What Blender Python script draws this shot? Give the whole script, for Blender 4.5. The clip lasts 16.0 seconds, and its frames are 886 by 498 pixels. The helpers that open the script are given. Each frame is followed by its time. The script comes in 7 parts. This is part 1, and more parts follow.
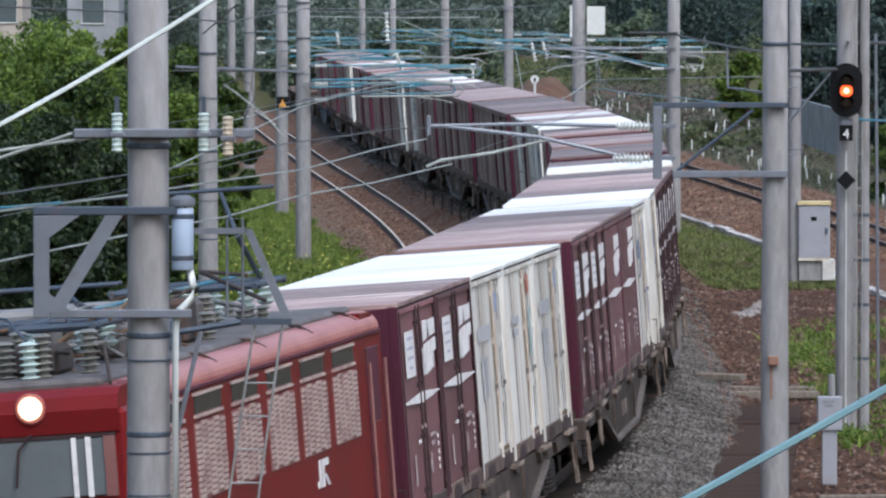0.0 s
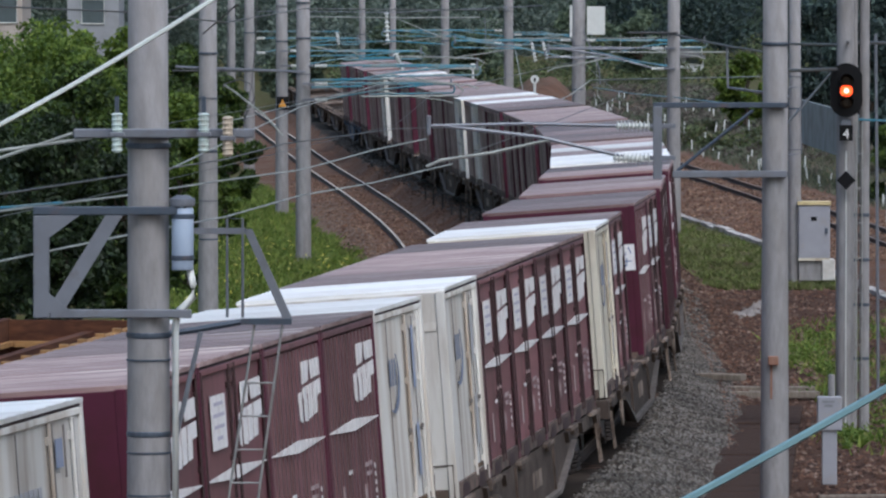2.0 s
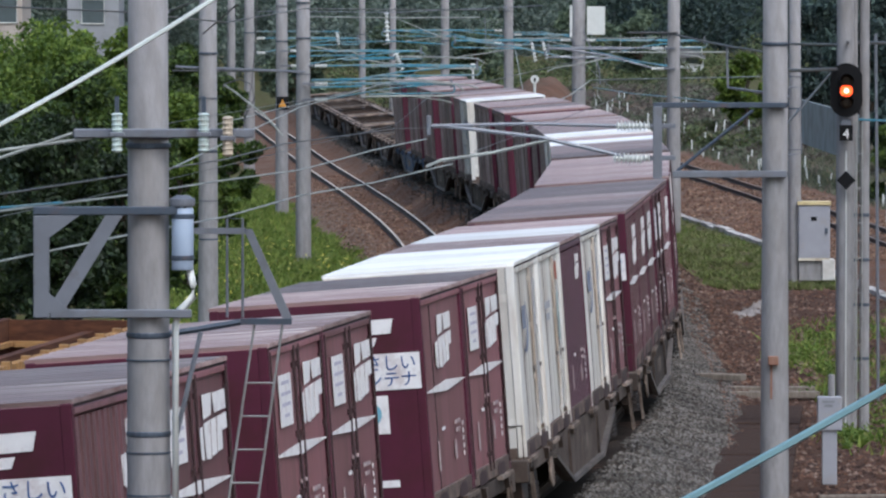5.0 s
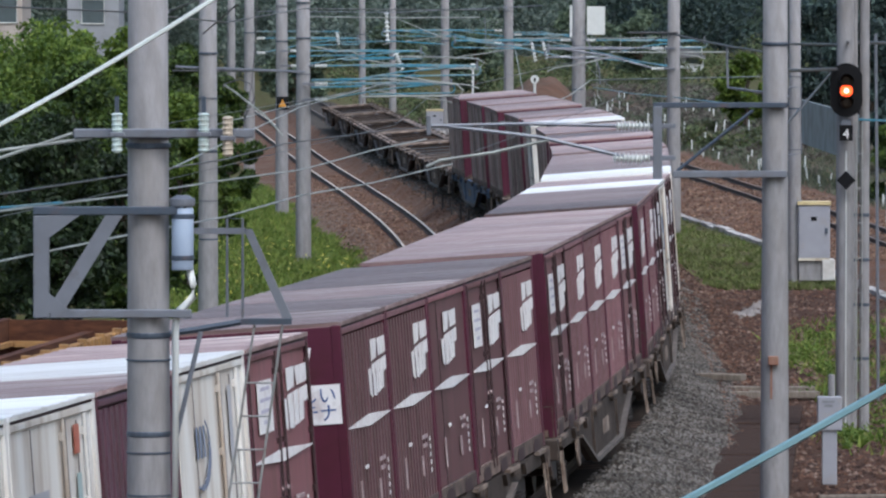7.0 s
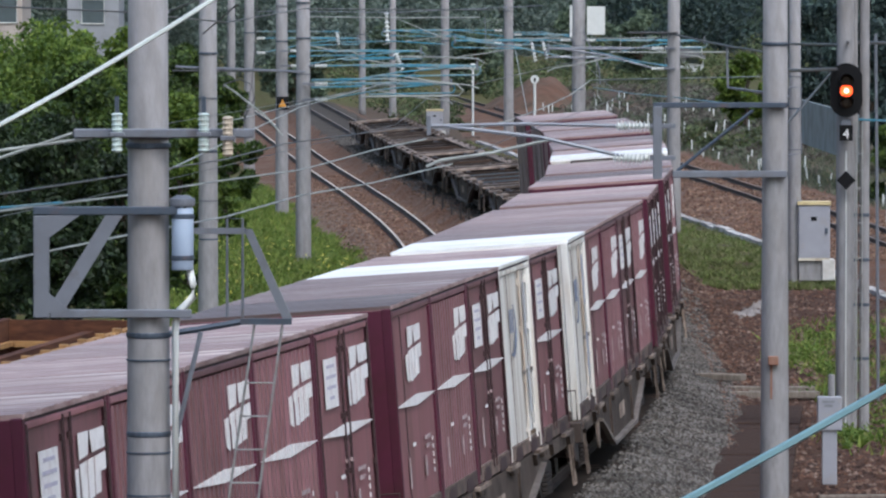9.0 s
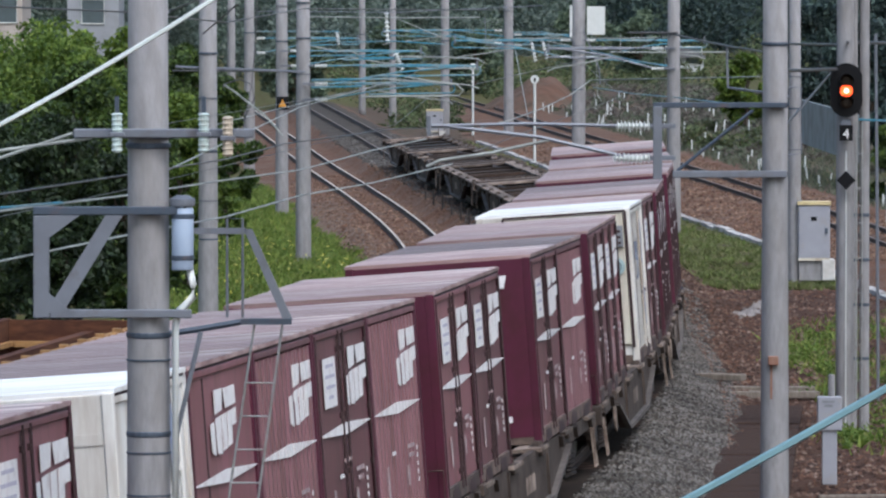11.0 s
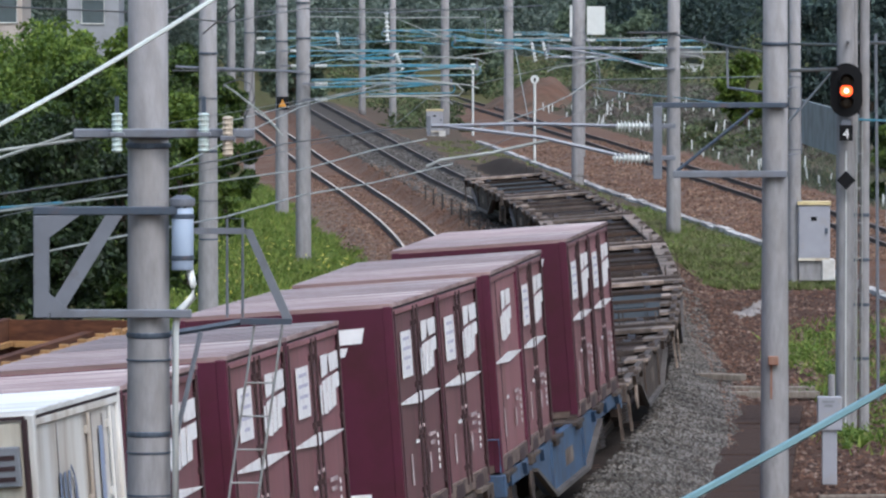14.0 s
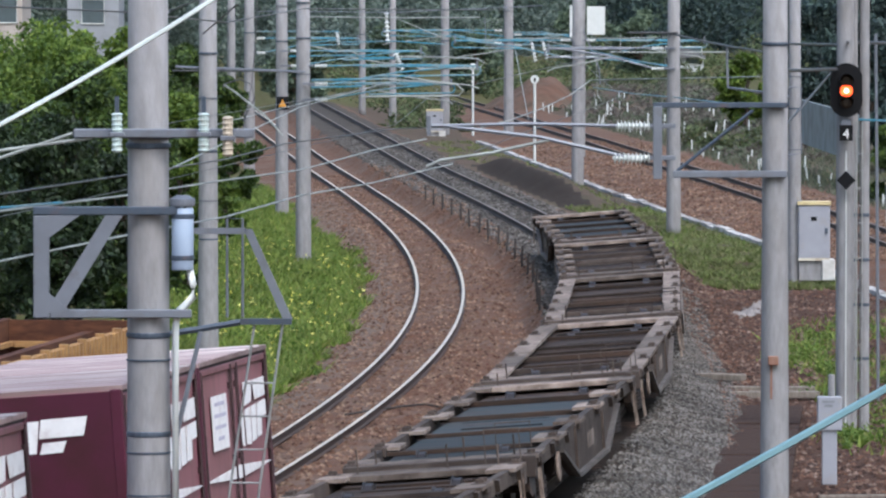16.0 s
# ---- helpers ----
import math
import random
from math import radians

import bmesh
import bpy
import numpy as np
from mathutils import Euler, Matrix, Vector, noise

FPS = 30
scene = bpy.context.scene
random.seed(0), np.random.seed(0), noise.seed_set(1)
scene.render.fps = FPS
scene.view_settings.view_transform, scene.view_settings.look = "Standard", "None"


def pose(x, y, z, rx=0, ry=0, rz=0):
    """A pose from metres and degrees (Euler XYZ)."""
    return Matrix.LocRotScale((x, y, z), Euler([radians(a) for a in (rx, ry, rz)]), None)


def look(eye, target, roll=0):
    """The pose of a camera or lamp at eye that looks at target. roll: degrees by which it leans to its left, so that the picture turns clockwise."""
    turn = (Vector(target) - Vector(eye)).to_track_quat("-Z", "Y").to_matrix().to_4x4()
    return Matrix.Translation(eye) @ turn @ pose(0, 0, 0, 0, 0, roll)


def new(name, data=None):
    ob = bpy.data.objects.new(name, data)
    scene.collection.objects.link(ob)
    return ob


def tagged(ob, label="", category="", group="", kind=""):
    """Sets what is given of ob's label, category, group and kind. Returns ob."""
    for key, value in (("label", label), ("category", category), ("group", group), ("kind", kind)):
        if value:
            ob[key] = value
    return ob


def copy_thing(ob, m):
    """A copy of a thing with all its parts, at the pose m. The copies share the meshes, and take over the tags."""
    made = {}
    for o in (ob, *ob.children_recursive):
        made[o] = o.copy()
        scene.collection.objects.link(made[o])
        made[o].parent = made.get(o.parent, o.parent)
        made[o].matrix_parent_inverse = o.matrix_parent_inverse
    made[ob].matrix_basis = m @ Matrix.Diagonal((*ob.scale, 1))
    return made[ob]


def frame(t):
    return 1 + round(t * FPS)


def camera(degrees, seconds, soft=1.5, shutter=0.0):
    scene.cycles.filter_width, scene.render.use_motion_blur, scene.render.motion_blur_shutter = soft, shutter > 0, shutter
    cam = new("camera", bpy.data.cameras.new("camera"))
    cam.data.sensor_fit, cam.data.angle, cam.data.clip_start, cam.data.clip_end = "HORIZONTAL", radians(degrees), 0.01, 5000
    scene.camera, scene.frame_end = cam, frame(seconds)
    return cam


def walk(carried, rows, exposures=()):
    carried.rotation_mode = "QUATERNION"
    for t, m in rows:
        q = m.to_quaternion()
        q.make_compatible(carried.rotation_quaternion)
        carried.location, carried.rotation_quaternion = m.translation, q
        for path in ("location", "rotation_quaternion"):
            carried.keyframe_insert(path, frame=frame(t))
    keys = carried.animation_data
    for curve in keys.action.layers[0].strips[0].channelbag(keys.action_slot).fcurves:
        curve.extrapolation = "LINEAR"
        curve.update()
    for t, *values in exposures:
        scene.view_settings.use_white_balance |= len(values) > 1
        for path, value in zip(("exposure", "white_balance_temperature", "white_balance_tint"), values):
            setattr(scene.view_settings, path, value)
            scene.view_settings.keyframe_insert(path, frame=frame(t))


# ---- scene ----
cam = camera(6.907, 16.0, soft=2.3)
EYE = pose(0, 0, 7.611, 90 - 2.363, 0, 0)
walk(cam, [(0.0, EYE), (16.0, EYE)], exposures=[(t, 0.51 + e, 5570, 10) for t, e in ((0, -0.02), (0.5, -0.24), (1.0, -0.34), (2.0, -0.46), (3.0, -0.42), (3.5, -0.36), (4.2, -0.24), (7, -0.2), (8.5, -0.15), (12.5, -0.08), (14.5, 0.06), (16, 0.19))])

# ---------------------------------------------------------------- light
world = bpy.data.worlds.new("overcast_sky")
scene.world = world
world.use_nodes = True
wn = world.node_tree
wn.nodes.clear()
sky = wn.nodes.new("ShaderNodeTexSky")
sky.sky_type = "NISHITA"
sky.sun_disc = False
sky.sun_elevation = radians(54)
sky.sun_rotation = radians(151)
sky.air_density = 1.6
sky.dust_density = 5.0
sky.ozone_density = 1.0
bg = wn.nodes.new("ShaderNodeBackground")
bg.inputs["Strength"].default_value = 0.145
wo = wn.nodes.new("ShaderNodeOutputWorld")
wn.links.new(sky.outputs[0], bg.inputs[0])
wn.links.new(bg.outputs[0], wo.inputs[0])
sun = new("sun", bpy.data.lights.new("sun", "SUN"))
sun.data.energy = 1.3
sun.data.angle = radians(30)
sun.data.color = (1.0, 0.985, 0.96)
sun.matrix_world = look((0, 0, 100), (-34, 62, 0))

# ---------------------------------------------------------------- track lines
GRADE = -0.0044


class Line:
    """A track's centre line by its curvature along the way."""

    def __init__(self, first, last, kappas, x0, y0, h0, lo, hi):
        self.s = np.arange(lo, hi, 1.0)
        k = np.interp(self.s, np.linspace(first, last, len(kappas)), kappas)
        k[self.s < first] = 0
        k[self.s > last] = 0
        h = np.concatenate([[0], np.cumsum((k[1:] + k[:-1]) / 2)])
        i0 = int(np.argmin(abs(self.s)))
        h = h - h[i0] + h0
        hm = (h[1:] + h[:-1]) / 2
        x = np.concatenate([[0], np.cumsum(np.cos(hm))])
        y = np.concatenate([[0], np.cumsum(np.sin(hm))])
        self.x, self.y, self.h = x - x[i0] + x0, y - y[i0] + y0, h

    def at(self, s):
        return (float(np.interp(s, self.s, self.x)), float(np.interp(s, self.s, self.y)), float(np.interp(s, self.s, self.h)))

    def x_at(self, y):
        return np.interp(y, self.y[::-1], self.x[::-1])


main_line = Line(-200, 60, [-0.000206, 0.000533, -5.8e-05, -3e-05, -0.00056, -0.001323, -0.001392, -0.000785, -0.001821,
                            -0.001287, -0.001659, -0.001513, -0.00019, 0.0], 0.22, 96.573, -1.67545, -420, 400)
left_line = Line(-120, 80, [0.00042, -3.1e-05, -0.000171, -0.000519, -0.00086, -0.001116, -0.0015, -0.001296, -0.000898],
                 -0.107, 188.329, -1.56173, -240, 230)
LEFT_DROP = -0.517
CANT = 0.074


def base(y):
    return GRADE * (y - 100)


# ---------------------------------------------------------------- materials
def material(name, colour, rough=0.7, metal=0.0, second=None, scale=4.0, amount=0.5, bump=0.0, bump_scale=60.0, dirt=None,
             dirt_scale=1.2, dirt_amount=0.4, per_object=0.0, emission=None, strength=0.0, spec=0.5, stretch=(1, 1, 1)):
    m = bpy.data.materials.new(name)
    m.use_nodes = True
    nt = m.node_tree
    b = nt.nodes["Principled BSDF"]
    b.inputs["Roughness"].default_value = rough
    b.inputs["Metallic"].default_value = metal
    b.inputs["Specular IOR Level"].default_value = spec
    tc = nt.nodes.new("ShaderNodeTexCoord")
    mp = nt.nodes.new("ShaderNodeMapping")
    mp.inputs["Scale"].default_value = stretch
    nt.links.new(tc.outputs["Object"], mp.inputs[0])
    second = second or tuple(c * 0.72 for c in colour)

    def grain(sc, detail=5):
        n = nt.nodes.new("ShaderNodeTexNoise")
        n.inputs["Scale"].default_value = sc
        n.inputs["Detail"].default_value = detail
        n.inputs["Roughness"].default_value = 0.65
        nt.links.new(mp.outputs[0], n.inputs["Vector"])
        return n

    def ramp(src, lo, hi):
        r = nt.nodes.new("ShaderNodeMapRange")
        r.inputs["From Min"].default_value, r.inputs["From Max"].default_value = lo, hi
        nt.links.new(src, r.inputs[0])
        return r.outputs[0]

    def mix(fac, a, c, kind="MIX"):
        x = nt.nodes.new("ShaderNodeMix")
        x.data_type, x.blend_type = "RGBA", kind
        if isinstance(fac, float):
            x.inputs[0].default_value = fac
        else:
            nt.links.new(fac, x.inputs[0])
        for socket, v in ((x.inputs[6], a), (x.inputs[7], c)):
            if isinstance(v, tuple):
                socket.default_value = (*v, 1)
            else:
                nt.links.new(v, socket)
        return x.outputs[2]

    n1 = grain(scale)
    col = mix(ramp(n1.outputs[0], 0.5 - 0.5 * (1 - amount) - 0.02, 0.5 + 0.5 * (1 - amount) + 0.1), colour, second)
    if dirt:
        n2 = grain(dirt_scale, 8)
        col = mix(ramp(n2.outputs[0], 0.66 - dirt_amount * 0.45, 0.95 - dirt_amount * 0.3), col, dirt)
    if per_object:
        oi = nt.nodes.new("ShaderNodeObjectInfo")
        hs = nt.nodes.new("ShaderNodeHueSaturation")
        v = nt.nodes.new("ShaderNodeMapRange")
        v.inputs["To Min"].default_value, v.inputs["To Max"].default_value = 1 - per_object, 1 + per_object
        nt.links.new(oi.outputs["Random"], v.inputs[0])
        nt.links.new(v.outputs[0], hs.inputs["Value"])
        nt.links.new(col, hs.inputs["Color"])
        col = hs.outputs[0]
    nt.links.new(col, b.inputs["Base Color"])
    if bump:
        n3 = grain(bump_scale, 4)
        bp = nt.nodes.new("ShaderNodeBump")
        bp.inputs["Strength"].default_value = bump
        bp.inputs["Distance"].default_value = 0.03
        nt.links.new(n3.outputs[0], bp.inputs["Height"])
        nt.links.new(bp.outputs[0], b.inputs["Normal"])
    if emission:
        b.inputs["Emission Color"].default_value = (*emission, 1)
        b.inputs["Emission Strength"].default_value = strength
    return m


RUST = (0.16, 0.07, 0.035)
maroon = material("maroon_paint", (0.162, 0.055, 0.068), 0.5, scale=1.3, amount=0.6, second=(0.225, 0.11, 0.122), dirt=(0.075, 0.036, 0.03), dirt_scale=2.6, dirt_amount=0.56, per_object=0.4, stretch=(1, 1, 0.2))
maroon_pale = material("faded_maroon_paint", (0.215, 0.106, 0.12), 0.55, scale=1.1, amount=0.65, second=(0.15, 0.064, 0.077), dirt=(0.08, 0.04, 0.033), dirt_scale=2.6, dirt_amount=0.56, per_object=0.4, stretch=(1, 1, 0.2))
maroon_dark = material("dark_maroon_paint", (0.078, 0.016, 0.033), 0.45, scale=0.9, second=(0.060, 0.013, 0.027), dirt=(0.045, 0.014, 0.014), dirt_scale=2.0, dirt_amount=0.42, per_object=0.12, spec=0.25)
purple_paint = material("dull_purple_paint", (0.10, 0.045, 0.068), 0.5, scale=1.2, dirt=(0.06, 0.03, 0.03), dirt_scale=2.0)
seam = material("dark_seam", (0.035, 0.014, 0.015), 0.7, scale=5)
# Weather streaks, with the sky's sheen on the roof mixed into the pale tones.
roof_maroon = material("weathered_sheen_roof", (0.29, 0.205, 0.19), 0.42, scale=1.8, amount=0.95, second=(0.60, 0.525, 0.48), dirt=(0.10, 0.055, 0.05), dirt_scale=1.3, dirt_amount=0.75, stretch=(2.4, 0.22, 1), per_object=0.55)
sill_grime = material("grimy_container_sill", (0.15, 0.105, 0.08), 0.8, scale=3.0, amount=0.9, second=(0.06, 0.035, 0.03), dirt=(0.03, 0.02, 0.016), dirt_scale=4.0, dirt_amount=0.55, per_object=0.35)
edge_worn_lit = material("worn_highlit_edge", (0.34, 0.25, 0.24), 0.5, scale=2.5, amount=0.85, second=(0.16, 0.075, 0.075), dirt=(0.06, 0.03, 0.028), dirt_scale=3.0, dirt_amount=0.5, per_object=0.3)
post_skylit = material("skylit_grey_brown_post", (0.36, 0.31, 0.29), 0.5, scale=2.0, amount=0.85, second=(0.20, 0.14, 0.13), dirt=(0.06, 0.04, 0.036), dirt_scale=2.6, dirt_amount=0.5, per_object=0.4, stretch=(1, 1, 0.25))
roof_white = material("white_roof_paint", (0.80, 0.80, 0.785), 0.35, scale=0.8, second=(0.70, 0.70, 0.68), dirt=(0.36, 0.32, 0.28), dirt_scale=1.0, dirt_amount=0.4, stretch=(1.6, 0.3, 1), per_object=0.15)
white_paint = material("aged_white_paint", (0.70, 0.695, 0.67), 0.5, scale=1.2, amount=0.7, second=(0.56, 0.525, 0.46), dirt=(0.24, 0.165, 0.105), dirt_scale=2.3, dirt_amount=0.52, stretch=(1, 1, 0.15), per_object=0.12)
cream_paint = material("aged_cream_paint", (0.62, 0.59, 0.50), 0.5, scale=1.2, second=(0.54, 0.50, 0.40), dirt=(0.24, 0.17, 0.11), dirt_scale=2.1, dirt_amount=0.48, stretch=(1, 1, 0.15))
mark_white = material("white_marking", (0.76, 0.75, 0.745), 0.5, scale=5, second=(0.63, 0.61, 0.61), dirt=(0.36, 0.27, 0.26), dirt_scale=4, dirt_amount=0.33)
mark_dull = material("faded_marking", (0.44, 0.36, 0.36), 0.6, scale=7, dirt=(0.16, 0.06, 0.06), dirt_scale=6, dirt_amount=0.5)
mark_grey = material("grey_print", (0.22, 0.23, 0.25), 0.6, scale=6)
print_grey = material("faded_grey_print", (0.33, 0.34, 0.39), 0.6, scale=6, second=(0.42, 0.41, 0.41))
seam_grey = material("dark_door_seam", (0.12, 0.11, 0.105), 0.7, scale=5, second=(0.2, 0.17, 0.15))
emblem_blue = material("blue_grey_emblem", (0.13, 0.16, 0.24), 0.6, scale=6, second=(0.2, 0.22, 0.28))
picture_teal = material("blue_green_picture", (0.14, 0.34, 0.46), 0.5, scale=14, amount=0.9, second=(0.30, 0.46, 0.42))
mark_faint = material("faint_lilac_print", (0.48, 0.46, 0.56), 0.6, scale=6)
panel_blue = material("faded_blue_print", (0.19, 0.24, 0.38), 0.6, scale=5, second=(0.3, 0.32, 0.38))
panel_green = material("faded_green_print", (0.26, 0.36, 0.36), 0.6, scale=5, second=(0.36, 0.42, 0.42))
mark_blue = material("blue_print", (0.06, 0.12, 0.30), 0.6, scale=6)
mark_red = material("red_print", (0.42, 0.13, 0.08), 0.6, scale=6)
flat_rust = material("brown_wagon_steel", (0.062, 0.045, 0.037), 0.75, scale=2.2, amount=0.7, second=(0.10, 0.08, 0.066), dirt=(0.018, 0.012, 0.010), dirt_scale=1.5, dirt_amount=0.55, bump=0.2, spec=0.2, per_object=0.3)
flat_edge = material("worn_wagon_edge", (0.25, 0.20, 0.165), 0.8, scale=2.6, amount=0.85, second=(0.10, 0.072, 0.056), dirt=(0.045, 0.03, 0.022), dirt_scale=3.0, dirt_amount=0.52, per_object=0.45, spec=0.2)
flat_dark = material("sooty_underframe", (0.0225, 0.0185, 0.017), 0.8, scale=3, second=(0.0375, 0.0275, 0.0225), dirt=RUST, dirt_scale=2, dirt_amount=0.25)
flat_blue = material("blue_wagon_steel", (0.028, 0.07, 0.15), 0.6, scale=2, second=(0.05, 0.09, 0.15), dirt=(0.045, 0.034, 0.028), dirt_scale=2.4, dirt_amount=0.5)
sill_pale = material("pale_worn_sill", (0.13, 0.112, 0.098), 0.75, scale=2.4, amount=0.8, second=(0.07, 0.054, 0.045), dirt=(0.035, 0.025, 0.02), dirt_scale=2.2, dirt_amount=0.45, per_object=0.3)
# Deck tone: near black, mottled with brown.
deck_dark = material("dark_brown_deck", (0.020, 0.015, 0.012), 0.8, scale=2.2, amount=0.8, second=(0.044, 0.032, 0.025), dirt=(0.065, 0.038, 0.026), dirt_scale=1.2, dirt_amount=0.5, stretch=(1.5, 0.5, 1), per_object=0.5, spec=0.15)
slat_blue = material("blue_grey_slat", (0.024, 0.034, 0.039), 0.9, scale=3, amount=0.8, stretch=(1.5, 0.3, 1), second=(0.020, 0.024, 0.027), dirt=(0.05, 0.036, 0.028), dirt_scale=2.5, dirt_amount=0.5, per_object=0.5, spec=0.2)
latch_yellow = material("ochre_lock_paint", (0.13, 0.085, 0.04), 0.7, scale=4, dirt=RUST, dirt_scale=4, dirt_amount=0.6)
wheel_steel = material("wheel_steel", (0.048, 0.039, 0.036), 0.55, 0.6, scale=4)
loco_red = material("loco_red_paint", (0.155, 0.0105, 0.012), 0.38, scale=1.0, second=(0.125, 0.010, 0.011), dirt=(0.07, 0.018, 0.015), dirt_scale=1.6, dirt_amount=0.42, spec=0.12)
loco_pink = material("pink_sheen_red", (0.40, 0.15, 0.14), 0.3, scale=1.2, second=(0.27, 0.06, 0.055), dirt=(0.16, 0.03, 0.03), dirt_scale=1.5, dirt_amount=0.35)
loco_roof = material("grey_loco_roof", (0.13, 0.12, 0.118), 0.6, scale=1.4, amount=0.8, second=(0.07, 0.06, 0.055), dirt=(0.04, 0.028, 0.022), dirt_scale=2, dirt_amount=0.55)
louvre_back = material("grimy_louvre_back", (0.21, 0.10, 0.09), 0.6, scale=5, second=(0.16, 0.055, 0.05))
loco_pale = material("pale_grey_roof_gear", (0.24, 0.235, 0.23), 0.6, scale=2, dirt=(0.09, 0.075, 0.06), dirt_scale=3, dirt_amount=0.5)
porcelain_grimy = material("grimy_porcelain", (0.20, 0.20, 0.18), 0.4, scale=5, dirt=(0.09, 0.07, 0.05), dirt_scale=8, dirt_amount=0.5)
slit_glass = material("black_slit_glass", (0.02, 0.022, 0.022), 0.25, scale=2, second=(0.04, 0.042, 0.04), spec=0.4)
# The windscreen's pale reflection is put into this grey base colour.
cab_glass = material("reflection_grey_glass", (0.14, 0.155, 0.165), 0.15, scale=1.5, second=(0.10, 0.11, 0.12), spec=0.6)
louvre_mat = material("beige_louvre", (0.47, 0.36, 0.32), 0.55, scale=4, dirt=(0.15, 0.05, 0.05), dirt_scale=4)
glass_dark = material("dark_window_glass", (0.09, 0.115, 0.125), 0.1, scale=2, spec=0.8)
grey_steel = material("galvanised_steel", (0.178, 0.192, 0.222), 0.5, 0.3, scale=3, second=(0.132, 0.14, 0.162), dirt=(0.108, 0.078, 0.06), dirt_scale=4, dirt_amount=0.25)
dark_steel = material("dark_grey_steel", (0.066, 0.085, 0.115), 0.55, 0.3, scale=4, dirt=RUST, dirt_scale=5, dirt_amount=0.2)
concrete = material("weathered_concrete", (0.272, 0.264, 0.268), 0.85, scale=7.0, amount=0.85, second=(0.208, 0.202, 0.204), dirt=(0.19, 0.175, 0.165), dirt_scale=2.2, dirt_amount=0.45, stretch=(1.6, 1.6, 0.4), bump=0.25, bump_scale=30, spec=0.25)
porcelain = material("white_porcelain", (0.62, 0.64, 0.62), 0.3, scale=4, second=(0.52, 0.54, 0.52))
porcelain_teal = material("pale_teal_porcelain", (0.50, 0.60, 0.57), 0.25, scale=4, dirt=(0.3, 0.26, 0.2), dirt_scale=14, dirt_amount=0.4)
brown_cap = material("beige_cap", (0.50, 0.42, 0.32), 0.5, scale=4)
wire_dark = material("dark_wire", (0.10, 0.10, 0.105), 0.5, 0.5, scale=3)
wire_pale = material("pale_weathered_wire", (0.30, 0.325, 0.305), 0.55, 0.1, scale=1.5, amount=0.85, second=(0.17, 0.175, 0.165))
wire_teal = material("verdigris_copper", (0.035, 0.185, 0.265), 0.5, 0.1, scale=0.8, amount=0.9, second=(0.20, 0.23, 0.22))
cable_white = material("white_cable_sheath", (0.72, 0.78, 0.74), 0.45, scale=3)
cable_blue = material("pale_blue_cable_sheath", (0.20, 0.34, 0.37), 0.45, scale=3)
rail_side = material("rusty_rail", (0.051, 0.03, 0.0228), 0.8, scale=4)
rail_shine = material("polished_rail_head", (0.56, 0.49, 0.40), 0.4, 0.1, scale=2)
rail_dull = material("brown_rail_head", (0.16, 0.125, 0.10), 0.55, 0.1, scale=2, second=(0.10, 0.07, 0.05))
sleeper_mat = material("dusty_sleeper", (0.105, 0.062, 0.044), 0.85, scale=3, dirt=(0.072, 0.038, 0.025), dirt_scale=3, spec=0.12)
ballast_brown = material("rusty_ballast", (0.130, 0.064, 0.036), 0.95, scale=9, amount=0.85, second=(0.062, 0.030, 0.018), dirt=(0.135, 0.107, 0.085), dirt_scale=0.5, dirt_amount=0.52, bump=0.9, bump_scale=14, spec=0.2)
ballast_dusty = material("dusty_ballast", (0.145, 0.108, 0.082), 0.95, scale=8, amount=0.85, second=(0.085, 0.056, 0.040), dirt=(0.12, 0.066, 0.042), dirt_scale=0.9, dirt_amount=0.5, bump=0.9, bump_scale=14, spec=0.15)
ballast_grey = material("grey_ballast", (0.060, 0.049, 0.039), 0.95, scale=10, amount=0.8, second=(0.040, 0.032, 0.025), dirt=(0.095, 0.082, 0.068), dirt_scale=1.2, dirt_amount=0.45, bump=0.9, bump_scale=14, spec=0.2)
dark_earth = material("dark_brown_earth", (0.026, 0.019, 0.0145), 0.95, scale=3, amount=0.7, second=(0.038, 0.028, 0.021), dirt=(0.05, 0.04, 0.03), dirt_scale=1.1, dirt_amount=0.35, bump=0.6, bump_scale=9, spec=0.1)
dirt_mat = material("brown_earth", (0.070, 0.037, 0.024), 0.95, scale=5, amount=0.8, second=(0.038, 0.022, 0.015), dirt=(0.090, 0.056, 0.038), dirt_scale=2.4, dirt_amount=0.42, bump=0.8, bump_scale=16, spec=0.12)
grass_ground = material("grassy_earth", (0.06, 0.078, 0.018), 0.95, scale=3.2, second=(0.085, 0.065, 0.030), dirt=(0.10, 0.064, 0.044), dirt_scale=1.3, dirt_amount=0.5, bump=0.6, bump_scale=12, spec=0.12)
grey_earth = material("grey_brown_earth", (0.095, 0.065, 0.048), 0.95, scale=1.4, amount=0.8, second=(0.06, 0.045, 0.032), dirt=(0.062, 0.064, 0.03), dirt_scale=0.7, dirt_amount=0.45, bump=0.7, bump_scale=8, spec=0.12)
wood_grey = material("weathered_plank", (0.21, 0.185, 0.155), 0.85, scale=3, amount=0.8, second=(0.13, 0.105, 0.085), stretch=(6, 0.5, 1), spec=0.12)
path_mat = material("brown_trough_lid", (0.046, 0.029, 0.022), 0.9, scale=2, second=(0.058, 0.038, 0.030), dirt=(0.03, 0.02, 0.016), dirt_scale=1.2, dirt_amount=0.5, bump=0.3, bump_scale=25, spec=0.08)
stone_mat = material("ballast_stone", (0.25, 0.23, 0.215), 0.9, scale=5, second=(0.15, 0.13, 0.12))


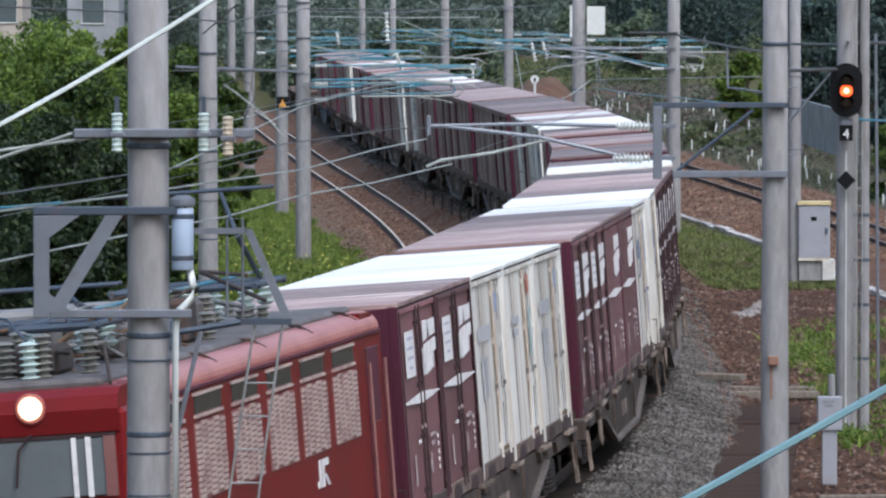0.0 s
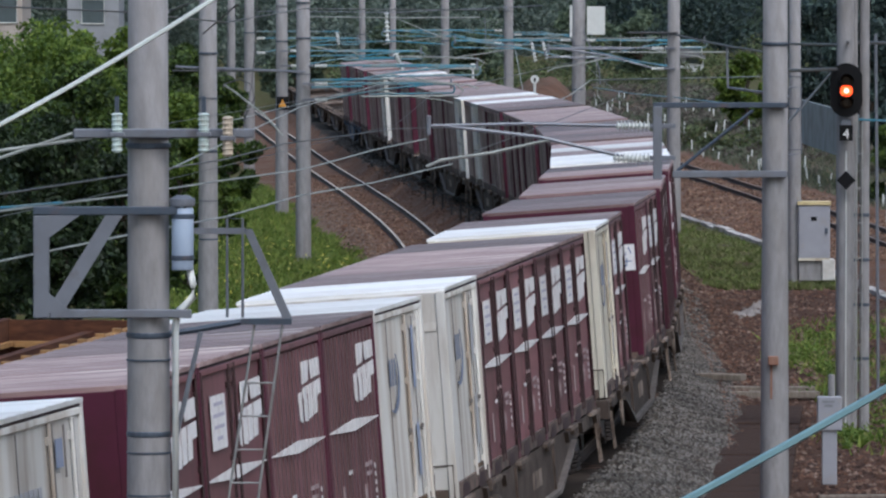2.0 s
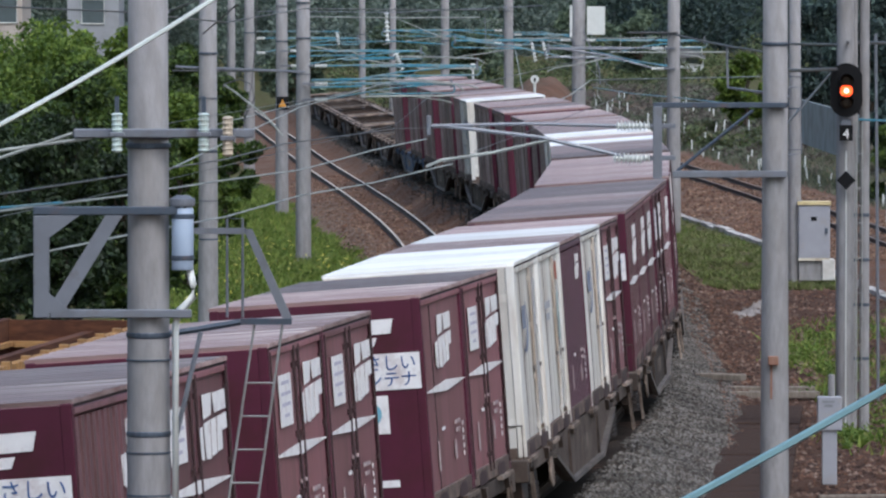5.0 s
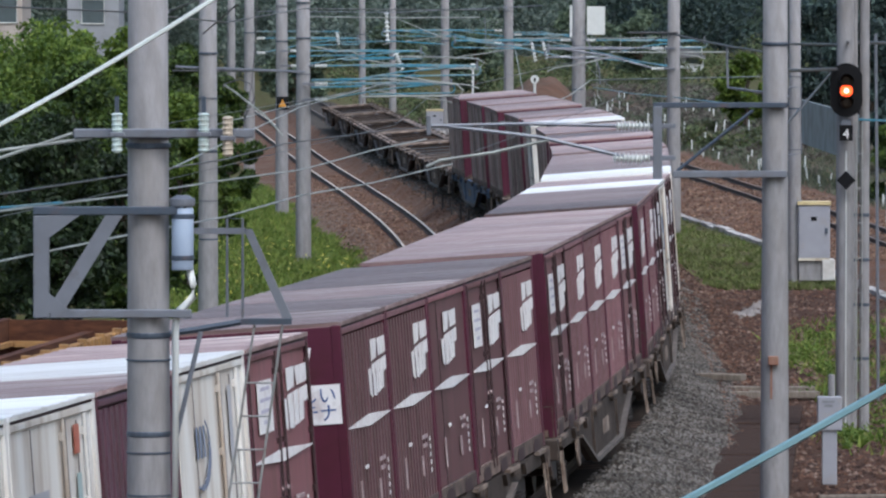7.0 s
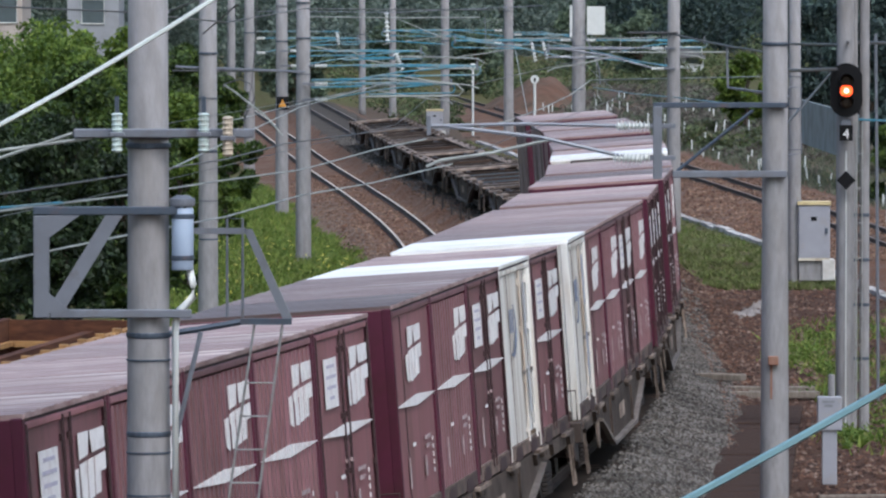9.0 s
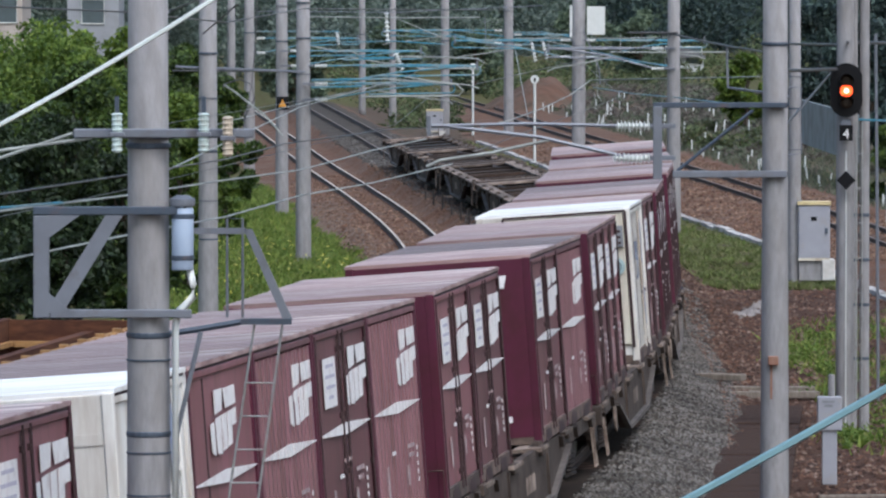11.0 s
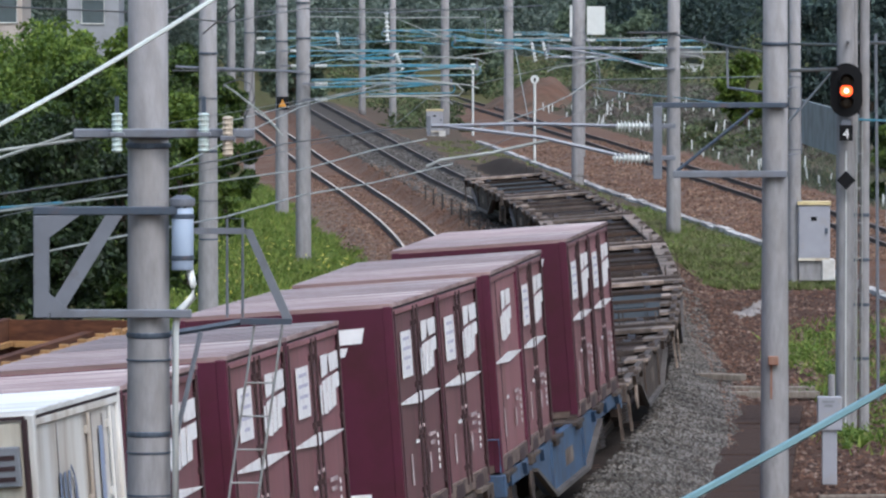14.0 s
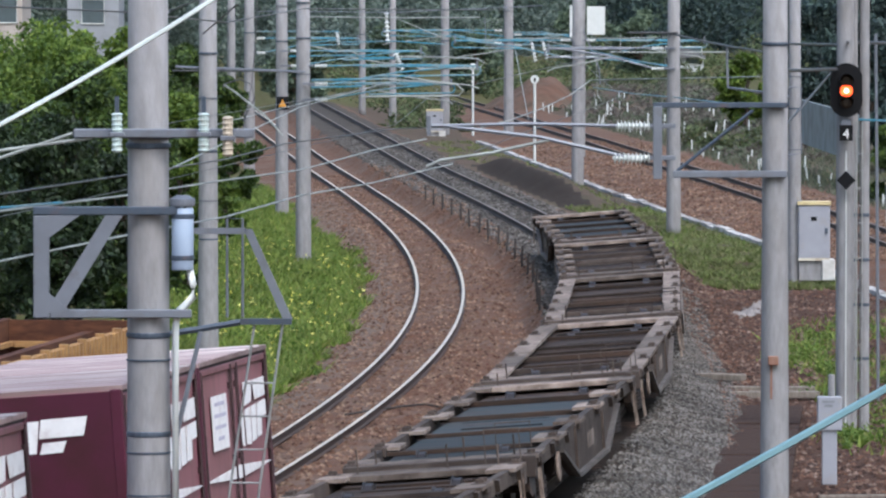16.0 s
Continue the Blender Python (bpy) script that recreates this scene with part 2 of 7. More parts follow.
def island_material(name, colours, rough=0.8, sheen=0.0, trans=0.0):
    """A material whose colour differs from piece to piece of one mesh."""
    m = bpy.data.materials.new(name)
    m.use_nodes = True
    nt = m.node_tree
    b = nt.nodes["Principled BSDF"]
    b.inputs["Roughness"].default_value = rough
    b.inputs["Specular IOR Level"].default_value = 0.3
    geo = nt.nodes.new("ShaderNodeNewGeometry")
    r = nt.nodes.new("ShaderNodeValToRGB")
    r.color_ramp.interpolation = "LINEAR"
    while len(r.color_ramp.elements) < len(colours):
        r.color_ramp.elements.new(0.5)
    for i, c in enumerate(colours):
        r.color_ramp.elements[i].position = i / (len(colours) - 1)
        r.color_ramp.elements[i].color = (*c, 1)
    nt.links.new(geo.outputs["Random Per Island"], r.inputs[0])
    tc = nt.nodes.new("ShaderNodeTexCoord")
    n = nt.nodes.new("ShaderNodeTexNoise")
    n.inputs["Scale"].default_value = 0.9
    nt.links.new(tc.outputs["Object"], n.inputs["Vector"])
    hs = nt.nodes.new("ShaderNodeHueSaturation")
    v = nt.nodes.new("ShaderNodeMapRange")
    v.inputs["From Min"].default_value, v.inputs["From Max"].default_value = 0.3, 0.7
    v.inputs["To Min"].default_value, v.inputs["To Max"].default_value = 0.65, 1.35
    nt.links.new(n.outputs[0], v.inputs[0])
    nt.links.new(v.outputs[0], hs.inputs["Value"])
    nt.links.new(r.outputs[0], hs.inputs["Color"])
    nt.links.new(hs.outputs[0], b.inputs["Base Color"])
    if trans:
        t = nt.nodes.new("ShaderNodeBsdfTranslucent")
        nt.links.new(hs.outputs[0], t.inputs[0])
        mx = nt.nodes.new("ShaderNodeMixShader")
        mx.inputs[0].default_value = trans
        out = nt.nodes["Material Output"]
        nt.links.new(b.outputs[0], mx.inputs[1])
        nt.links.new(t.outputs[0], mx.inputs[2])
        nt.links.new(mx.outputs[0], out.inputs[0])
    return m


stones_mat = island_material("mixed_ballast_stones", [(0.022, 0.018, 0.015), (0.058, 0.050, 0.043), (0.15, 0.142, 0.13), (0.05, 0.038, 0.029)], 0.9)
stones_brown = island_material("rusty_ballast_stones", [(0.045, 0.024, 0.015), (0.11, 0.056, 0.033), (0.21, 0.145, 0.10), (0.085, 0.042, 0.026)], 0.9)
leaf_mat = island_material("green_leaves", [(0.018, 0.034, 0.010), (0.038, 0.068, 0.014), (0.066, 0.104, 0.020), (0.10, 0.14, 0.028)], 0.55, trans=0.25)
leaf_bright = island_material("bright_green_leaves", [(0.052, 0.092, 0.015), (0.10, 0.155, 0.024), (0.17, 0.225, 0.038)], 0.55, trans=0.3)
leaf_shaded = island_material("shaded_green_leaves", [(0.010, 0.018, 0.008), (0.020, 0.035, 0.012), (0.036, 0.056, 0.017)], 0.6, trans=0.15)
leaf_bank = island_material("mixed_weed_leaves", [(0.045, 0.085, 0.014), (0.09, 0.15, 0.022), (0.15, 0.20, 0.035), (0.07, 0.12, 0.02)], 0.6, trans=0.3)
# Far woods: a bluish haze tint is mixed into the dark greens.
leaf_dark = island_material("hazed_dark_leaves", [(0.018, 0.031, 0.031), (0.032, 0.052, 0.047), (0.055, 0.082, 0.064)], 0.6, trans=0.2)
grass_mat = island_material("grass_blades", [(0.075, 0.12, 0.015), (0.125, 0.185, 0.026), (0.18, 0.235, 0.04), (0.20, 0.20, 0.06)], 0.6, trans=0.3)
verge_mat = island_material("dull_verge_grass", [(0.065, 0.09, 0.022), (0.12, 0.145, 0.04), (0.16, 0.15, 0.07), (0.15, 0.19, 0.05)], 0.7, trans=0.25)
dry_mat = island_material("dry_brown_brush", [(0.085, 0.072, 0.062), (0.12, 0.105, 0.09), (0.15, 0.135, 0.115)], 0.9, trans=0.1)
# Greyed greens: the haze over the far bank is put into the colour.
bank_far_mat = island_material("hazed_bank_grass", [(0.075, 0.092, 0.058), (0.10, 0.12, 0.075), (0.115, 0.112, 0.085), (0.095, 0.115, 0.072)], 0.8, trans=0.2)
flower_mat = island_material("yellow_flowers", [(0.55, 0.50, 0.06), (0.65, 0.62, 0.2)], 0.6)
bark_mat = material("bark", (0.10, 0.075, 0.055), 0.9, scale=6, stretch=(1, 1, 0.3), bump=0.4, bump_scale=20)


# ---------------------------------------------------------------- mesh helpers
def mesh_of(name, verts, faces, mats, index=None, smooth=False):
    me = bpy.data.meshes.new(name)
    me.from_pydata([tuple(v) for v in verts], [], [tuple(f) for f in faces])
    for m in mats if isinstance(mats, (list, tuple)) else [mats]:
        me.materials.append(m)
    if index is not None:
        me.polygons.foreach_set("material_index", np.asarray(index, dtype=np.int32))
    if smooth:
        me.polygons.foreach_set("use_smooth", np.ones(len(me.polygons), dtype=bool))
    me.update()
    return me


def part(name, bm, mat, parent=None, label="", m=None, smooth=False):
    me = bpy.data.meshes.new(name)
    if smooth:
        for f in bm.faces:
            f.smooth = len(f.verts) == 4
    bmesh.ops.recalc_face_normals(bm, faces=bm.faces)
    bm.to_mesh(me)
    bm.free()
    me.materials.append(mat)
    ob = new(name, me)
    if parent is not None:
        ob.parent = parent
    if m is not None:
        ob.matrix_basis = m
    if label:
        ob["label"] = label
    return ob


def share(name, ob, parent, m):
    o = new(name, ob.data)
    o.parent = parent
    o.matrix_basis = m
    return o


def thing(name, label, category, m=None, group="", kind=""):
    e = new(name)
    e.empty_display_size = 0.3
    if m is not None:
        e.matrix_basis = m
    return tagged(e, label, category, group, kind)


def box(bm, x0, x1, y0, y1, z0, z1, bevel=0.0):
    vs = [bm.verts.new(v) for v in ((x0, y0, z0), (x1, y0, z0), (x1, y1, z0), (x0, y1, z0), (x0, y0, z1), (x1, y0, z1), (x1, y1, z1), (x0, y1, z1))]
    fs = [bm.faces.new([vs[i] for i in f]) for f in ((3, 2, 1, 0), (4, 5, 6, 7), (0, 1, 5, 4), (1, 2, 6, 5), (2, 3, 7, 6), (3, 0, 4, 7))]
    if bevel:
        es = list({e for f in fs for e in f.edges})
        bmesh.ops.bevel(bm, geom=es, offset=bevel, segments=1, affect="EDGES", profile=0.5)
    return bm


def boxed(*args, bevel=0.0):
    return box(bmesh.new(), *args, bevel=bevel)


def prism(bm, pts, lo, hi, axis=1):
    """A flat polygon in two axes, with depth from lo to hi along the third."""
    def put(p, d):
        v = list(p)
        v.insert(axis, d)
        return v
    a = [bm.verts.new(put(p, lo)) for p in pts]
    b = [bm.verts.new(put(p, hi)) for p in pts]
    n = len(pts)
    bm.faces.new(a)
    bm.faces.new(b[::-1])
    for i in range(n):
        bm.faces.new([a[i], b[i], b[(i + 1) % n], a[(i + 1) % n]])
    return bm


def rod(bm, a, b, r, r2=None, sides=8):
    a, b = Vector(a), Vector(b)
    r2 = r if r2 is None else r2
    d = b - a
    q = d.to_track_quat("Z", "Y")
    rings = []
    for c, rr in ((a, r), (b, r2)):
        rings.append([bm.verts.new(c + q @ Vector((rr * math.cos(2 * math.pi * i / sides), rr * math.sin(2 * math.pi * i / sides), 0))) for i in range(sides)])
    for i in range(sides):
        bm.faces.new([rings[0][i], rings[0][(i + 1) % sides], rings[1][(i + 1) % sides], rings[1][i]])
    bm.faces.new(rings[0][::-1])
    bm.faces.new(rings[1])
    return bm


def lathe(bm, profile, m=None, sides=16):
    """Rings of (radius, height) about z."""
    m = m or Matrix()
    rings = [[bm.verts.new(m @ Vector((r * math.cos(2 * math.pi * i / sides), r * math.sin(2 * math.pi * i / sides), z))) for i in range(sides)] for r, z in profile]
    for a, b in zip(rings, rings[1:]):
        for i in range(sides):
            bm.faces.new([a[i], a[(i + 1) % sides], b[(i + 1) % sides], b[i]])
    bm.faces.new(rings[0][::-1])
    bm.faces.new(rings[-1])
    return bm


def tube(points, r, sides=6):
    """A bent round bar through the points, as a bmesh."""
    bm = bmesh.new()
    pts = [Vector(p) for p in points]
    rings = []
    for i, p in enumerate(pts):
        d = (pts[min(i + 1, len(pts) - 1)] - pts[max(i - 1, 0)]).normalized()
        q = d.to_track_quat("Z", "Y")
        rings.append([bm.verts.new(p + q @ Vector((r * math.cos(2 * math.pi * k / sides), r * math.sin(2 * math.pi * k / sides), 0))) for k in range(sides)])
    for a, b in zip(rings, rings[1:]):
        for k in range(sides):
            bm.faces.new([a[k], a[(k + 1) % sides], b[(k + 1) % sides], b[k]])
    bm.faces.new(rings[0][::-1])
    bm.faces.new(rings[-1])
    return bm


def sag(a, b, drop, n=14):
    a, b = Vector(a), Vector(b)
    return [a.lerp(b, i / n) - Vector((0, 0, drop * 4 * (i / n) * (1 - i / n))) for i in range(n + 1)]


# ---------------------------------------------------------------- ground
rng = np.random.default_rng(7)


def smooth(a, b, v):
    t = np.clip((v - a) / (b - a), 0, 1)
    return t * t * (3 - 2 * t)


def wobble(x, y, f=0.35, seed=0.0):
    return (np.sin(x * f * 5.1 + y * f * 0.9 + seed) + np.sin(x * f * 2.3 - y * f * 1.7 + 1.3 + seed) + np.sin(x * f * 8.3 + y * f * 2.7 + 4 * seed)) / 3


# the siding on the far right bends away from the main line
RIGHT_X, RIGHT_Y = [14.6, 14.2, 12.4, 10.65, 6.9, 2.1, -6.0], [90, 150, 205, 246, 324, 414, 560]


def right_x(y):
    return np.interp(y, RIGHT_Y, RIGHT_X)


def shoulder_edge(y):
    """How far the grey ballast shoulder reaches from the main line."""
    return np.interp(y, [100, 112, 131, 150, 170], [3.0, 2.9, 2.2, 1.5, 0.9])


def ground_z(x, y):
    xm, xl, xr = main_line.x_at(y), left_line.x_at(y), right_x(y)
    b = base(y)
    top = b - 0.17
    z = np.where(x > xm, top - 0.22 * smooth(1.5, 3.0, x - xm), top)
    low = b + LEFT_DROP - 0.17
    z = np.where(x < xm, top + (low - top) * smooth(1.55, 2.15, xm - x), z)
    left = low - 0.15 * smooth(1.3, 2.2, xl - x) + 0.35 * smooth(3.0, 7.0, xl - x)
    z = np.where(x < xl, left, z)
    right = b - 0.34
    z = np.where(x > xr - 3.5, right + 0.18 * smooth(-3.2, -1.6, x - xr), z)
    z = z + 0.8 * smooth(2.5, 9, x - xr)
    # a low berm of spoil beside the main line
    z = z + 0.6 * smooth(2.3, 3.3, x - xm) * (1 - smooth(3.6, 4.7, x - xm)) * smooth(236, 256, y) * (1 - smooth(284, 300, y))
    for xc in (xm, xl):
        # the bed leans with the curve
        z = z + CANT * (np.clip(x - xc, -1.2, 1.2) + 0.55) * (1 - smooth(1.2, 1.9, abs(x - xc)))
    return z + 0.03 * wobble(x, y, 0.5) + 1.6 * smooth(430, 560, y)


xs = np.concatenate([np.linspace(-400, -22, 14), np.arange(-20, -9, 0.5), np.arange(-9, 13, 0.22), np.arange(13, 26, 0.6), np.linspace(28, 400, 14)])
ys = np.concatenate([np.linspace(-340, 30, 40), np.arange(36, 90, 3.0), np.arange(90, 260, 0.7), np.arange(260, 520, 2.0), np.linspace(525, 2500, 20)])
GX, GY = np.meshgrid(xs, ys)
GZ = ground_z(GX, GY)
nx, ny = len(xs), len(ys)
gverts = np.stack([GX, GY, GZ], -1).reshape(-1, 3)
ii, jj = np.meshgrid(np.arange(nx - 1), np.arange(ny - 1))
gfaces = np.stack([jj * nx + ii, jj * nx + ii + 1, (jj + 1) * nx + ii + 1, (jj + 1) * nx + ii], -1).reshape(-1, 4)
CX = (GX[:-1, :-1] + GX[1:, 1:]) / 2
CY = (GY[:-1, :-1] + GY[1:, 1:]) / 2
FM, FL_, FR = CX - main_line.x_at(CY), CX - left_line.x_at(CY), CX - right_x(CY)
wob = wobble(CX, CY, 0.4) * 0.5 + rng.uniform(-0.22, 0.22, CX.shape)
TROUGH = np.interp(CY, [120, 172, 185.2, 208, 261.8, 289.5, 350], [12.6, 10.4, 9.93, 8.99, 5.67, 4.26, 1.0])
kind = np.full(CX.shape, 0)                                        # rusty ballast
edge = shoulder_edge(CY)
kind = np.where((FM > 0.75) & (FM < edge + wob * 0.5) & (CY < 168), 1, kind)      # grey shoulder
kind = np.where(abs(FM) < 1.6 + 0.3 * wob, 1, kind)
kind = np.where((FM > 0.5) & (FM < 1.3 + 0.5 * wob) & (CY < 176), 5, kind)      # strip beside the rail: brake dust, plus shade put into the colour
kind = np.where((FM > edge + wob * 0.5) & (FM < 4) & (CY < 182), 2, kind)
kind = np.where((FL_ < -1.15 + 0.3 * wob) & (FL_ > -3.2) & (CY < 260), 6, kind)                        # dusty strip
kind = np.where(FL_ < -2.0 - 0.9 * smooth(200, 250, CY) + wob * 0.6, 3, kind)                        # bank of grass
kind = np.where((FM > np.maximum(edge, 2.0) + wob * 0.5) & (FR < -3.2), 2, kind)      # earth
kind = np.where((FM > 2.6 + wob) & (FR < -3.4) & (CY > 178 + 4 * wob) & (CY < 240), 3, kind)
kind = np.where((FM > 5.6 + wob * 2.2) & (FR < -3.4) & (CY > 80) & (CY < 165 + 5 * wob), 3, kind)
kind = np.where(FR > 3.0 + wob, np.where(CY + 30 * wob > 285, 4, 3), kind)
patch = wobble(CX * 1.3, CY * 0.6, 0.9, 2.0) + rng.normal(0, 0.25, CX.shape) < np.where(CY < 178, 0.15, 0.0)
kind = np.where((kind == 3) & (FM > 2.5) & patch, 2, kind)
kind = np.where((kind == 2) & (CY > 200), 4, kind)
kind = np.where((kind == 0) & (FM > 2.0) & (CX < TROUGH) & (CY > 200), 4, kind)
kind = np.where((CX > TROUGH) & (FR < 3.0) & (CY > 195) & (CY < 430), 0, kind)
kind = np.where(CY > 430, 3, kind)
kind = np.where((FM > 2.35 + 0.2 * wob) & (FM < 3.45) & (CY > 236 + 6 * wob) & (CY < 296), 5, kind)      # bare flank of the berm
ground = new("ground", mesh_of("ground", gverts, gfaces, [ballast_brown, ballast_grey, dirt_mat, grass_ground, grey_earth, dark_earth, ballast_dusty], kind.reshape(-1), True))
tagged(ground, "brown ballast, bare earth and grass along the tracks", "ground", kind="structure")


def scatter(name, count, place, size, mat, label, seed, flat=0.7):
    """Loose stones as one joined mesh."""
    r = np.random.default_rng(seed)
    octa = np.array([(1, 0, 0), (-1, 0, 0), (0, 1, 0), (0, -1, 0), (0, 0, 1), (0, 0, -1)], float)
    tri = np.array([(0, 2, 4), (2, 1, 4), (1, 3, 4), (3, 0, 4), (2, 0, 5), (1, 2, 5), (3, 1, 5), (0, 3, 5)])
    x, y = place(r, count)
    z = ground_z(x, y)
    s = size * r.uniform(0.55, 1.5, (count, 1, 1))
    v = octa[None] * s * r.uniform(0.6, 1.25, (count, 6, 3))
    a = r.uniform(0, 6.28, count)
    c, d = np.cos(a)[:, None], np.sin(a)[:, None]
    vx, vy = v[..., 0] * c - v[..., 1] * d, v[..., 0] * d + v[..., 1] * c
    v = np.stack([vx + x[:, None], vy + y[:, None], v[..., 2] * flat + z[:, None] + size * 0.15], -1).reshape(-1, 3)
    f = (tri[None] + (np.arange(count) * 6)[:, None, None]).reshape(-1, 3)
    ob = new(name, mesh_of(name, v, f, mat))
    return tagged(ob, label, "gravel", kind="stuff")


def shoulder(r, n):
    y = 92 + (172 - 92) * r.random(n) ** 1.2
    return main_line.x_at(y) + 1.0 + (shoulder_edge(y) - 0.9) * r.random(n) ** 0.7, y


def main_bed(r, n):
    y = 150 + 190 * r.random(n) ** 1.2
    return main_line.x_at(y) + r.uniform(-1.7, 1.9, n), y


def between(r, n):
    y = 100 + 190 * r.random(n) ** 1.4
    return left_line.x_at(y) + r.uniform(-2.2, 2.4, n), y


scatter("ballast_gravel", 42000, shoulder, 0.033, stones_mat, "loose grey ballast stones beside the track", 3)
scatter("bed_gravel", 16000, main_bed, 0.045, stones_mat, "loose grey ballast stones between the rails", 13)


def earth_band(r, n):
    y = 95 + 95 * r.random(n) ** 1.2
    return main_line.x_at(y) + shoulder_edge(y) - 0.2 + 5.6 * r.random(n) ** 1.3, y


earth_stones = island_material("earth_stones", [(0.026, 0.015, 0.011), (0.066, 0.034, 0.022), (0.105, 0.056, 0.036), (0.17, 0.125, 0.10)], 0.9)
scatter("earth_gravel", 15000, earth_band, 0.045, earth_stones, "loose brown stones on bare earth", 5)


def siding_bed(r, n):
    y = 190 + 140 * r.random(n) ** 1.2
    a = np.interp(y, [172, 185.2, 208, 261.8, 289.5, 350], [10.4, 9.93, 8.99, 5.67, 4.26, 1.0]) + 0.3
    return a + (right_x(y) + 2.2 - a) * r.random(n), y


scatter("siding_gravel", 12000, siding_bed, 0.055, stones_brown, "rust-stained ballast stones round the siding", 8)


def drain_edge(r, n):
    u = r.random(n)
    return 6.55 + 1.5 * u + r.normal(0, 0.07, n), 163 + 12 * u + r.normal(0, 0.5, n)


scatter("pale_stones", 110, drain_edge, 0.09, stone_mat, "row of pale stones edging a drain", 6)
scatter("ballast_gravel_brown", 16000, between, 0.045, stones_brown, "loose rust-stained ballast stones round the rails", 4)


# ---------------------------------------------------------------- tracks
def sweep_rail(line, side, s0, s1, drop, cant):
    """Two meshes for one rail: the rusty web and foot, and the polished head."""
    out = []
    for prof in (((-0.065, -0.153), (0.065, -0.153), (0.065, -0.14), (0.012, -0.125), (0.012, -0.035), (0.034, -0.03), (0.034, -0.012), (-0.034, -0.012), (-0.034, -0.03), (-0.012, -0.035), (-0.012, -0.125), (-0.065, -0.14)),
                 ((-0.034, -0.012), (0.034, -0.012), (0.034, -0.003), (0.028, 0.0), (-0.028, 0.0), (-0.034, -0.003))):
        verts, faces = [], []
        n = len(prof)
        steps = np.arange(s0, s1, 2.0)
        for s in steps:
            x, y, h = line.at(s)
            for u, w in prof:
                off = side + u
                z = base(y) + drop + w + (-off * math.sin(cant)) + 0.55 * math.sin(cant)
                verts.append((x + math.sin(h) * off, y - math.cos(h) * off, z))
        for k in range(len(steps) - 1):
            for i in range(n):
                j = (i + 1) % n
                faces.append((k * n + i, k * n + j, (k + 1) * n + j, (k + 1) * n + i))
        out.append((verts, faces))
    return out


def track(name, line, s0, s1, drop, cant, label, head=None, laid=None):
    t = thing(name, label, "railway track", kind="structure")
    for side in (-0.566, 0.566):
        (v, f), (v2, f2) = sweep_rail(line, side, s0, s1, drop, cant)
        r = new("rail", mesh_of("rail", v, f, rail_side))
        r.parent = t
        hd = new("rail_head", mesh_of("rail_head", v2, f2, head or rail_shine))
        hd.parent = r
    bm = box(bmesh.new(), -0.1, 0.1, -1.0, 1.0, -0.36, -0.185, bevel=0.015)
    proto = None
    count = 0
    s = laid if laid is not None else max(s0, s1 - 190)
    while s < s1 and count < 300:
        x, y, h = line.at(s)
        m = Matrix.Translation((x, y, base(y) + drop + 0.55 * math.sin(cant))) @ Matrix.Rotation(h, 4, "Z") @ Matrix.Rotation(cant, 4, "X")
        if proto is None:
            proto = part("sleeper", bm, sleeper_mat, t, m=m)
        else:
            share("sleeper", proto, t, m)
        s += 0.62
        count += 1
    return t


class Straight:
    """The siding's line, through a few places."""

    def at(self, s):
        y = s
        x = float(right_x(y))
        dx = float(right_x(y + 1) - right_x(y - 1)) / 2
        return x, y, math.atan2(1, dx)


track("main_track", main_line, -400, 345, 0, CANT, "curved single track with rust-brown rails and sleepers", rail_dull, -130)
track("branch_track", left_line, -235, 120, LEFT_DROP, CANT, "curved lower track with polished rail heads in brown ballast")
track("siding_track", Straight(), 120, 520, 0.0, 0.0, "rusty siding track curving away past a grass bank", rail_dull)


# ---------------------------------------------------------------- the train
SPEED, T_ZERO = 18.488, 14.5
STEPS = [i * 0.25 for i in range(65)]
FLOOR = 0.933
movers = []          # thing, centre on the train, offset along the wagon, height


def car_pose(sigma, t, half=7.1):
    """The pose of a car whose middle is sigma along the train, at the time t: x forwards, y to its left."""
    s = sigma + SPEED * (t - T_ZERO)
    xa, ya, _ = main_line.at(s + half)
    xb, yb, _ = main_line.at(s - half)
    a, b = Vector((xa, ya, base(ya))), Vector((xb, yb, base(yb)))
    f = (a - b).normalized()
    left = Vector((0, 0, 1)).cross(f).normalized()
    up = f.cross(left)
    m = Matrix((f, left, up)).transposed().to_4x4()
    return Matrix.Translation((a + b) / 2 + Vector((0, 0, 0.55 * math.sin(CANT)))) @ m @ Matrix.Rotation(CANT, 4, "X")


L2, W2, HT = 1.857, 1.225, 2.5


def bars(bm, x, y0, y1, z, widths, h, d):
    """Rows of small bars that stand for print."""
    for i, w in enumerate(widths):
        box(bm, x - w / 2, x + w / 2, y0, y1, z - i * d, z - i * d + h)


def clip_x(pts, lo, hi):
    """A convex outline cut to a range of its first axis."""
    for edge, s in ((lo, 1), (hi, -1)):
        out = []
        for (xa, za), (xb, zb) in zip(pts, pts[1:] + pts[:1]):
            ina, inb = s * (xa - edge) >= 0, s * (xb - edge) >= 0
            if ina:
                out.append((xa, za))
            if ina != inb:
                f = (edge - xa) / (xb - xa)
                out.append((edge, za + f * (zb - za)))
        pts = out
        if len(pts) < 3:
            return []
    return pts


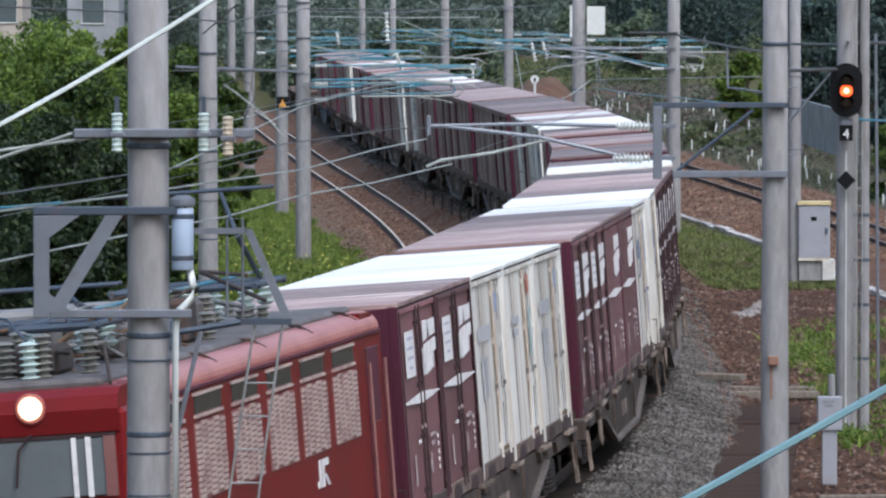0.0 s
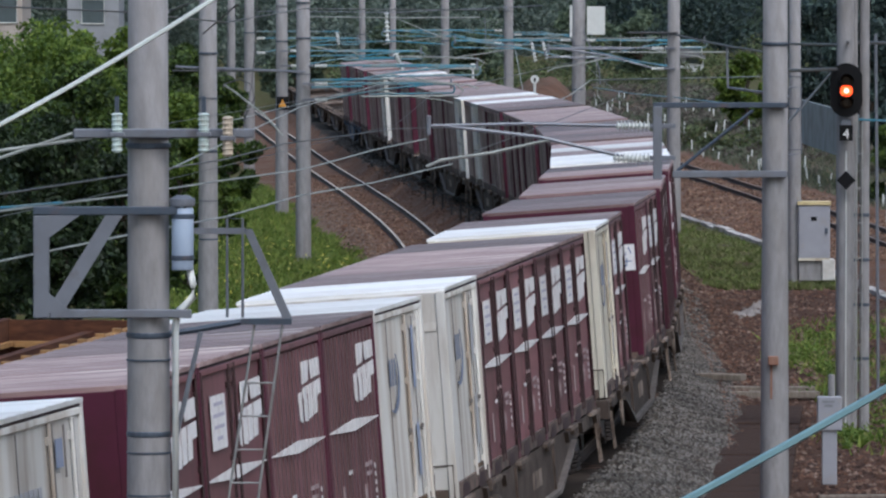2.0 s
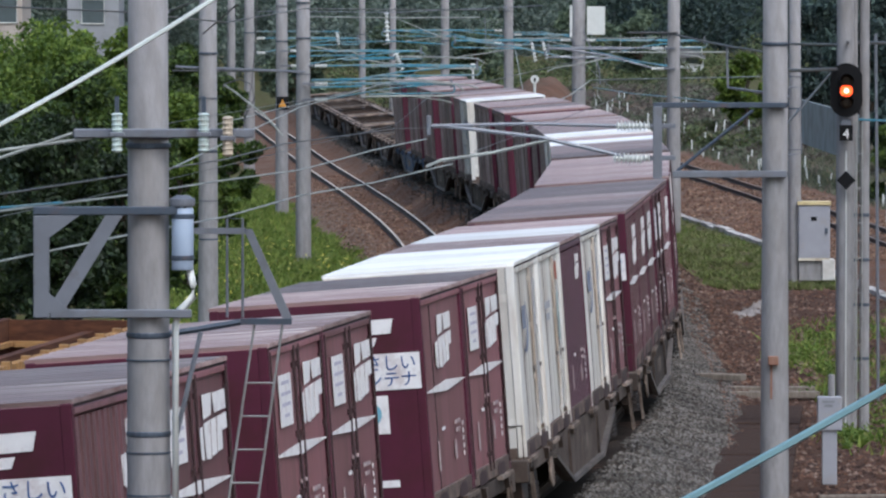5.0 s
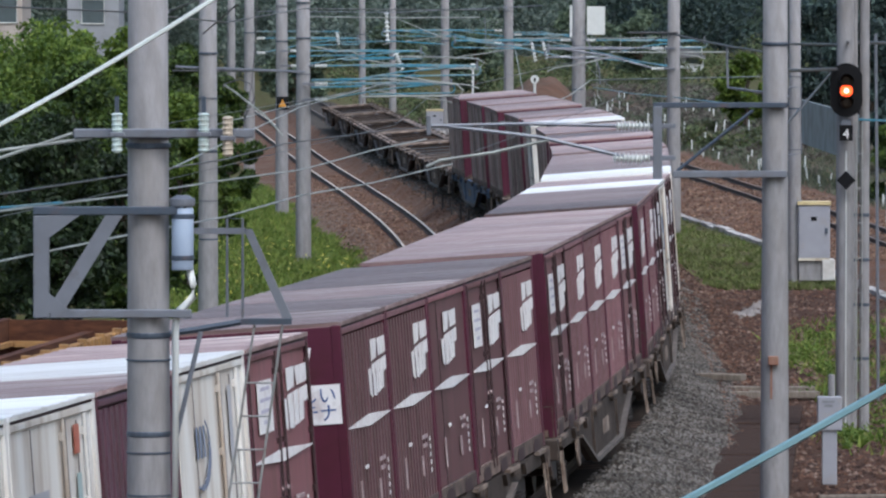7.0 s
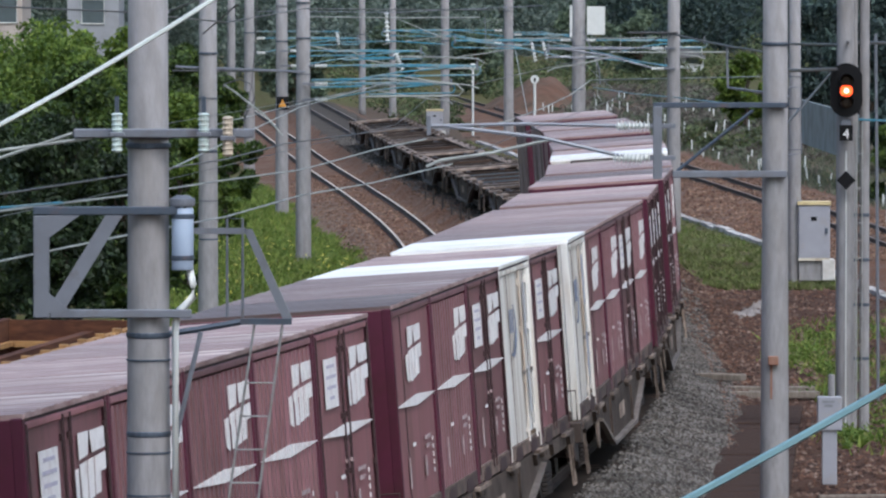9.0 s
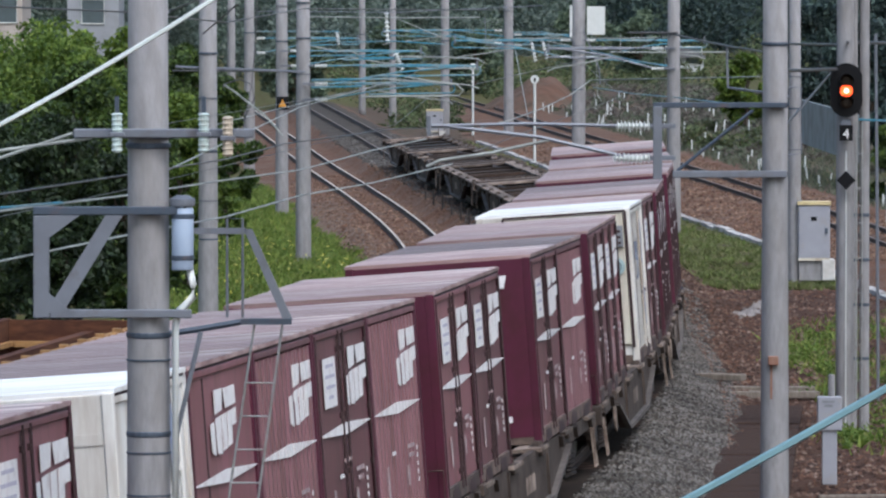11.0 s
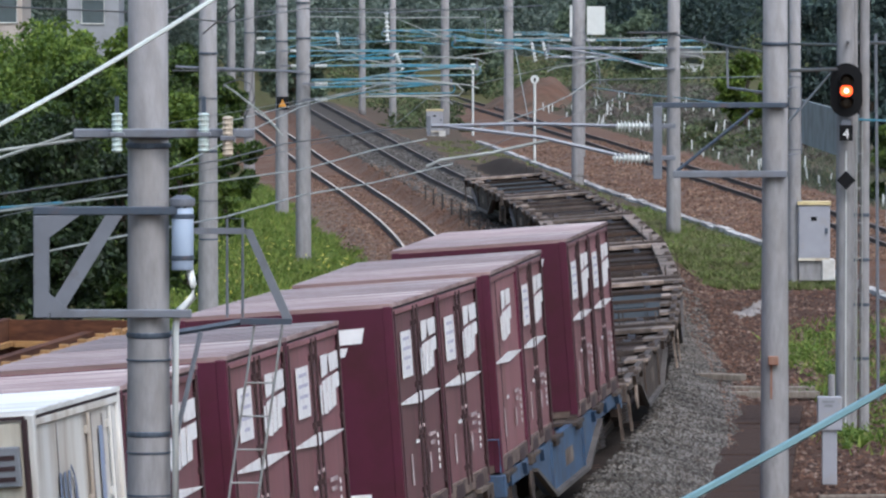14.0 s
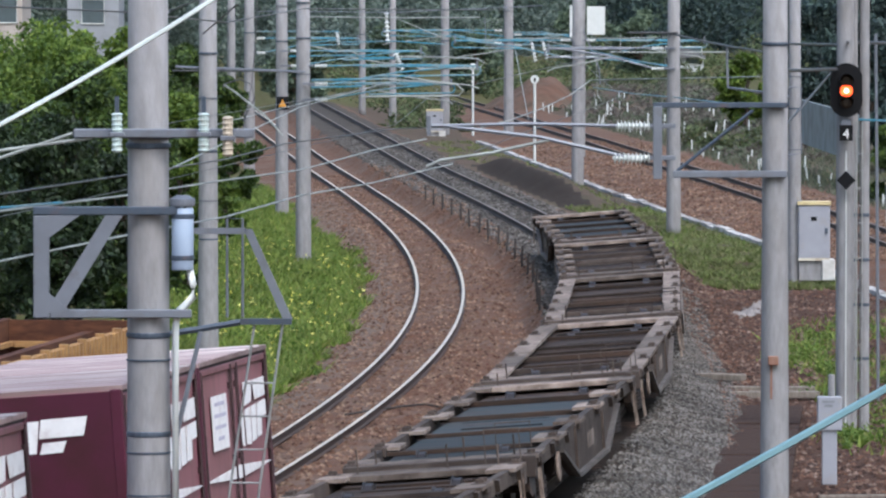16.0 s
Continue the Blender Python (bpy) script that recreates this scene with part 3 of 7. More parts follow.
MARK = (((0.20, 1.0), (0.51, 1.0), (0.46, 0.67), (0.20, 0.63)), ((0.55, 0.99), (1.0, 1.0), (1.0, 0.71), (0.60, 0.68)),
        ((0.0, 0.50), (0.14, 0.52), (0.14, 0.0), (0.02, 0.06)), ((0.20, 0.56), (0.42, 0.59), (0.38, 0.0), (0.22, 0.02)),
        ((0.46, 0.59), (0.63, 0.61), (0.59, 0.06), (0.43, 0.04)), ((0.67, 0.61), (1.0, 0.64), (1.0, 0.40), (0.67, 0.36)), ((0.66, 0.36), (0.82, 0.38), (0.80, 0.10), (0.64, 0.08)))
RIB_X = [-L2 + 0.24 + i * (2 * L2 - 0.48) / 13 for i in range(14)]


def side_mark(bm, xc, y0, y1, zc, w, h, sgn=1, ribs=False):
    """The large white company mark, as plain blocks; on ribs it is broken by the grooves."""
    for block in MARK:
        pts = [(xc + sgn * (a - 0.5) * w, zc + (b - 0.5) * h) for a, b in block]
        for x in RIB_X if ribs else [None]:
            cut = pts if x is None else clip_x(pts, x - 0.1, x + 0.1)
            if cut:
                prism(bm, cut, y0, y1, 1)
    return bm


def diamond(bm, x0, x1, z, h, y0, y1, ribs=False):
    """A long white stripe that tapers to both ends."""
    L = x1 - x0
    up = [(x0 + u * L, 0.5 * h * v) for u, v in ((0, 0.06), (0.25, 0.55), (0.5, 1), (0.75, 0.55), (1, 0.06))]
    pts = [(x, z - v) for x, v in up] + [(x, z + v) for x, v in up[::-1]]
    for x in RIB_X if ribs else [None]:
        cut = pts if x is None else clip_x(pts, x - 0.1, x + 0.1)
        if cut:
            prism(bm, cut, y0, y1, 1)
    return bm


def container(style, label, paint, roof_paint, logo=False, sign=False, small=False):
    """A twelve-foot freight container on its own base: x forwards, y to the left, z up from its feet."""
    c = thing("freight_container", label, "container", group="containers on the train")
    skin = W2 - (0.085 if style == "ribbed" else 0.03)
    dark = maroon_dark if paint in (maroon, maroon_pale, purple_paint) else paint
    bm = boxed(-L2 + 0.02, L2 - 0.02, -skin, skin, 0.12, HT - 0.05, bevel=0.01)
    body = part("body", bm, paint, c)
    # frame: posts, sills, top rails
    for sx in (-1, 1):
        for sy in (-1, 1):
            x = sx * (L2 - 0.06)
            y = sy * (W2 - 0.055)
            # Dark post colour also stands in for shade in the gaps between containers.
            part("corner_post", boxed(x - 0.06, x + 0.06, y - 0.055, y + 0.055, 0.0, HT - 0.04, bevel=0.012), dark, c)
    for sy in (-1, 1):
        y = sy * (W2 - 0.045)
        br = part("bottom_rail", boxed(-L2 + 0.12, L2 - 0.12, y - 0.04, y + 0.04, 0.0, 0.19, bevel=0.01), sill_grime, c, "stained bottom rail with fork pockets")
        for xp in (-0.92, 0.92):
            half = 0.36
            yo = sorted((sy * (W2 - 0.03), sy * (W2 + 0.001)))
            part("fork_pocket", prism(bmesh.new(), [(xp - half, -0.012), (xp + half, -0.012), (xp + half, 0.1), (xp + half * 0.7, 0.15), (xp - half * 0.7, 0.15), (xp - half, 0.1)], yo[0], yo[1], 1), seam, br)
        part("top_rail", boxed(-L2 + 0.12, L2 - 0.12, y - 0.045, y + 0.045, HT - 0.15, HT - 0.08, bevel=0.012), paint, c)
        # On maroon containers this strip holds wear and the edge's highlight in its colour.
        part("roof_edge", boxed(-L2 + 0.04, L2 - 0.04, *sorted((sy * (W2 - 0.03), sy * (W2 + 0.012))), HT - 0.048, HT - 0.008), edge_worn_lit if dark is maroon_dark else roof_paint, c, "worn roof edge with its highlight painted in")
        # A plain dark line runs under the roof edge.
        part("roof_gutter", boxed(-L2 + 0.05, L2 - 0.05, y - 0.04, y + 0.04, HT - 0.078, HT - 0.05), seam, c)
    # roof with shallow pressed ribs, one folded sheet
    prof = [(-L2 + 0.035, HT - 0.05), (-L2 + 0.035, HT - 0.006)]
    for i in range(9):
        x = -L2 + 0.3 + i * (2 * L2 - 0.6) / 8
        prof += [(x - 0.11, HT - 0.006), (x - 0.08, HT + 0.001), (x + 0.08, HT + 0.001), (x + 0.11, HT - 0.006)]
    prof += [(L2 - 0.035, HT - 0.006), (L2 - 0.035, HT - 0.05)]
    part("roof", prism(bmesh.new(), prof, -W2, W2, 1), roof_paint, c)
    # end panel stiffeners at both ends
    for sx in (-1, 1):
        x = sx * (L2 - 0.02)
        part("end_sill", boxed(*sorted((sx * (L2 - 0.09), sx * (L2 - 0.012))), -W2 + 0.115, W2 - 0.115, 0.004, 0.13), sill_grime, c)
        for z in (0.45, 2.05):
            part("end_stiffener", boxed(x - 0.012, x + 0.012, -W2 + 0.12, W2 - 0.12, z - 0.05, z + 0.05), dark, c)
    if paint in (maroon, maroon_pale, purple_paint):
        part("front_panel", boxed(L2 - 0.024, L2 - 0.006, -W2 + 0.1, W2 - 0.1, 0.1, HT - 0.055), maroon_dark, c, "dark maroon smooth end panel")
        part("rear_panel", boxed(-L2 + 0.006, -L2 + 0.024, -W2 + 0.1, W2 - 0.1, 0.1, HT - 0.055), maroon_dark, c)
    for sy in (-1, 1):
        ya, yb = (skin - 0.004, skin + 0.02) if sy > 0 else (-skin - 0.02, -skin + 0.004)
        face = 0.078 if style == "ribbed" else 0.02
        yc, yd = sorted((sy * (skin + face), sy * (skin + face + 0.008)))
        # This side's shade is painted as a dark panel, its skylight as pale posts.
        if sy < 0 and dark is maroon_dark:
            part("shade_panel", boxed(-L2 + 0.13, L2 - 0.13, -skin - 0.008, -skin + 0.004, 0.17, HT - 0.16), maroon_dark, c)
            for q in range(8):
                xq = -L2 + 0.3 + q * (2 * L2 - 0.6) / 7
                part("wall_post", boxed(xq - 0.028, xq + 0.028, -skin - 0.036, -skin + 0.002, 0.16, HT - 0.1), post_skylit, c, "grey-brown upright post with skylight put into its colour")
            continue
        if style == "ribbed":
            prof = [(-L2 + 0.13, sy * (skin - 0.03))]
            for x in RIB_X:
                prof += [(x - 0.075, sy * (skin + 0.001)), (x - 0.06, sy * (skin + 0.075)), (x + 0.06, sy * (skin + 0.075)), (x + 0.075, sy * (skin + 0.001))]
            prof.append((L2 - 0.13, sy * (skin - 0.03)))
            bm = prism(bmesh.new(), prof, 0.17, HT - 0.17, 2)
            part("ribbed_wall", bm, paint, c)
        elif style in ("door", "plain"):
            xs_ = (1.62, 0.03) if style == "door" else (0.9,)
            for x in xs_:
                part("door_seam", boxed(x - 0.03, x + 0.03, skin - 0.002 if sy > 0 else -skin - 0.006, skin + 0.006 if sy > 0 else -skin + 0.002, 0.17, HT - 0.17), seam, c)
            if style == "door":
                for x in (-0.13, 0.19, 1.74, -1.72):
                    bm = bmesh.new()
                    rod(bm, (x, sy * (skin + 0.03), 0.1), (x, sy * (skin + 0.03), HT - 0.1), 0.016)
                    for z in (0.3, 0.9, 1.5, 2.2):
                        box(bm, x - 0.035, x + 0.035, ya, yb + 0.01 if sy > 0 else yb, z - 0.03, z + 0.03)
                    lr = part("lock_rod", bm, seam, c)
                    if abs(x) < 1:
                        part("handle", boxed(x - 0.08, x + 0.04, min(yc, yd) - 0.004, max(yc, yd) + 0.01, 1.0, 1.04), mark_dull, lr)
        if style in ("ribbed", "door", "plain"):
            if not small:
                bm = diamond(bmesh.new(), -1.74, 1.74, 1.35, 0.13, yc, yd, style == "ribbed")
                part("white_stripe", bm, mark_white, c, "white tapered stripe")["kind"] = "stuff"
            if small:
                side_mark(bm := bmesh.new(), -0.9, yc, yd, 2.05, 0.7, 0.36, -sy, True)
            else:
                side_mark(bm := bmesh.new(), 0.0 if style == "plain" else -0.9, yc, yd, 1.88, 1.45, 0.62, -sy, style == "ribbed")
            part("company_mark", bm, mark_white, c, "large white painted block mark")["kind"] = "stuff"
            if style == "door":
                np_ = part("notice_plate", boxed(0.46, 1.26, yc, yd, 1.62, 2.14), mark_white, c, "white square notice with faint grey print")
                for k, w in enumerate((0.5, 0.62, 0.56, 0.3)):
                    part("print_line", boxed(0.86 - w / 2, 0.86 + w / 2, yc - 0.003, yd + 0.003, 2.04 - 0.11 * k, 2.075 - 0.11 * k), mark_faint, np_)
            bm = bmesh.new()
            bars(bm, -0.8, yc, yd, 0.86, (0.5, 0.34), 0.045, 0.1)
            box(bm, 0.95, 1.05, yc, yd, 0.4, 0.75)
            part("small_print", bm, mark_dull, c)["kind"] = "stuff"
            part("data_plate", boxed(-0.58, -0.44, yc, yd, 0.45, 0.68), mark_dull, c, "small white data plate")
            bm = bmesh.new()
            for q in range(5):
                box(bm, -1.27, -1.22, yc, yd, 0.45 + 0.09 * q, 0.5 + 0.09 * q)
            box(bm, 0.36, 0.6, yc, yd, 0.85, 0.89)
            part("code_print", bm, mark_white, c)["kind"] = "stuff"
        if style.startswith("white"):
            sa, sb = sorted((sy * (skin - 0.002), sy * (skin + 0.006)))
            for x, wd, cuts in ((-0.62, 0.02, ((0.17, HT - 0.17),)), (-1.1, 0.028, ((0.25, 0.8), (0.98, 1.5), (1.85, 2.3))), (-1.52, 0.024, ((0.17, 1.2), (1.4, HT - 0.17))), (0.85, 0.016, ((0.17, HT - 0.17),)), (1.7, 0.03, ((0.17, HT - 0.17),))):
                bm = bmesh.new()
                for z0, z1 in cuts:
                    box(bm, x - wd, x + wd, sa, sb, z0, z1)
                part("door_seam", bm, seam_grey, c)
            for x in (-0.38, -1.32):
                bm = bmesh.new()
                rod(bm, (x, sy * (skin + 0.03), 0.15), (x, sy * (skin + 0.03), HT - 0.15), 0.018)
                for z in (0.3, 0.95, 1.6, 2.2):
                    box(bm, x - 0.05, x + 0.05, min(ya, yb), max(ya, yb) + 0.01, z - 0.035, z + 0.035)
                lr = part("lock_rod", bm, paint, c)
                part("handle", boxed(x - 0.05, x + 0.12, min(yc, yd) - 0.004, max(yc, yd) + 0.012, 1.02, 1.07), seam_grey, lr)
            part("rust_stain", boxed(-1.78, -0.7, sa, sb - 0.003 if sy > 0 else sb, 0.2, 0.26), latch_yellow, c, "rust stain along the sill")
            bm = bmesh.new()
            if style == "white_print":
                for q in range(7):
                    box(bm, 1.2 - 0.19 * q, 1.33 - 0.19 * q, yc, yd, 1.66, 1.84)
                for q in (0.55, 0.85, 1.0):
                    box(bm, q, q + 0.1, yc, yd, 0.95, 1.45)
                box(bm, 0.5, 1.15, yc, yd, 1.4, 1.46)
                part("print", bm, print_grey, c)["kind"] = "stuff"
                part("blue_panel", boxed(-0.9, -0.62, yc, yd, 1.95, 2.2), panel_blue, c, "small faded blue square")
            elif style == "white_red":
                bm.free()
                part("red_panel", boxed(-1.08, -0.86, yc, yd, 2.02, 2.27), mark_red, c, "small red printed square")
                part("green_panel", boxed(-1.06, -0.9, yc, yd, 1.2, 1.85), panel_green, c, "narrow faded green panel")
                bm = bmesh.new()
                bars(bm, 0.75, min(yc, yd), max(yc, yd), 1.7, (0.8, 0.5), 0.09, 0.16)
                part("print", bm, print_grey, c)["kind"] = "stuff"
            else:
                # a curved emblem: an open ring of short bars
                for k in range(9):
                    a0, a1 = math.radians(125 + k * 19), math.radians(125 + k * 19 + 20)
                    w = 0.02 + 0.09 * math.sin(math.pi * k / 8)
                    prism(bm, [(0.72 + 0.5 * math.cos(a0), 1.65 + 0.36 * math.sin(a0)), (0.72 + 0.5 * math.cos(a1), 1.65 + 0.36 * math.sin(a1)),
                               (0.72 + (0.5 - w) * math.cos(a1), 1.65 + (0.36 - w) * math.sin(a1)), (0.72 + (0.5 - w) * math.cos(a0), 1.65 + (0.36 - w) * math.sin(a0))], min(yc, yd), max(yc, yd), 1)
                for x in (0.5, 0.68, 0.86):
                    box(bm, x, x + 0.07, min(yc, yd), max(yc, yd), 1.6, 1.9)
                part("emblem", bm, emblem_blue, c, "blue-grey curved emblem")["kind"] = "stuff"
                bm = bmesh.new()
                box(bm, -1.0, -0.86, min(yc, yd), max(yc, yd), 0.5, 1.1)
                box(bm, -1.0, -0.86, min(yc, yd), max(yc, yd), 1.5, 2.2)
                part("side_stripe", bm, panel_blue if style in ("white_blue", "white_reefer") else print_grey, c)
    if style == "white_reefer":
        # cooling unit on the front end
        x = L2
        part("front_door", boxed(x - 0.02, x + 0.03, -0.75, 1.12, 0.3, 2.4, bevel=0.012), cream_paint, c, "stained cream end door")
        gr = part("cooling_grille", boxed(x + 0.02, x + 0.1, 0.82, 1.1, 1.86, 2.2, bevel=0.012), mark_grey, c, "small grey cooling unit")
        for q in range(3):
            part("grille_slat", boxed(x + 0.1, x + 0.108, 0.86, 1.06, 1.91 + 0.09 * q, 1.95 + 0.09 * q), seam, gr)
        fan = part("fan", lathe(bmesh.new(), [(0.15, 0), (0.15, 0.05), (0.1, 0.06), (0.08, 0.03)], Matrix.Translation((x + 0.03, 0.95, 1.55)) @ Matrix.Rotation(math.pi / 2, 4, "Y"), 14), panel_green, c, "round greenish fan cover")
        for z_ in (0.45, 1.1, 1.75, 2.25):
            part("hinge", boxed(x + 0.03, x + 0.06, -0.8, -0.55, z_ - 0.03, z_ + 0.03), mark_grey, c)
        for y_ in (-0.2, 0.3):
            part("lock_bar", rod(bmesh.new(), (x + 0.05, y_, 0.35), (x + 0.05, y_, 2.35), 0.02), print_grey, c)
        part("rust_patch", boxed(x + 0.028, x + 0.034, 0.2, 1.0, 0.3, 0.42), latch_yellow, c, "rust stain along the sill")
        for y in (-0.8, 1.15):
            part("door_gasket", boxed(x, x + 0.045, y - 0.02, y + 0.02, 0.25, 2.42), seam, c)
        part("door_gasket", boxed(x, x + 0.045, -0.8, 1.15, 2.42, 2.45), seam, c)
    if logo:
        x0, x1 = L2 - 0.006, L2 + 0.004
        for a, b, lo, hi in ((-0.14, 0.10, 1.92, 2.2), (0.13, 0.42, 1.92, 2.22), (0.45, 0.86, 2.06, 2.24), (0.45, 0.66, 1.92, 2.03)):
            part("end_mark", prism(bmesh.new(), [(a, lo), (b, lo + 0.01), (b + 0.04, hi), (a + 0.03, hi - 0.01)], x0, x1, 0), mark_white, c, "white slanted block mark on the end")
        part("small_plate", boxed(x0, x1, 0.55, 0.85, 0.3, 0.38), mark_white, c)
    if sign:
        x0, x1 = L2 - 0.006, L2 + 0.006
        part("slogan_board", boxed(x0, x1, 0.3, 1.18, 1.42, 1.84), mark_white, c, "white board with blue lettering")
        part("picture_board", boxed(x0, x1, 0.34, 0.78, 0.92, 1.36), mark_white, c)
        bm = bmesh.new()
        lathe(bm, [(0.14, 0), (0.14, 0.012)], Matrix.Translation((x1, 0.56, 1.15)) @ Matrix.Rotation(math.pi / 2, 4, "Y"), 14)
        part("round_picture", bm, picture_teal, c, "round blue-green picture")
        for i, line in enumerate(("やさしい", "コンテナ")):
            cu = bpy.data.curves.new("lettering", "FONT")
            cu.body = line
            cu.size = 0.2
            cu.extrude = 0.002
            cu.align_x = "CENTER"
            cu.materials.append(mark_blue)
            o = new("lettering", cu)
            o.parent = c
            o.matrix_basis = Matrix(((0, 0, 1, x1 + 0.004), (1, 0, 0, 0.74), (0, 1, 0, 1.66 - 0.19 * i), (0, 0, 0, 1)))
    return c


def wagon(name, label, frame_mat, edge_mat, seed, long_flange=False, slat_mat=None):
    """A long flat container wagon; origin at rail level in its middle."""
    w = thing(name, label, "wagon", group="wagons of the train")
    z = FLOOR
    lot = np.random.default_rng(seed)
    for sy in (-1, 1):
        y = sy * 1.16
        deep = [(-9.35, z - 0.22), (-5.4, z - 0.24), (-2.75, z - 0.74), (2.75, z - 0.74), (5.4, z - 0.24), (9.35, z - 0.22), (9.35, z - 0.03), (-9.35, z - 0.03)]
        sill = part("side_sill", prism(bmesh.new(), deep, y - 0.05, y + 0.05, 1), frame_mat, w)
        low = [(-5.4, z - 0.255), (-2.78, z - 0.765), (2.78, z - 0.765), (5.4, z - 0.255), (5.4, z - 0.21), (2.73, z - 0.71), (-2.73, z - 0.71), (-5.4, z - 0.21)]
        part("bottom_flange", prism(bmesh.new(), low, *sorted((y + sy * 0.13, y + sy * 0.051)), 1), sill_pale, sill, "pale worn bottom flange")
        for x, wd in ((-2.55, 0.04), (2.55, 0.04)):
            part("stiffener", boxed(x - wd, x + wd, *sorted((y + sy * 0.051, y + sy * 0.085)), z - 0.7, z - 0.06), frame_mat, sill)
        part("data_panel", boxed(-0.9, 0.3, *sorted((y + sy * 0.051, y + sy * 0.056)), z - 0.52, z - 0.3), flat_edge, sill, "pale worn data panel")
        for k in range(9):
            x = -8.9 + k * 2.2 + lot.uniform(-0.3, 0.3)
            if abs(x) > 2.4:
                part("bracket", prism(bmesh.new(), [(x - 0.14, z - 0.05), (x + 0.14, z - 0.05), (x + 0.04, z - 0.2), (x - 0.04, z - 0.2)], *sorted((y + sy * 0.052, y + sy * 0.11)), 1), frame_mat, sill)
        if long_flange:
            for x0, x1 in ((-8.75, -5.8), (-5.4, -2.1), (-1.7, 1.7), (2.1, 5.4), (5.8, 8.75)):
                part("sill_flange", boxed(x0 - 0.18, x1 + 0.18, *sorted((y + sy * 0.1, y - sy * 0.24)), z - 0.07, z - 0.012, bevel=0.006), edge_mat, sill)
        else:
            for k in range(6):
                xp = (2.5 - k) * 3.5 + lot.uniform(-0.1, 0.1)
                hl = lot.uniform(0.45, 0.7)
                part("seat_pad", prism(bmesh.new(), [(xp - hl, y - sy * 0.26), (xp + hl, y - sy * 0.26), (xp + hl - 0.05, y + sy * 0.12), (xp - hl - 0.05, y + sy * 0.12)], z - 0.06, z - 0.012, 2), edge_mat, sill)
    for y in (-0.32, 0.32):
        part("centre_sill", boxed(-9.6, 9.6, y - 0.09, y + 0.09, z - 0.5, z - 0.2, bevel=0.01), flat_dark, w)
    # five bays: a sunk dark floor with a few low battens
    for k in range(5):
        xc = (2 - k) * 3.74
        part("bay_floor", boxed(xc - 1.8, xc + 1.8, -1.0, 1.0, z - 0.22, z - 0.16), deck_dark, w)
        for n_ in range(int(lot.integers(2, 5))):
            xb, hw = xc + lot.uniform(-1.4, 1.4), lot.uniform(0.04, 0.22)
            mt = slat_mat if slat_mat and lot.random() < 0.6 else (frame_mat if lot.random() < 0.12 else deck_dark)
            part("batten", boxed(xb - hw, xb + hw, -0.98 + lot.uniform(0, 0.5), 0.98 - lot.uniform(0, 0.5), z - 0.16, z - lot.uniform(0.11, 0.145)), mt, w)
        if slat_mat and k != 4:
            part("deck_sheet", boxed(xc - 1.7, xc + 1.5, -0.95, 0.96, z - 0.159, z - 0.135), slat_mat, w, "blue-grey sheet on the deck")
    for x in (-5.61, -1.87, 1.87, 5.61):
        hw = lot.uniform(0.04, 0.09)
        part("cross_plate", boxed(x - hw, x + hw, -1.08, 1.08, z - 0.14, z - lot.uniform(0.05, 0.09), bevel=0.006), frame_mat if lot.random() < 0.5 else deck_dark, w)
    for sx in (-1, 1):
        ep = part("end_plate", boxed(*sorted((sx * 8.75, sx * 9.32)), -1.14, 1.14, z - 0.1, z - 0.018, bevel=0.008), edge_mat, w, "pale worn steel end plate")
        for y in (-0.85, 0.3, 0.95):
            part("stanchion", rod(bmesh.new(), (sx * 9.2, y, z - 0.02), (sx * 9.2, y, z + lot.uniform(0.15, 0.32)), 0.013, sides=6), frame_mat, ep)
    # container seats and locks at each place
    lock = None
    for k in range(5):
        for sx in (-1, 1):
            for sy in (-1, 1):
                m = pose((2 - k) * 3.74 + sx * 1.72, sy * 1.17, z)
                if lock is None:
                    bm = boxed(-0.12, 0.12, -0.1, 0.1, -0.14, 0.0, bevel=0.012)
                    box(bm, -0.05, 0.05, -0.05, 0.05, 0.0, 0.045)
                    lock = part("container_lock", bm, flat_rust, w, m=m)
                else:
                    share("container_lock", lock, w, m)
    # end platforms
    for sx in (-1, 1):
        part("end_beam", boxed(*sorted((sx * 9.35, sx * 9.62)), -1.25, 1.25, z - 0.3, z - 0.02, bevel=0.012), frame_mat, w)
        bm = bmesh.new()
        rod(bm, (sx * 9.6, 0, z - 0.24), (sx * 10.19, 0, z - 0.24), 0.09)
        box(bm, *sorted((sx * 10.0, sx * 10.19)), -0.14, 0.14, z - 0.38, z - 0.1)
        part("coupler", bm, flat_dark, w)
        for sy in (-1, 1):
            st = part("step", tube([(sx * 9.2, sy * 1.24, z - 0.2), (sx * 9.2, sy * 1.27, z - 0.75), (sx * 8.85, sy * 1.27, z - 0.75), (sx * 8.85, sy * 1.24, z - 0.2)], 0.018), edge_mat, w)
        part("uncoupling_lever", tube([(sx * 9.62, -1.2, z - 0.1), (sx * 9.66, -0.2, z - 0.08), (sx * 9.7, 0.1, z - 0.2)], 0.015), frame_mat, w)
        part("handrail", tube([(sx * 9.5, 1.2, z), (sx * 9.5, 1.2, z + 0.42), (sx * 9.5, 0.75, z + 0.42), (sx * 9.5, 0.75, z)], 0.013), frame_mat, w)
    # brake gear between the bogies
    part("brake_cylinder", rod(bmesh.new(), (1.2, 0.75, z - 0.62), (2.2, 0.75, z - 0.62), 0.17, sides=12), flat_dark, w)
    part("air_tank", rod(bmesh.new(), (-2.4, -0.7, z - 0.6), (-0.9, -0.7, z - 0.6), 0.22, sides=12), flat_dark, w)
    part("control_box", boxed(-1.0, -0.3, 0.95, 1.2, z - 0.85, z - 0.4, bevel=0.02), flat_dark, w)
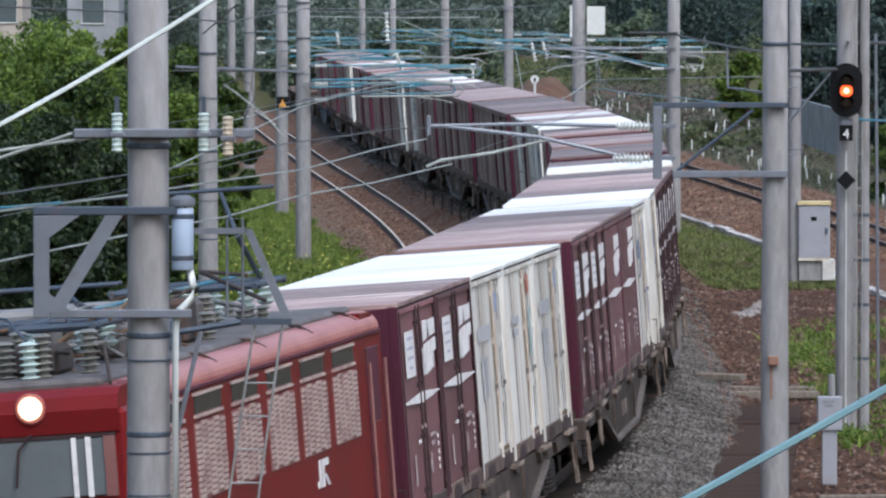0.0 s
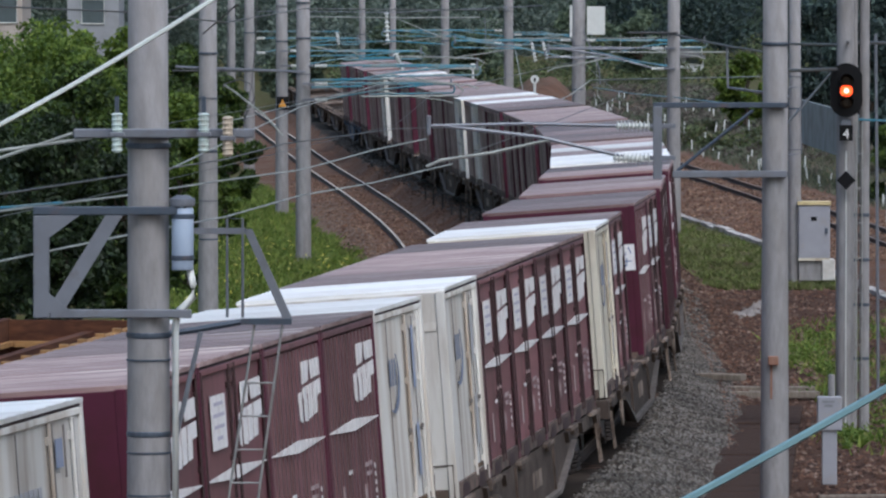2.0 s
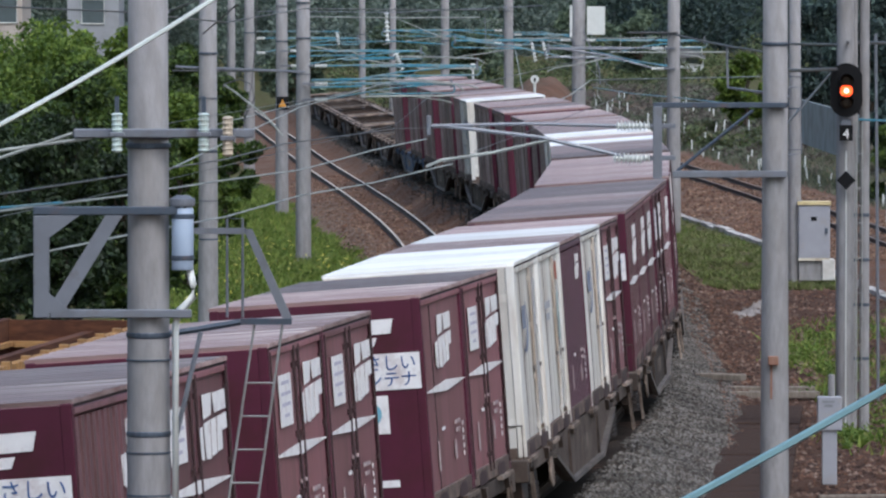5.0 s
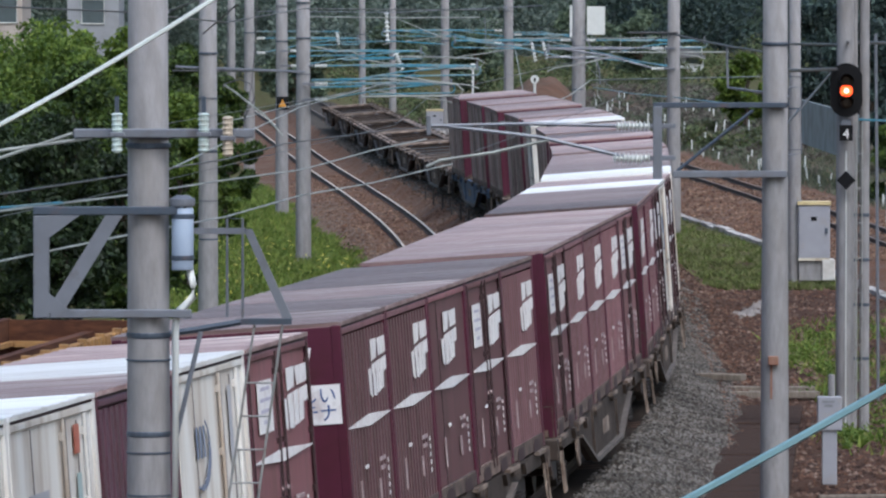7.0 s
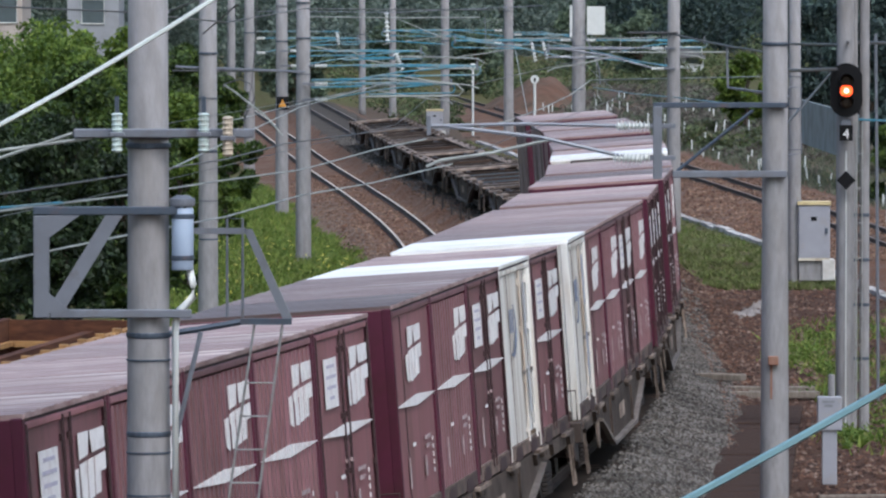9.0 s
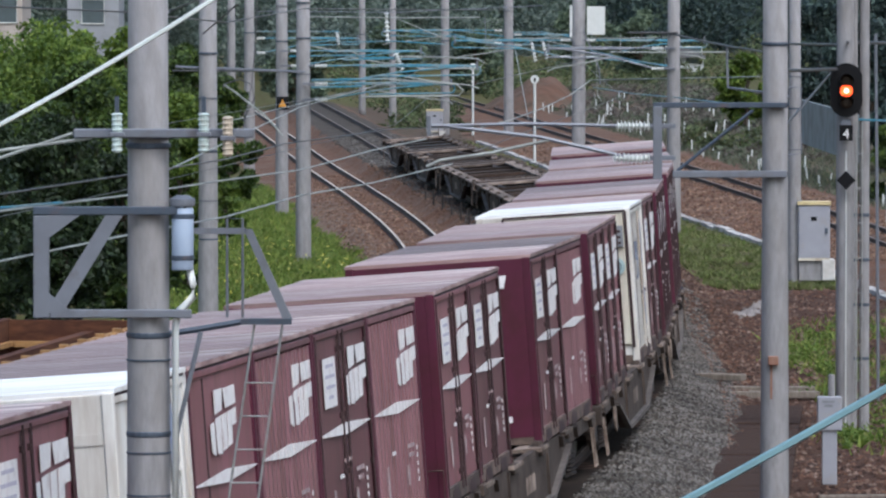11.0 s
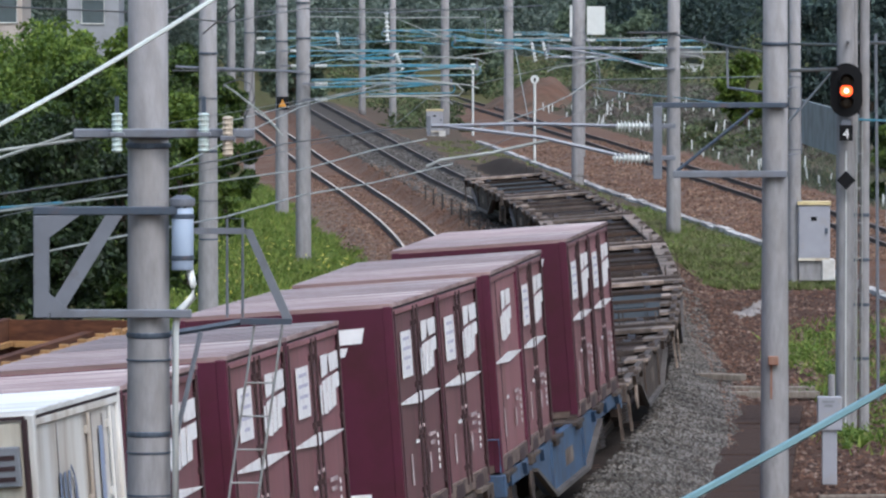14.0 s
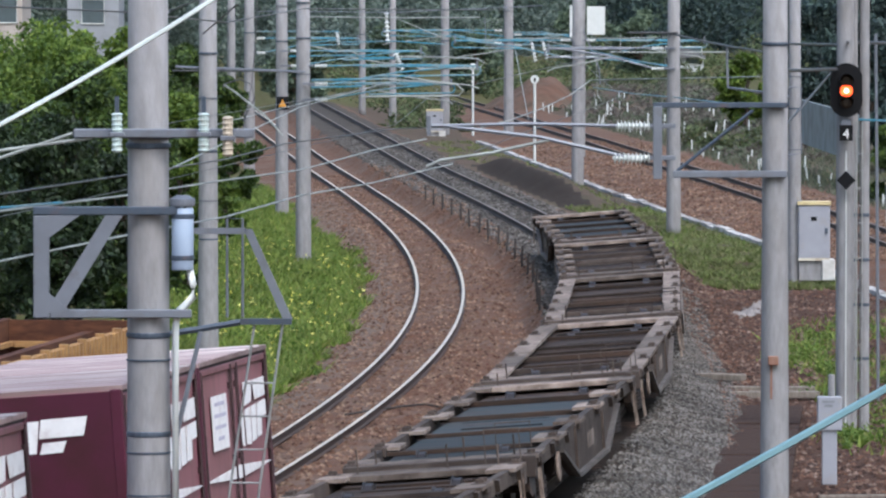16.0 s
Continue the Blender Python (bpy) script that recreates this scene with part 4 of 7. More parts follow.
    part("brake_wheel", lathe(bmesh.new(), [(0.2, 0), (0.21, 0.02), (0.2, 0.04), (0.05, 0.03)], Matrix.Translation((5.7, 1.2, z - 0.42)) @ Matrix.Rotation(-math.pi / 2, 4, "X"), 14), edge_mat, w)
    # bogies
    for bx in (-7.1, 7.1):
        bg_ = part("bogie", boxed(bx - 0.35, bx + 0.35, -1.0, 1.0, 0.32, 0.52, bevel=0.02), flat_dark, w)
        for sy in (-1, 1):
            bm = bmesh.new()
            y = sy * 0.98
            prism(bm, [(bx - 1.2, 0.36), (bx - 0.95, 0.28), (bx - 0.55, 0.3), (bx - 0.35, 0.16), (bx + 0.35, 0.16), (bx + 0.55, 0.3), (bx + 0.95, 0.28), (bx + 1.2, 0.36), (bx + 1.2, 0.56), (bx + 0.6, 0.62), (bx - 0.6, 0.62), (bx - 1.2, 0.56)], y - 0.06, y + 0.06, 1)
            part("side_frame", bm, flat_dark, bg_)
            for k in (-0.2, 0.0, 0.2):
                coil = []
                for q in range(5):
                    coil += [(0.085, 0.06 * q), (0.085, 0.06 * q + 0.035), (0.06, 0.06 * q + 0.045)]
                part("spring", lathe(bmesh.new(), coil, Matrix.Translation((bx + k, sy * 1.06, 0.2)), 8), wheel_steel, bg_)
        for dx in (-0.95, 0.95):
            bm = bmesh.new()
            rod(bm, (bx + dx, -0.98, 0.43), (bx + dx, 0.98, 0.43), 0.08)
            for sy in (-1, 1):
                mm = Matrix.Translation((bx + dx, sy * 0.56, 0.43)) @ Matrix.Rotation(math.pi / 2, 4, "X")
                lathe(bm, [(0.40, -0.065), (0.43, -0.06), (0.43, 0.04), (0.455, 0.045), (0.455, 0.065), (0.36, 0.06), (0.3, 0.02), (0.12, 0.05)], mm, 20)
            part("wheelset", bm, wheel_steel, bg_)
    return w


styles = {
    "door": container("door", "maroon steel container with side doors, white notice and stripe", maroon, roof_maroon),
    "ribbed": container("ribbed", "maroon container with ribbed steel walls and white stripe", maroon_pale, roof_maroon),
    "plain": container("plain", "plain maroon steel container with white block mark and stripe", maroon, roof_maroon),
    "purple": container("ribbed", "dull purple ribbed steel container with a white mark", purple_paint, roof_maroon, small=True),
    "doorlogo": container("door", "maroon container with white slanted mark on its dark end", maroon, roof_maroon, logo=True),
    "plainlogo": container("plain", "plain maroon container with slogan board on its end", maroon, roof_maroon, logo=True, sign=True),
    "ribbedsign": container("ribbed", "ribbed maroon container with slogan board on its dark end", maroon_pale, roof_maroon, logo=True, sign=True),
    "white": container("white", "dirty white insulated container with curved grey emblem", white_paint, roof_white),
    "white_blue": container("white_blue", "white insulated container with dark blue stripe and emblem", white_paint, roof_white),
    "white_print": container("white_print", "dirty white container with rows of grey print", white_paint, roof_white),
    "white_red": container("white_red", "white container with red panels and grey print", white_paint, roof_white),
    "cream": container("white", "stained cream insulated container with curved emblem", cream_paint, roof_white),
    "reefer": container("white_reefer", "stained white refrigerated container with small cooling unit", white_paint, roof_white),
}
# wagon loads from the locomotive backwards; a dash is an empty place
LOADS = [
    "door door white_print white_red white_print",
    "door door ribbed ribbed white_blue",
    "white door door door door",
    "cream door - ribbedsign door",
    "door door - plainlogo door",
    "white white_red purple white door",
    "ribbedsign ribbed plain door ribbed",
    "door ribbed ribbed ribbed door",
    "plain ribbed door white door",
    "white_blue plain ribbed door ribbed",
    "door door - doorlogo ribbed",
    "door door - reefer door",
    "door door - doorlogo door",
    "plain door - doorlogo door",
]
PITCH = 20.4
SLACK = [2.7, 2.6, 2.3, 1.6, 0.8, 0.4, 0, 0, 0, 0, 0, 0, 0, 0]
proto_wagon = wagon("flat_wagon", "rust-brown flat container wagon with worn steel deck", flat_rust, flat_edge, 17)
proto_empty = wagon("flat_wagon", "empty rust-brown flat wagon with blue-grey deck battens", flat_rust, flat_edge, 23, slat_mat=slat_blue)
proto_frame = wagon("flat_wagon", "empty brown flat wagon with pale flanges round a dark deck", flat_rust, flat_edge, 29, long_flange=True)
proto_blue = wagon("flat_wagon", "blue flat container wagon, grimy, partly loaded", flat_blue, flat_rust, 31)
used = set()
for i, load in enumerate(LOADS):
    mid = 5.75 + PITCH * (len(LOADS) - 1 - i) + SLACK[i]
    last = i == len(LOADS) - 1
    src = proto_blue if last else proto_wagon
    ob = src if (last or i == 0) else copy_thing(src, Matrix())
    movers.append((ob, mid, Matrix()))
    for k, st in enumerate(load.split()):
        if st == "-":
            continue
        ob = copy_thing(styles[st], Matrix()) if st in used else styles[st]
        used.add(st)
        spread = 0.0 if "-" not in load else (0.1 if k < 2 else -0.2)
        movers.append((ob, mid, pose((2 - k) * 3.74 + spread, 0, FLOOR)))
EMPTIES = (proto_wagon, proto_empty, proto_frame, proto_frame, proto_wagon, proto_empty)
seen = {proto_wagon}
for j, src in enumerate(EMPTIES):
    ob = copy_thing(src, Matrix()) if src in seen else src
    seen.add(src)
    if src is proto_wagon:
        ob["label"] = "empty rust-brown flat container wagon with bare steel deck"
    movers.append((ob, 5.75 - PITCH * (j + 1), Matrix()))


def locomotive():
    lo = thing("locomotive", "red electric locomotive with grey roof and pantographs", "locomotive")
    zb, zt = 1.0, 3.27
    part("body", boxed(-7.5, 7.4, -1.4, 1.4, zb, zt, bevel=0.05), loco_red, lo)
    for sy in (-1, 1):
        arc = [(sy * 1.39, zt - 0.03)] + [(sy * (1.19 + 0.205 * math.cos(a)), zt + 0.005 + 0.19 * math.sin(a)) for a in np.linspace(0.1, math.pi / 2, 7)] + [(sy * 0.95, zt + 0.195), (sy * 0.95, zt - 0.03)]
        # The highlight along the rounded edge is put into its pink colour.
        part("cornice", prism(bmesh.new(), arc, -7.45, 6.9, 0), loco_pink, lo, "rounded red roof edge with its pink sheen painted in")
        part("gutter", boxed(-7.4, 7.0, *sorted((sy * 1.4, sy * 1.425)), zt - 0.03, zt - 0.005), maroon_dark, lo)
    part("roof", boxed(-7.3, 7.0, -1.12, 1.12, zt - 0.05, zt + 0.26, bevel=0.04), loco_roof, lo)
    for sy in (-1, 1):
        y = sy * 1.4
        for i in range(6):
            x = 5.36 - i * 2.03
            lv = part("louvre", boxed(x - 0.78, x + 0.78, *sorted((y - sy * 0.01, y + sy * 0.008)), 2.2, 2.92, bevel=0.004), louvre_back, lo, "beige woven louvre grille")
            bm = bmesh.new()
            for q in range(5):
                for k in range(13):
                    xo, zo = x - 0.77 + q * 0.314, 2.22 + k * 0.054 + (0.027 if q % 2 else 0)
                    prism(bm, [(xo, zo), (xo + 0.27, zo), (xo + 0.27, zo + 0.034), (xo, zo + 0.034)], *sorted((y + sy * 0.006, y + sy * 0.024)), 1)
            part("slats", bm, louvre_mat, lv)["kind"] = "stuff"
            wdw = part("side_window", boxed(x - 0.7, x + 0.7, y - 0.012, y + 0.012, 3.0, 3.17, bevel=0.01), slit_glass, lo, "long low dark window")
            for z0 in (2.965, 3.172):
                part("window_frame", boxed(x - 0.76, x + 0.76, y - 0.022, y + 0.022, z0, z0 + 0.028), louvre_mat, wdw)
        for xa, xb in ((-7.15, -6.35), (6.25, 6.95)):
            cd = part("cab_door", boxed(xa, xb, y - 0.012, y + 0.012, 1.15, 3.1, bevel=0.008), maroon_dark, lo, "dark recessed cab door")
            part("door_panel", boxed(xa + 0.1, xb - 0.1, y - 0.02, y + 0.02, 1.2, 2.3, bevel=0.008), loco_red, cd)
            for xr in (xa - 0.14, xb + 0.14):
                part("door_rail", tube([(xr, y + sy * 0.06, 1.1), (xr, y + sy * 0.06, 2.95)], 0.022), louvre_back, lo)
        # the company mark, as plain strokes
        bm = bmesh.new()
        ya_, yb_ = sorted((y + sy * 0.001, y + sy * 0.012))
        for pts in (((-2.66, 1.85), (-2.9, 1.85), (-2.9, 1.92), (-2.66, 1.92)), ((-2.78, 1.85), (-2.9, 1.85), (-2.9, 2.13), (-2.78, 2.13)), ((-2.98, 1.85), (-3.08, 1.85), (-3.08, 2.13), (-2.98, 2.13)), ((-3.08, 2.06), (-3.36, 2.06), (-3.36, 2.13), (-3.08, 2.13)), ((-3.1, 1.97), (-3.2, 1.97), (-3.4, 1.85), (-3.28, 1.85))):
            prism(bm, pts, ya_, yb_, 1)
        part("company_mark", bm, mark_white, lo, "white block mark")["kind"] = "stuff"
        part("small_plate", boxed(1.2, 1.9, ya_, yb_, 1.9, 1.96), mark_dull, lo)
        part("underframe", boxed(-7.3, 7.3, *sorted((y, y - sy * 0.2)), 0.78, 1.0), flat_dark, lo)
    for sx in (-1, 1):
        x = sx * 7.4
        part("windscreen", boxed(*sorted((x - sx * 0.03, x + sx * 0.03)), -1.28, 1.28, 2.5, 3.03, bevel=0.015), cab_glass, lo, "windscreen glass with a grey reflection put into its colour")
        part("brow", prism(bmesh.new(), [(x - sx * 0.9, zt - 0.04), (x + sx * 0.03, zt - 0.2), (x + sx * 0.05, zt + 0.0), (x + sx * 0.0, zt + 0.12), (x - sx * 0.14, zt + 0.18), (x - sx * 0.9, zt + 0.2)], -1.34, 1.34, 1), loco_red, lo)
        part("windscreen_post", boxed(*sorted((x, x + sx * 0.05)), -0.05, 0.05, 2.45, 3.05), loco_red, lo)
        part("windscreen_seal", boxed(*sorted((x, x + sx * 0.04)), -1.3, 1.3, 3.03, 3.06), seam, lo)
        for y, wd in ((0.92, 0.022), (1.05, 0.025), (1.24, 0.05), (-1.2, 0.05)):
            part("pillar", boxed(*sorted((x, x + sx * 0.045)), y - wd, y + wd, 2.5, 3.03), louvre_back if wd > 0.04 else mark_white, lo)
        for y in (0.55, -0.75):
            part("wiper", tube([(x + sx * 0.06, y, 3.08), (x + sx * 0.07, y - 0.12, 2.95), (x + sx * 0.06, y - 0.16, 2.62)], 0.012), seam, lo)
        for y in (-0.56, 0.56):
            lamp = part("headlight", lathe(bmesh.new(), [(0.10, 0), (0.105, 0.06), (0.085, 0.08)], Matrix.Translation((x + sx * 0.01, y, 3.31)) @ Matrix.Rotation(sx * math.pi / 2, 4, "Y"), 16), headlamp if sx > 0 else glass_dark, lo, "glowing warm headlight" if sx > 0 else "")
            part("lamp_ring", lathe(bmesh.new(), [(0.135, 0), (0.14, 0.05), (0.125, 0.055), (0.11, 0.03)], Matrix.Translation((x + sx * 0.01, y, 3.31)) @ Matrix.Rotation(sx * math.pi / 2, 4, "Y"), 16), loco_pink, lamp)
        part("buffer_beam", boxed(*sorted((x - sx * 0.1, x + sx * 0.18)), -1.3, 1.3, 0.6, 1.02, bevel=0.02), flat_dark, lo)
        bm = bmesh.new()
        rod(bm, (x, 0, 0.7), (x + sx * 0.6, 0, 0.7), 0.1)
        part("coupler", bm, flat_dark, lo)
        # pantograph
        bm = bmesh.new()
        for yy in (-0.75, 0.0, 0.75):
            rod(bm, (sx * 4.4 - 0.9, yy, zt + 0.66), (sx * 4.4 + 0.9, yy, zt + 0.66), 0.035)
        for xx in (-0.8, 0.8):
            rod(bm, (sx * 4.4 + xx, -0.8, zt + 0.66), (sx * 4.4 + xx, 0.8, zt + 0.66), 0.04)
        p = part("pantograph", bm, dark_steel, lo, "folded dark pantograph on insulators")
        up = 0.95 if sx < 0 else 0.3
        for y in (-0.55, 0.55):
            part("lower_arm", rod(bmesh.new(), (sx * 4.4 - 0.65, y, zt + 0.7), (sx * 4.4 + 0.25, y * 0.9, zt + 0.7 + up * 0.5), 0.03), dark_steel, p)
            part("upper_arm", rod(bmesh.new(), (sx * 4.4 + 0.25, y * 0.9, zt + 0.7 + up * 0.5), (sx * 4.4 - 0.15, y * 0.5, zt + 0.7 + up), 0.025), dark_steel, p)
        for dx in (-0.15, 0.1):
            part("contact_strip", rod(bmesh.new(), (sx * 4.4 + dx, -0.85, zt + 0.7 + up), (sx * 4.4 + dx, 0.85, zt + 0.7 + up), 0.02), dark_steel, p)
        for y in (-0.6, 0.6):
            for dx in (-0.6, 0.6):
                bm = bmesh.new()
                lathe(bm, [(0.05, 0), (0.1, 0.04), (0.05, 0.07), (0.1, 0.11), (0.05, 0.14), (0.09, 0.18), (0.04, 0.22)], Matrix.Translation((sx * 4.4 + dx, y, zt + 0.41)), 10)
                part("insulator", bm, porcelain_teal, p)
        for bx in (3.5,):
            bmb = boxed(sx * bx - 1.4, sx * bx + 1.4, -1.15, 1.15, 0.4, 0.75, bevel=0.03)
            bo = part("bogie", bmb, flat_dark, lo)
            for dx in (-1.2, 1.2):
                bm = bmesh.new()
                for sy in (-1, 1):
                    lathe(bm, [(0.5, -0.06), (0.56, -0.05), (0.56, 0.06), (0.3, 0.03), (0.12, 0.06)], Matrix.Translation((sx * bx + dx, sy * 0.56, 0.56)) @ Matrix.Rotation(math.pi / 2, 4, "X"), 20)
                rod(bm, (sx * bx + dx, -0.7, 0.56), (sx * bx + dx, 0.7, 0.56), 0.09)
                part("wheelset", bm, wheel_steel, bo)
    # roof gear
    lot = np.random.default_rng(77)
    for x, y, l, w_, h, mt in ((-1.5, 0.1, 1.6, 0.9, 0.35, loco_roof), (1.2, -0.2, 1.3, 0.8, 0.45, loco_pale), (0.2, 0.55, 0.6, 0.4, 0.42, flat_dark), (2.6, 0.3, 0.8, 0.6, 0.3, loco_roof), (3.1, -0.35, 0.9, 0.7, 0.5, loco_pale),
                               (5.6, 0.3, 0.7, 0.5, 0.25, flat_dark), (6.2, -0.4, 0.6, 0.7, 0.2, loco_roof), (-3.0, -0.3, 0.8, 0.6, 0.3, flat_dark), (1.9, 0.75, 0.5, 0.3, 0.3, dark_steel)):
        part("roof_box", boxed(x - l / 2, x + l / 2, y - w_ / 2, y + w_ / 2, zt + 0.25, zt + 0.28 + h, bevel=0.05), mt, lo)
    for k in range(34):
        x, y = (lot.uniform(-6.6, 6.6) if k < 16 else lot.uniform(2.0, 6.7)), lot.uniform(-0.95, 0.95)
        h = lot.uniform(0.18, 0.5)
        n_ = int(h / 0.06)
        prof = []
        for q in range(n_):
            prof += [(0.05, q * 0.06), (0.1, q * 0.06 + 0.02), (0.05, q * 0.06 + 0.045)]
        part("bus_insulator", lathe(bmesh.new(), prof, Matrix.Translation((x, y, zt + 0.25)), 8), porcelain_grimy if lot.random() < 0.75 else porcelain_teal, lo)
    for k in range(44):
        x, y, z_ = (lot.uniform(-6.0, 5.6) if k < 14 else lot.uniform(1.5, 5.6)), lot.uniform(-0.9, 0.9), zt + lot.uniform(0.32, 0.85)
        part("roof_pipe", tube([(x, y, z_), (x + lot.uniform(0.3, 1.2), y + lot.uniform(-0.4, 0.4), z_ + lot.uniform(-0.05, 0.12)), (x + lot.uniform(1.2, 1.9), y + lot.uniform(-0.7, 0.7), z_ - lot.uniform(0, 0.3))], lot.uniform(0.012, 0.03)), (dark_steel, flat_dark, loco_pale, latch_yellow, flat_rust)[k % 5], lo)
    bm = bmesh.new()
    for x0, x1 in ((-5.6, -2.9), (-2.9, -0.2), (-0.2, 2.2), (2.2, 5.0)):
        rod(bm, (x0, 0.5, zt + 0.76), (x1, 0.5, zt + 0.76), 0.018)
    part("bus_bar", bm, wire_teal, lo)
    for x in (-6.2, -3.3, -0.4, 2.4):
        part("roof_hook", tube([(x, 1.0, zt + 0.24), (x, 1.2, zt + 0.225), (x - 0.1, 1.33, zt + 0.13)], 0.02), flat_dark, lo)
    return lo


headlamp = material("headlight_glass", (0.9, 0.8, 0.6), 0.3, emission=(1.0, 0.72, 0.40), strength=2.2)
loco = locomotive()
LOCO_MID = 292.9
movers.append((loco, LOCO_MID, Matrix()))


# ---------------------------------------------------------------- poles and overhead line
def pole(x, y, foot, top, r, label, bands=(), mat=None, group="concrete line poles"):
    """A tapered spun-concrete pole with steel bands."""
    p = thing("line_pole", label, "pole", pose(x, y, foot), group=group)
    h = top - foot
    part("shaft", lathe(bmesh.new(), [(r * 1.12, -0.5), (r * 1.12, 0), (r, h * 0.5), (r * 0.9, h)], None, 20), mat or concrete, p, smooth=True)
    for k, z in enumerate(bands):
        hb = 0.018 if k % 2 else 0.045
        part("band", lathe(bmesh.new(), [(r * 1.04, 0), (r * 1.07, hb * 0.2), (r * 1.07, hb * 0.8), (r * 1.04, hb)], Matrix.Translation((0, 0, z - foot)), 20), dark_steel, p)
    return p


def insulator(bm, a, b, r=0.07, sheds=7, core=0.45):
    a, b = Vector(a), Vector(b)
    d = b - a
    m = Matrix.Translation(a) @ d.to_track_quat("Z", "Y").to_matrix().to_4x4()
    L = d.length
    prof = [(r * 0.35, 0)]
    for i in range(sheds):
        z = L * (i + 0.3) / sheds
        prof += [(r * core, z), (r, z + L / sheds * 0.25), (r * core, z + L / sheds * 0.5)]
    prof.append((r * 0.35, L))
    return lathe(bm, prof, m, 10)


def cantilever(x0, y, z_hi, z_lo, x1, drop=0.0, colour=None, loop=False, label="hinged overhead line bracket with white insulators", frame=0.0):
    """A bracket that reaches from a pole at x0 to the wire at x1, both at the distance y."""
    s = 1 if x1 > x0 else -1
    colour = colour or grey_steel
    c = thing("line_bracket", label, "bracket", pose(x0, y, z_hi), group="overhead line brackets")
    L = abs(x1 - x0)
    dz = z_lo - z_hi
    for z in (0, dz):
        part("pole_clamp", boxed(*sorted((-s * 0.25, s * 0.1)), -0.03, 0.03, z - 0.03, z + 0.03, bevel=0.006), grey_steel, c)
    part("top_tube", tube([(s * (0.35 + 0.1), 0, 0), (s * L * 0.55, 0, 0.03), (s * L * 0.97, 0, 0.0)], 0.027), colour, c)
    part("brace_tube", tube([(s * 0.45, 0, dz + 0.02), (s * L * 0.5, 0, dz * 0.35), (s * L * 0.9, 0, 0.0)], 0.029), colour, c)
    for z in (0, dz):
        bm = bmesh.new()
        insulator(bm, (s * 0.08, 0, z), (s * 0.45, 0, z), 0.075)
        part("insulator", bm, porcelain, c)
    part("steady_arm", tube([(s * L * 0.45, 0, dz * 0.42), (s * L * 0.7, 0, dz * 0.6 - 0.1), (s * L * 0.92, 0, dz * 0.72 - 0.15), (s * L * 0.98, 0, dz * 0.8 - 0.2)], 0.025), wire_pale, c)
    part("clamp", boxed(s * L * 0.97 - 0.03, s * L * 0.97 + 0.03, -0.04, 0.04, -0.12, 0.14, bevel=0.008), grey_steel, c)
    if loop:
        pts = [(s * L * 0.3, 0, -0.02)] + [(s * (L * 0.97 + 0.1 * math.sin(a)), 0, -0.14 + 0.12 * math.cos(a)) for a in np.linspace(0, math.pi, 7)] + [(s * L * 0.4, 0, -0.3)]
        part("end_loop", tube(pts, 0.028), colour, c)
    return c


def wire(points, r, mat, label, name="overhead_wire"):
    ob = part(name, tube(points, r, 5), mat)
    return tagged(ob, label, "wire", group="overhead wires")


rust_bright = material("orange_rust", (0.18, 0.06, 0.025), 0.9, scale=9, second=(0.26, 0.17, 0.13), stretch=(1, 1, 0.4))
# near pole with its working platform frame
P1 = (-2.41, 60.0)
pole(P1[0], P1[1], -0.2, 9.5, 0.172, "thick grey concrete line pole with dark steel bands", (4.41, 4.22, 3.60, 3.46, 2.6, 3.11, 5.96, 6.04))
# second near pole
pole(4.39, 97.0, -0.35, 9.0, 0.172, "grey concrete line pole with rust streak", (5.5, 4.6, 6.3))
st = thing("rusty_stub", "rusty sawn-off steel stub on a concrete pole", "stub", pose(4.34, 96.8, 2.13))
part("plate", boxed(-0.05, 0.09, -0.06, 0.04, -0.05, 0.07, bevel=0.01), rust_bright, st)
part("streak", boxed(-0.018, 0.012, 0.018, 0.03, -0.5, -0.05), rust_bright, st, "rust streak running down")
for nm, x, y, f, top, r, bands in (
        ("a", 6.81, 216.7, -0.6, 8.2, 0.19, (6.5, 5.0)), ("b", -3.93, 206.5, -1.25, 8.0, 0.20, (5.0, 4.0, 6.0)), ("c", -5.41, 246.4, -1.4, 8.0, 0.2, (4.4, 5.6)),
        ("d", -8.02, 304.0, -1.7, 8.0, 0.21, (4.0, 5.5)), ("e", -4.8, 150.0, -1.0, 8.0, 0.19, (1.6, 2.4, 3.4, 4.5, 5.4)), ("f", 3.13, 350.0, -1.2, 8.0, 0.22, (3.0, 4.5)),
        ("g", 4.88, 266.0, -0.9, 8.0, 0.2, (2.4, 4.0)), ("h", 0.1, 356.0, -1.3, 8.0, 0.2, (3.0,)), ("i", 8.65, 180.5, -0.6, 8.0, 0.15, (1.0, 2.6, 3.6, 4.4)),
        ("j", -2.6, 380.0, -1.2, 7.0, 0.17, (3.0,)), ("k", -4.4, 400.0, -1.2, 7.0, 0.17, (2.8,)), ("l", -9.8, 340.0, -1.5, 8.0, 0.18, ())):
    pole(x, y, f, top, r, "grey concrete line pole beside the tracks", bands)

# frame on the near pole
fr = thing("pole_platform", "grey steel angle frame bolted to a concrete pole", "steel frame", pose(P1[0], P1[1] - 0.2, 5.0))
part("left_post", boxed(-0.93, -0.80, -0.03, 0.03, -0.42, 0.416, bevel=0.008), grey_steel, fr)
part("top_bar", boxed(-0.93, 0.32, -0.03, 0.03, 0.42, 0.49, bevel=0.008), dark_steel, fr)
part("bottom_bar", boxed(-0.796, 0.36, -0.03, 0.03, -0.42, -0.35, bevel=0.008), grey_steel, fr)
bm = bmesh.new()
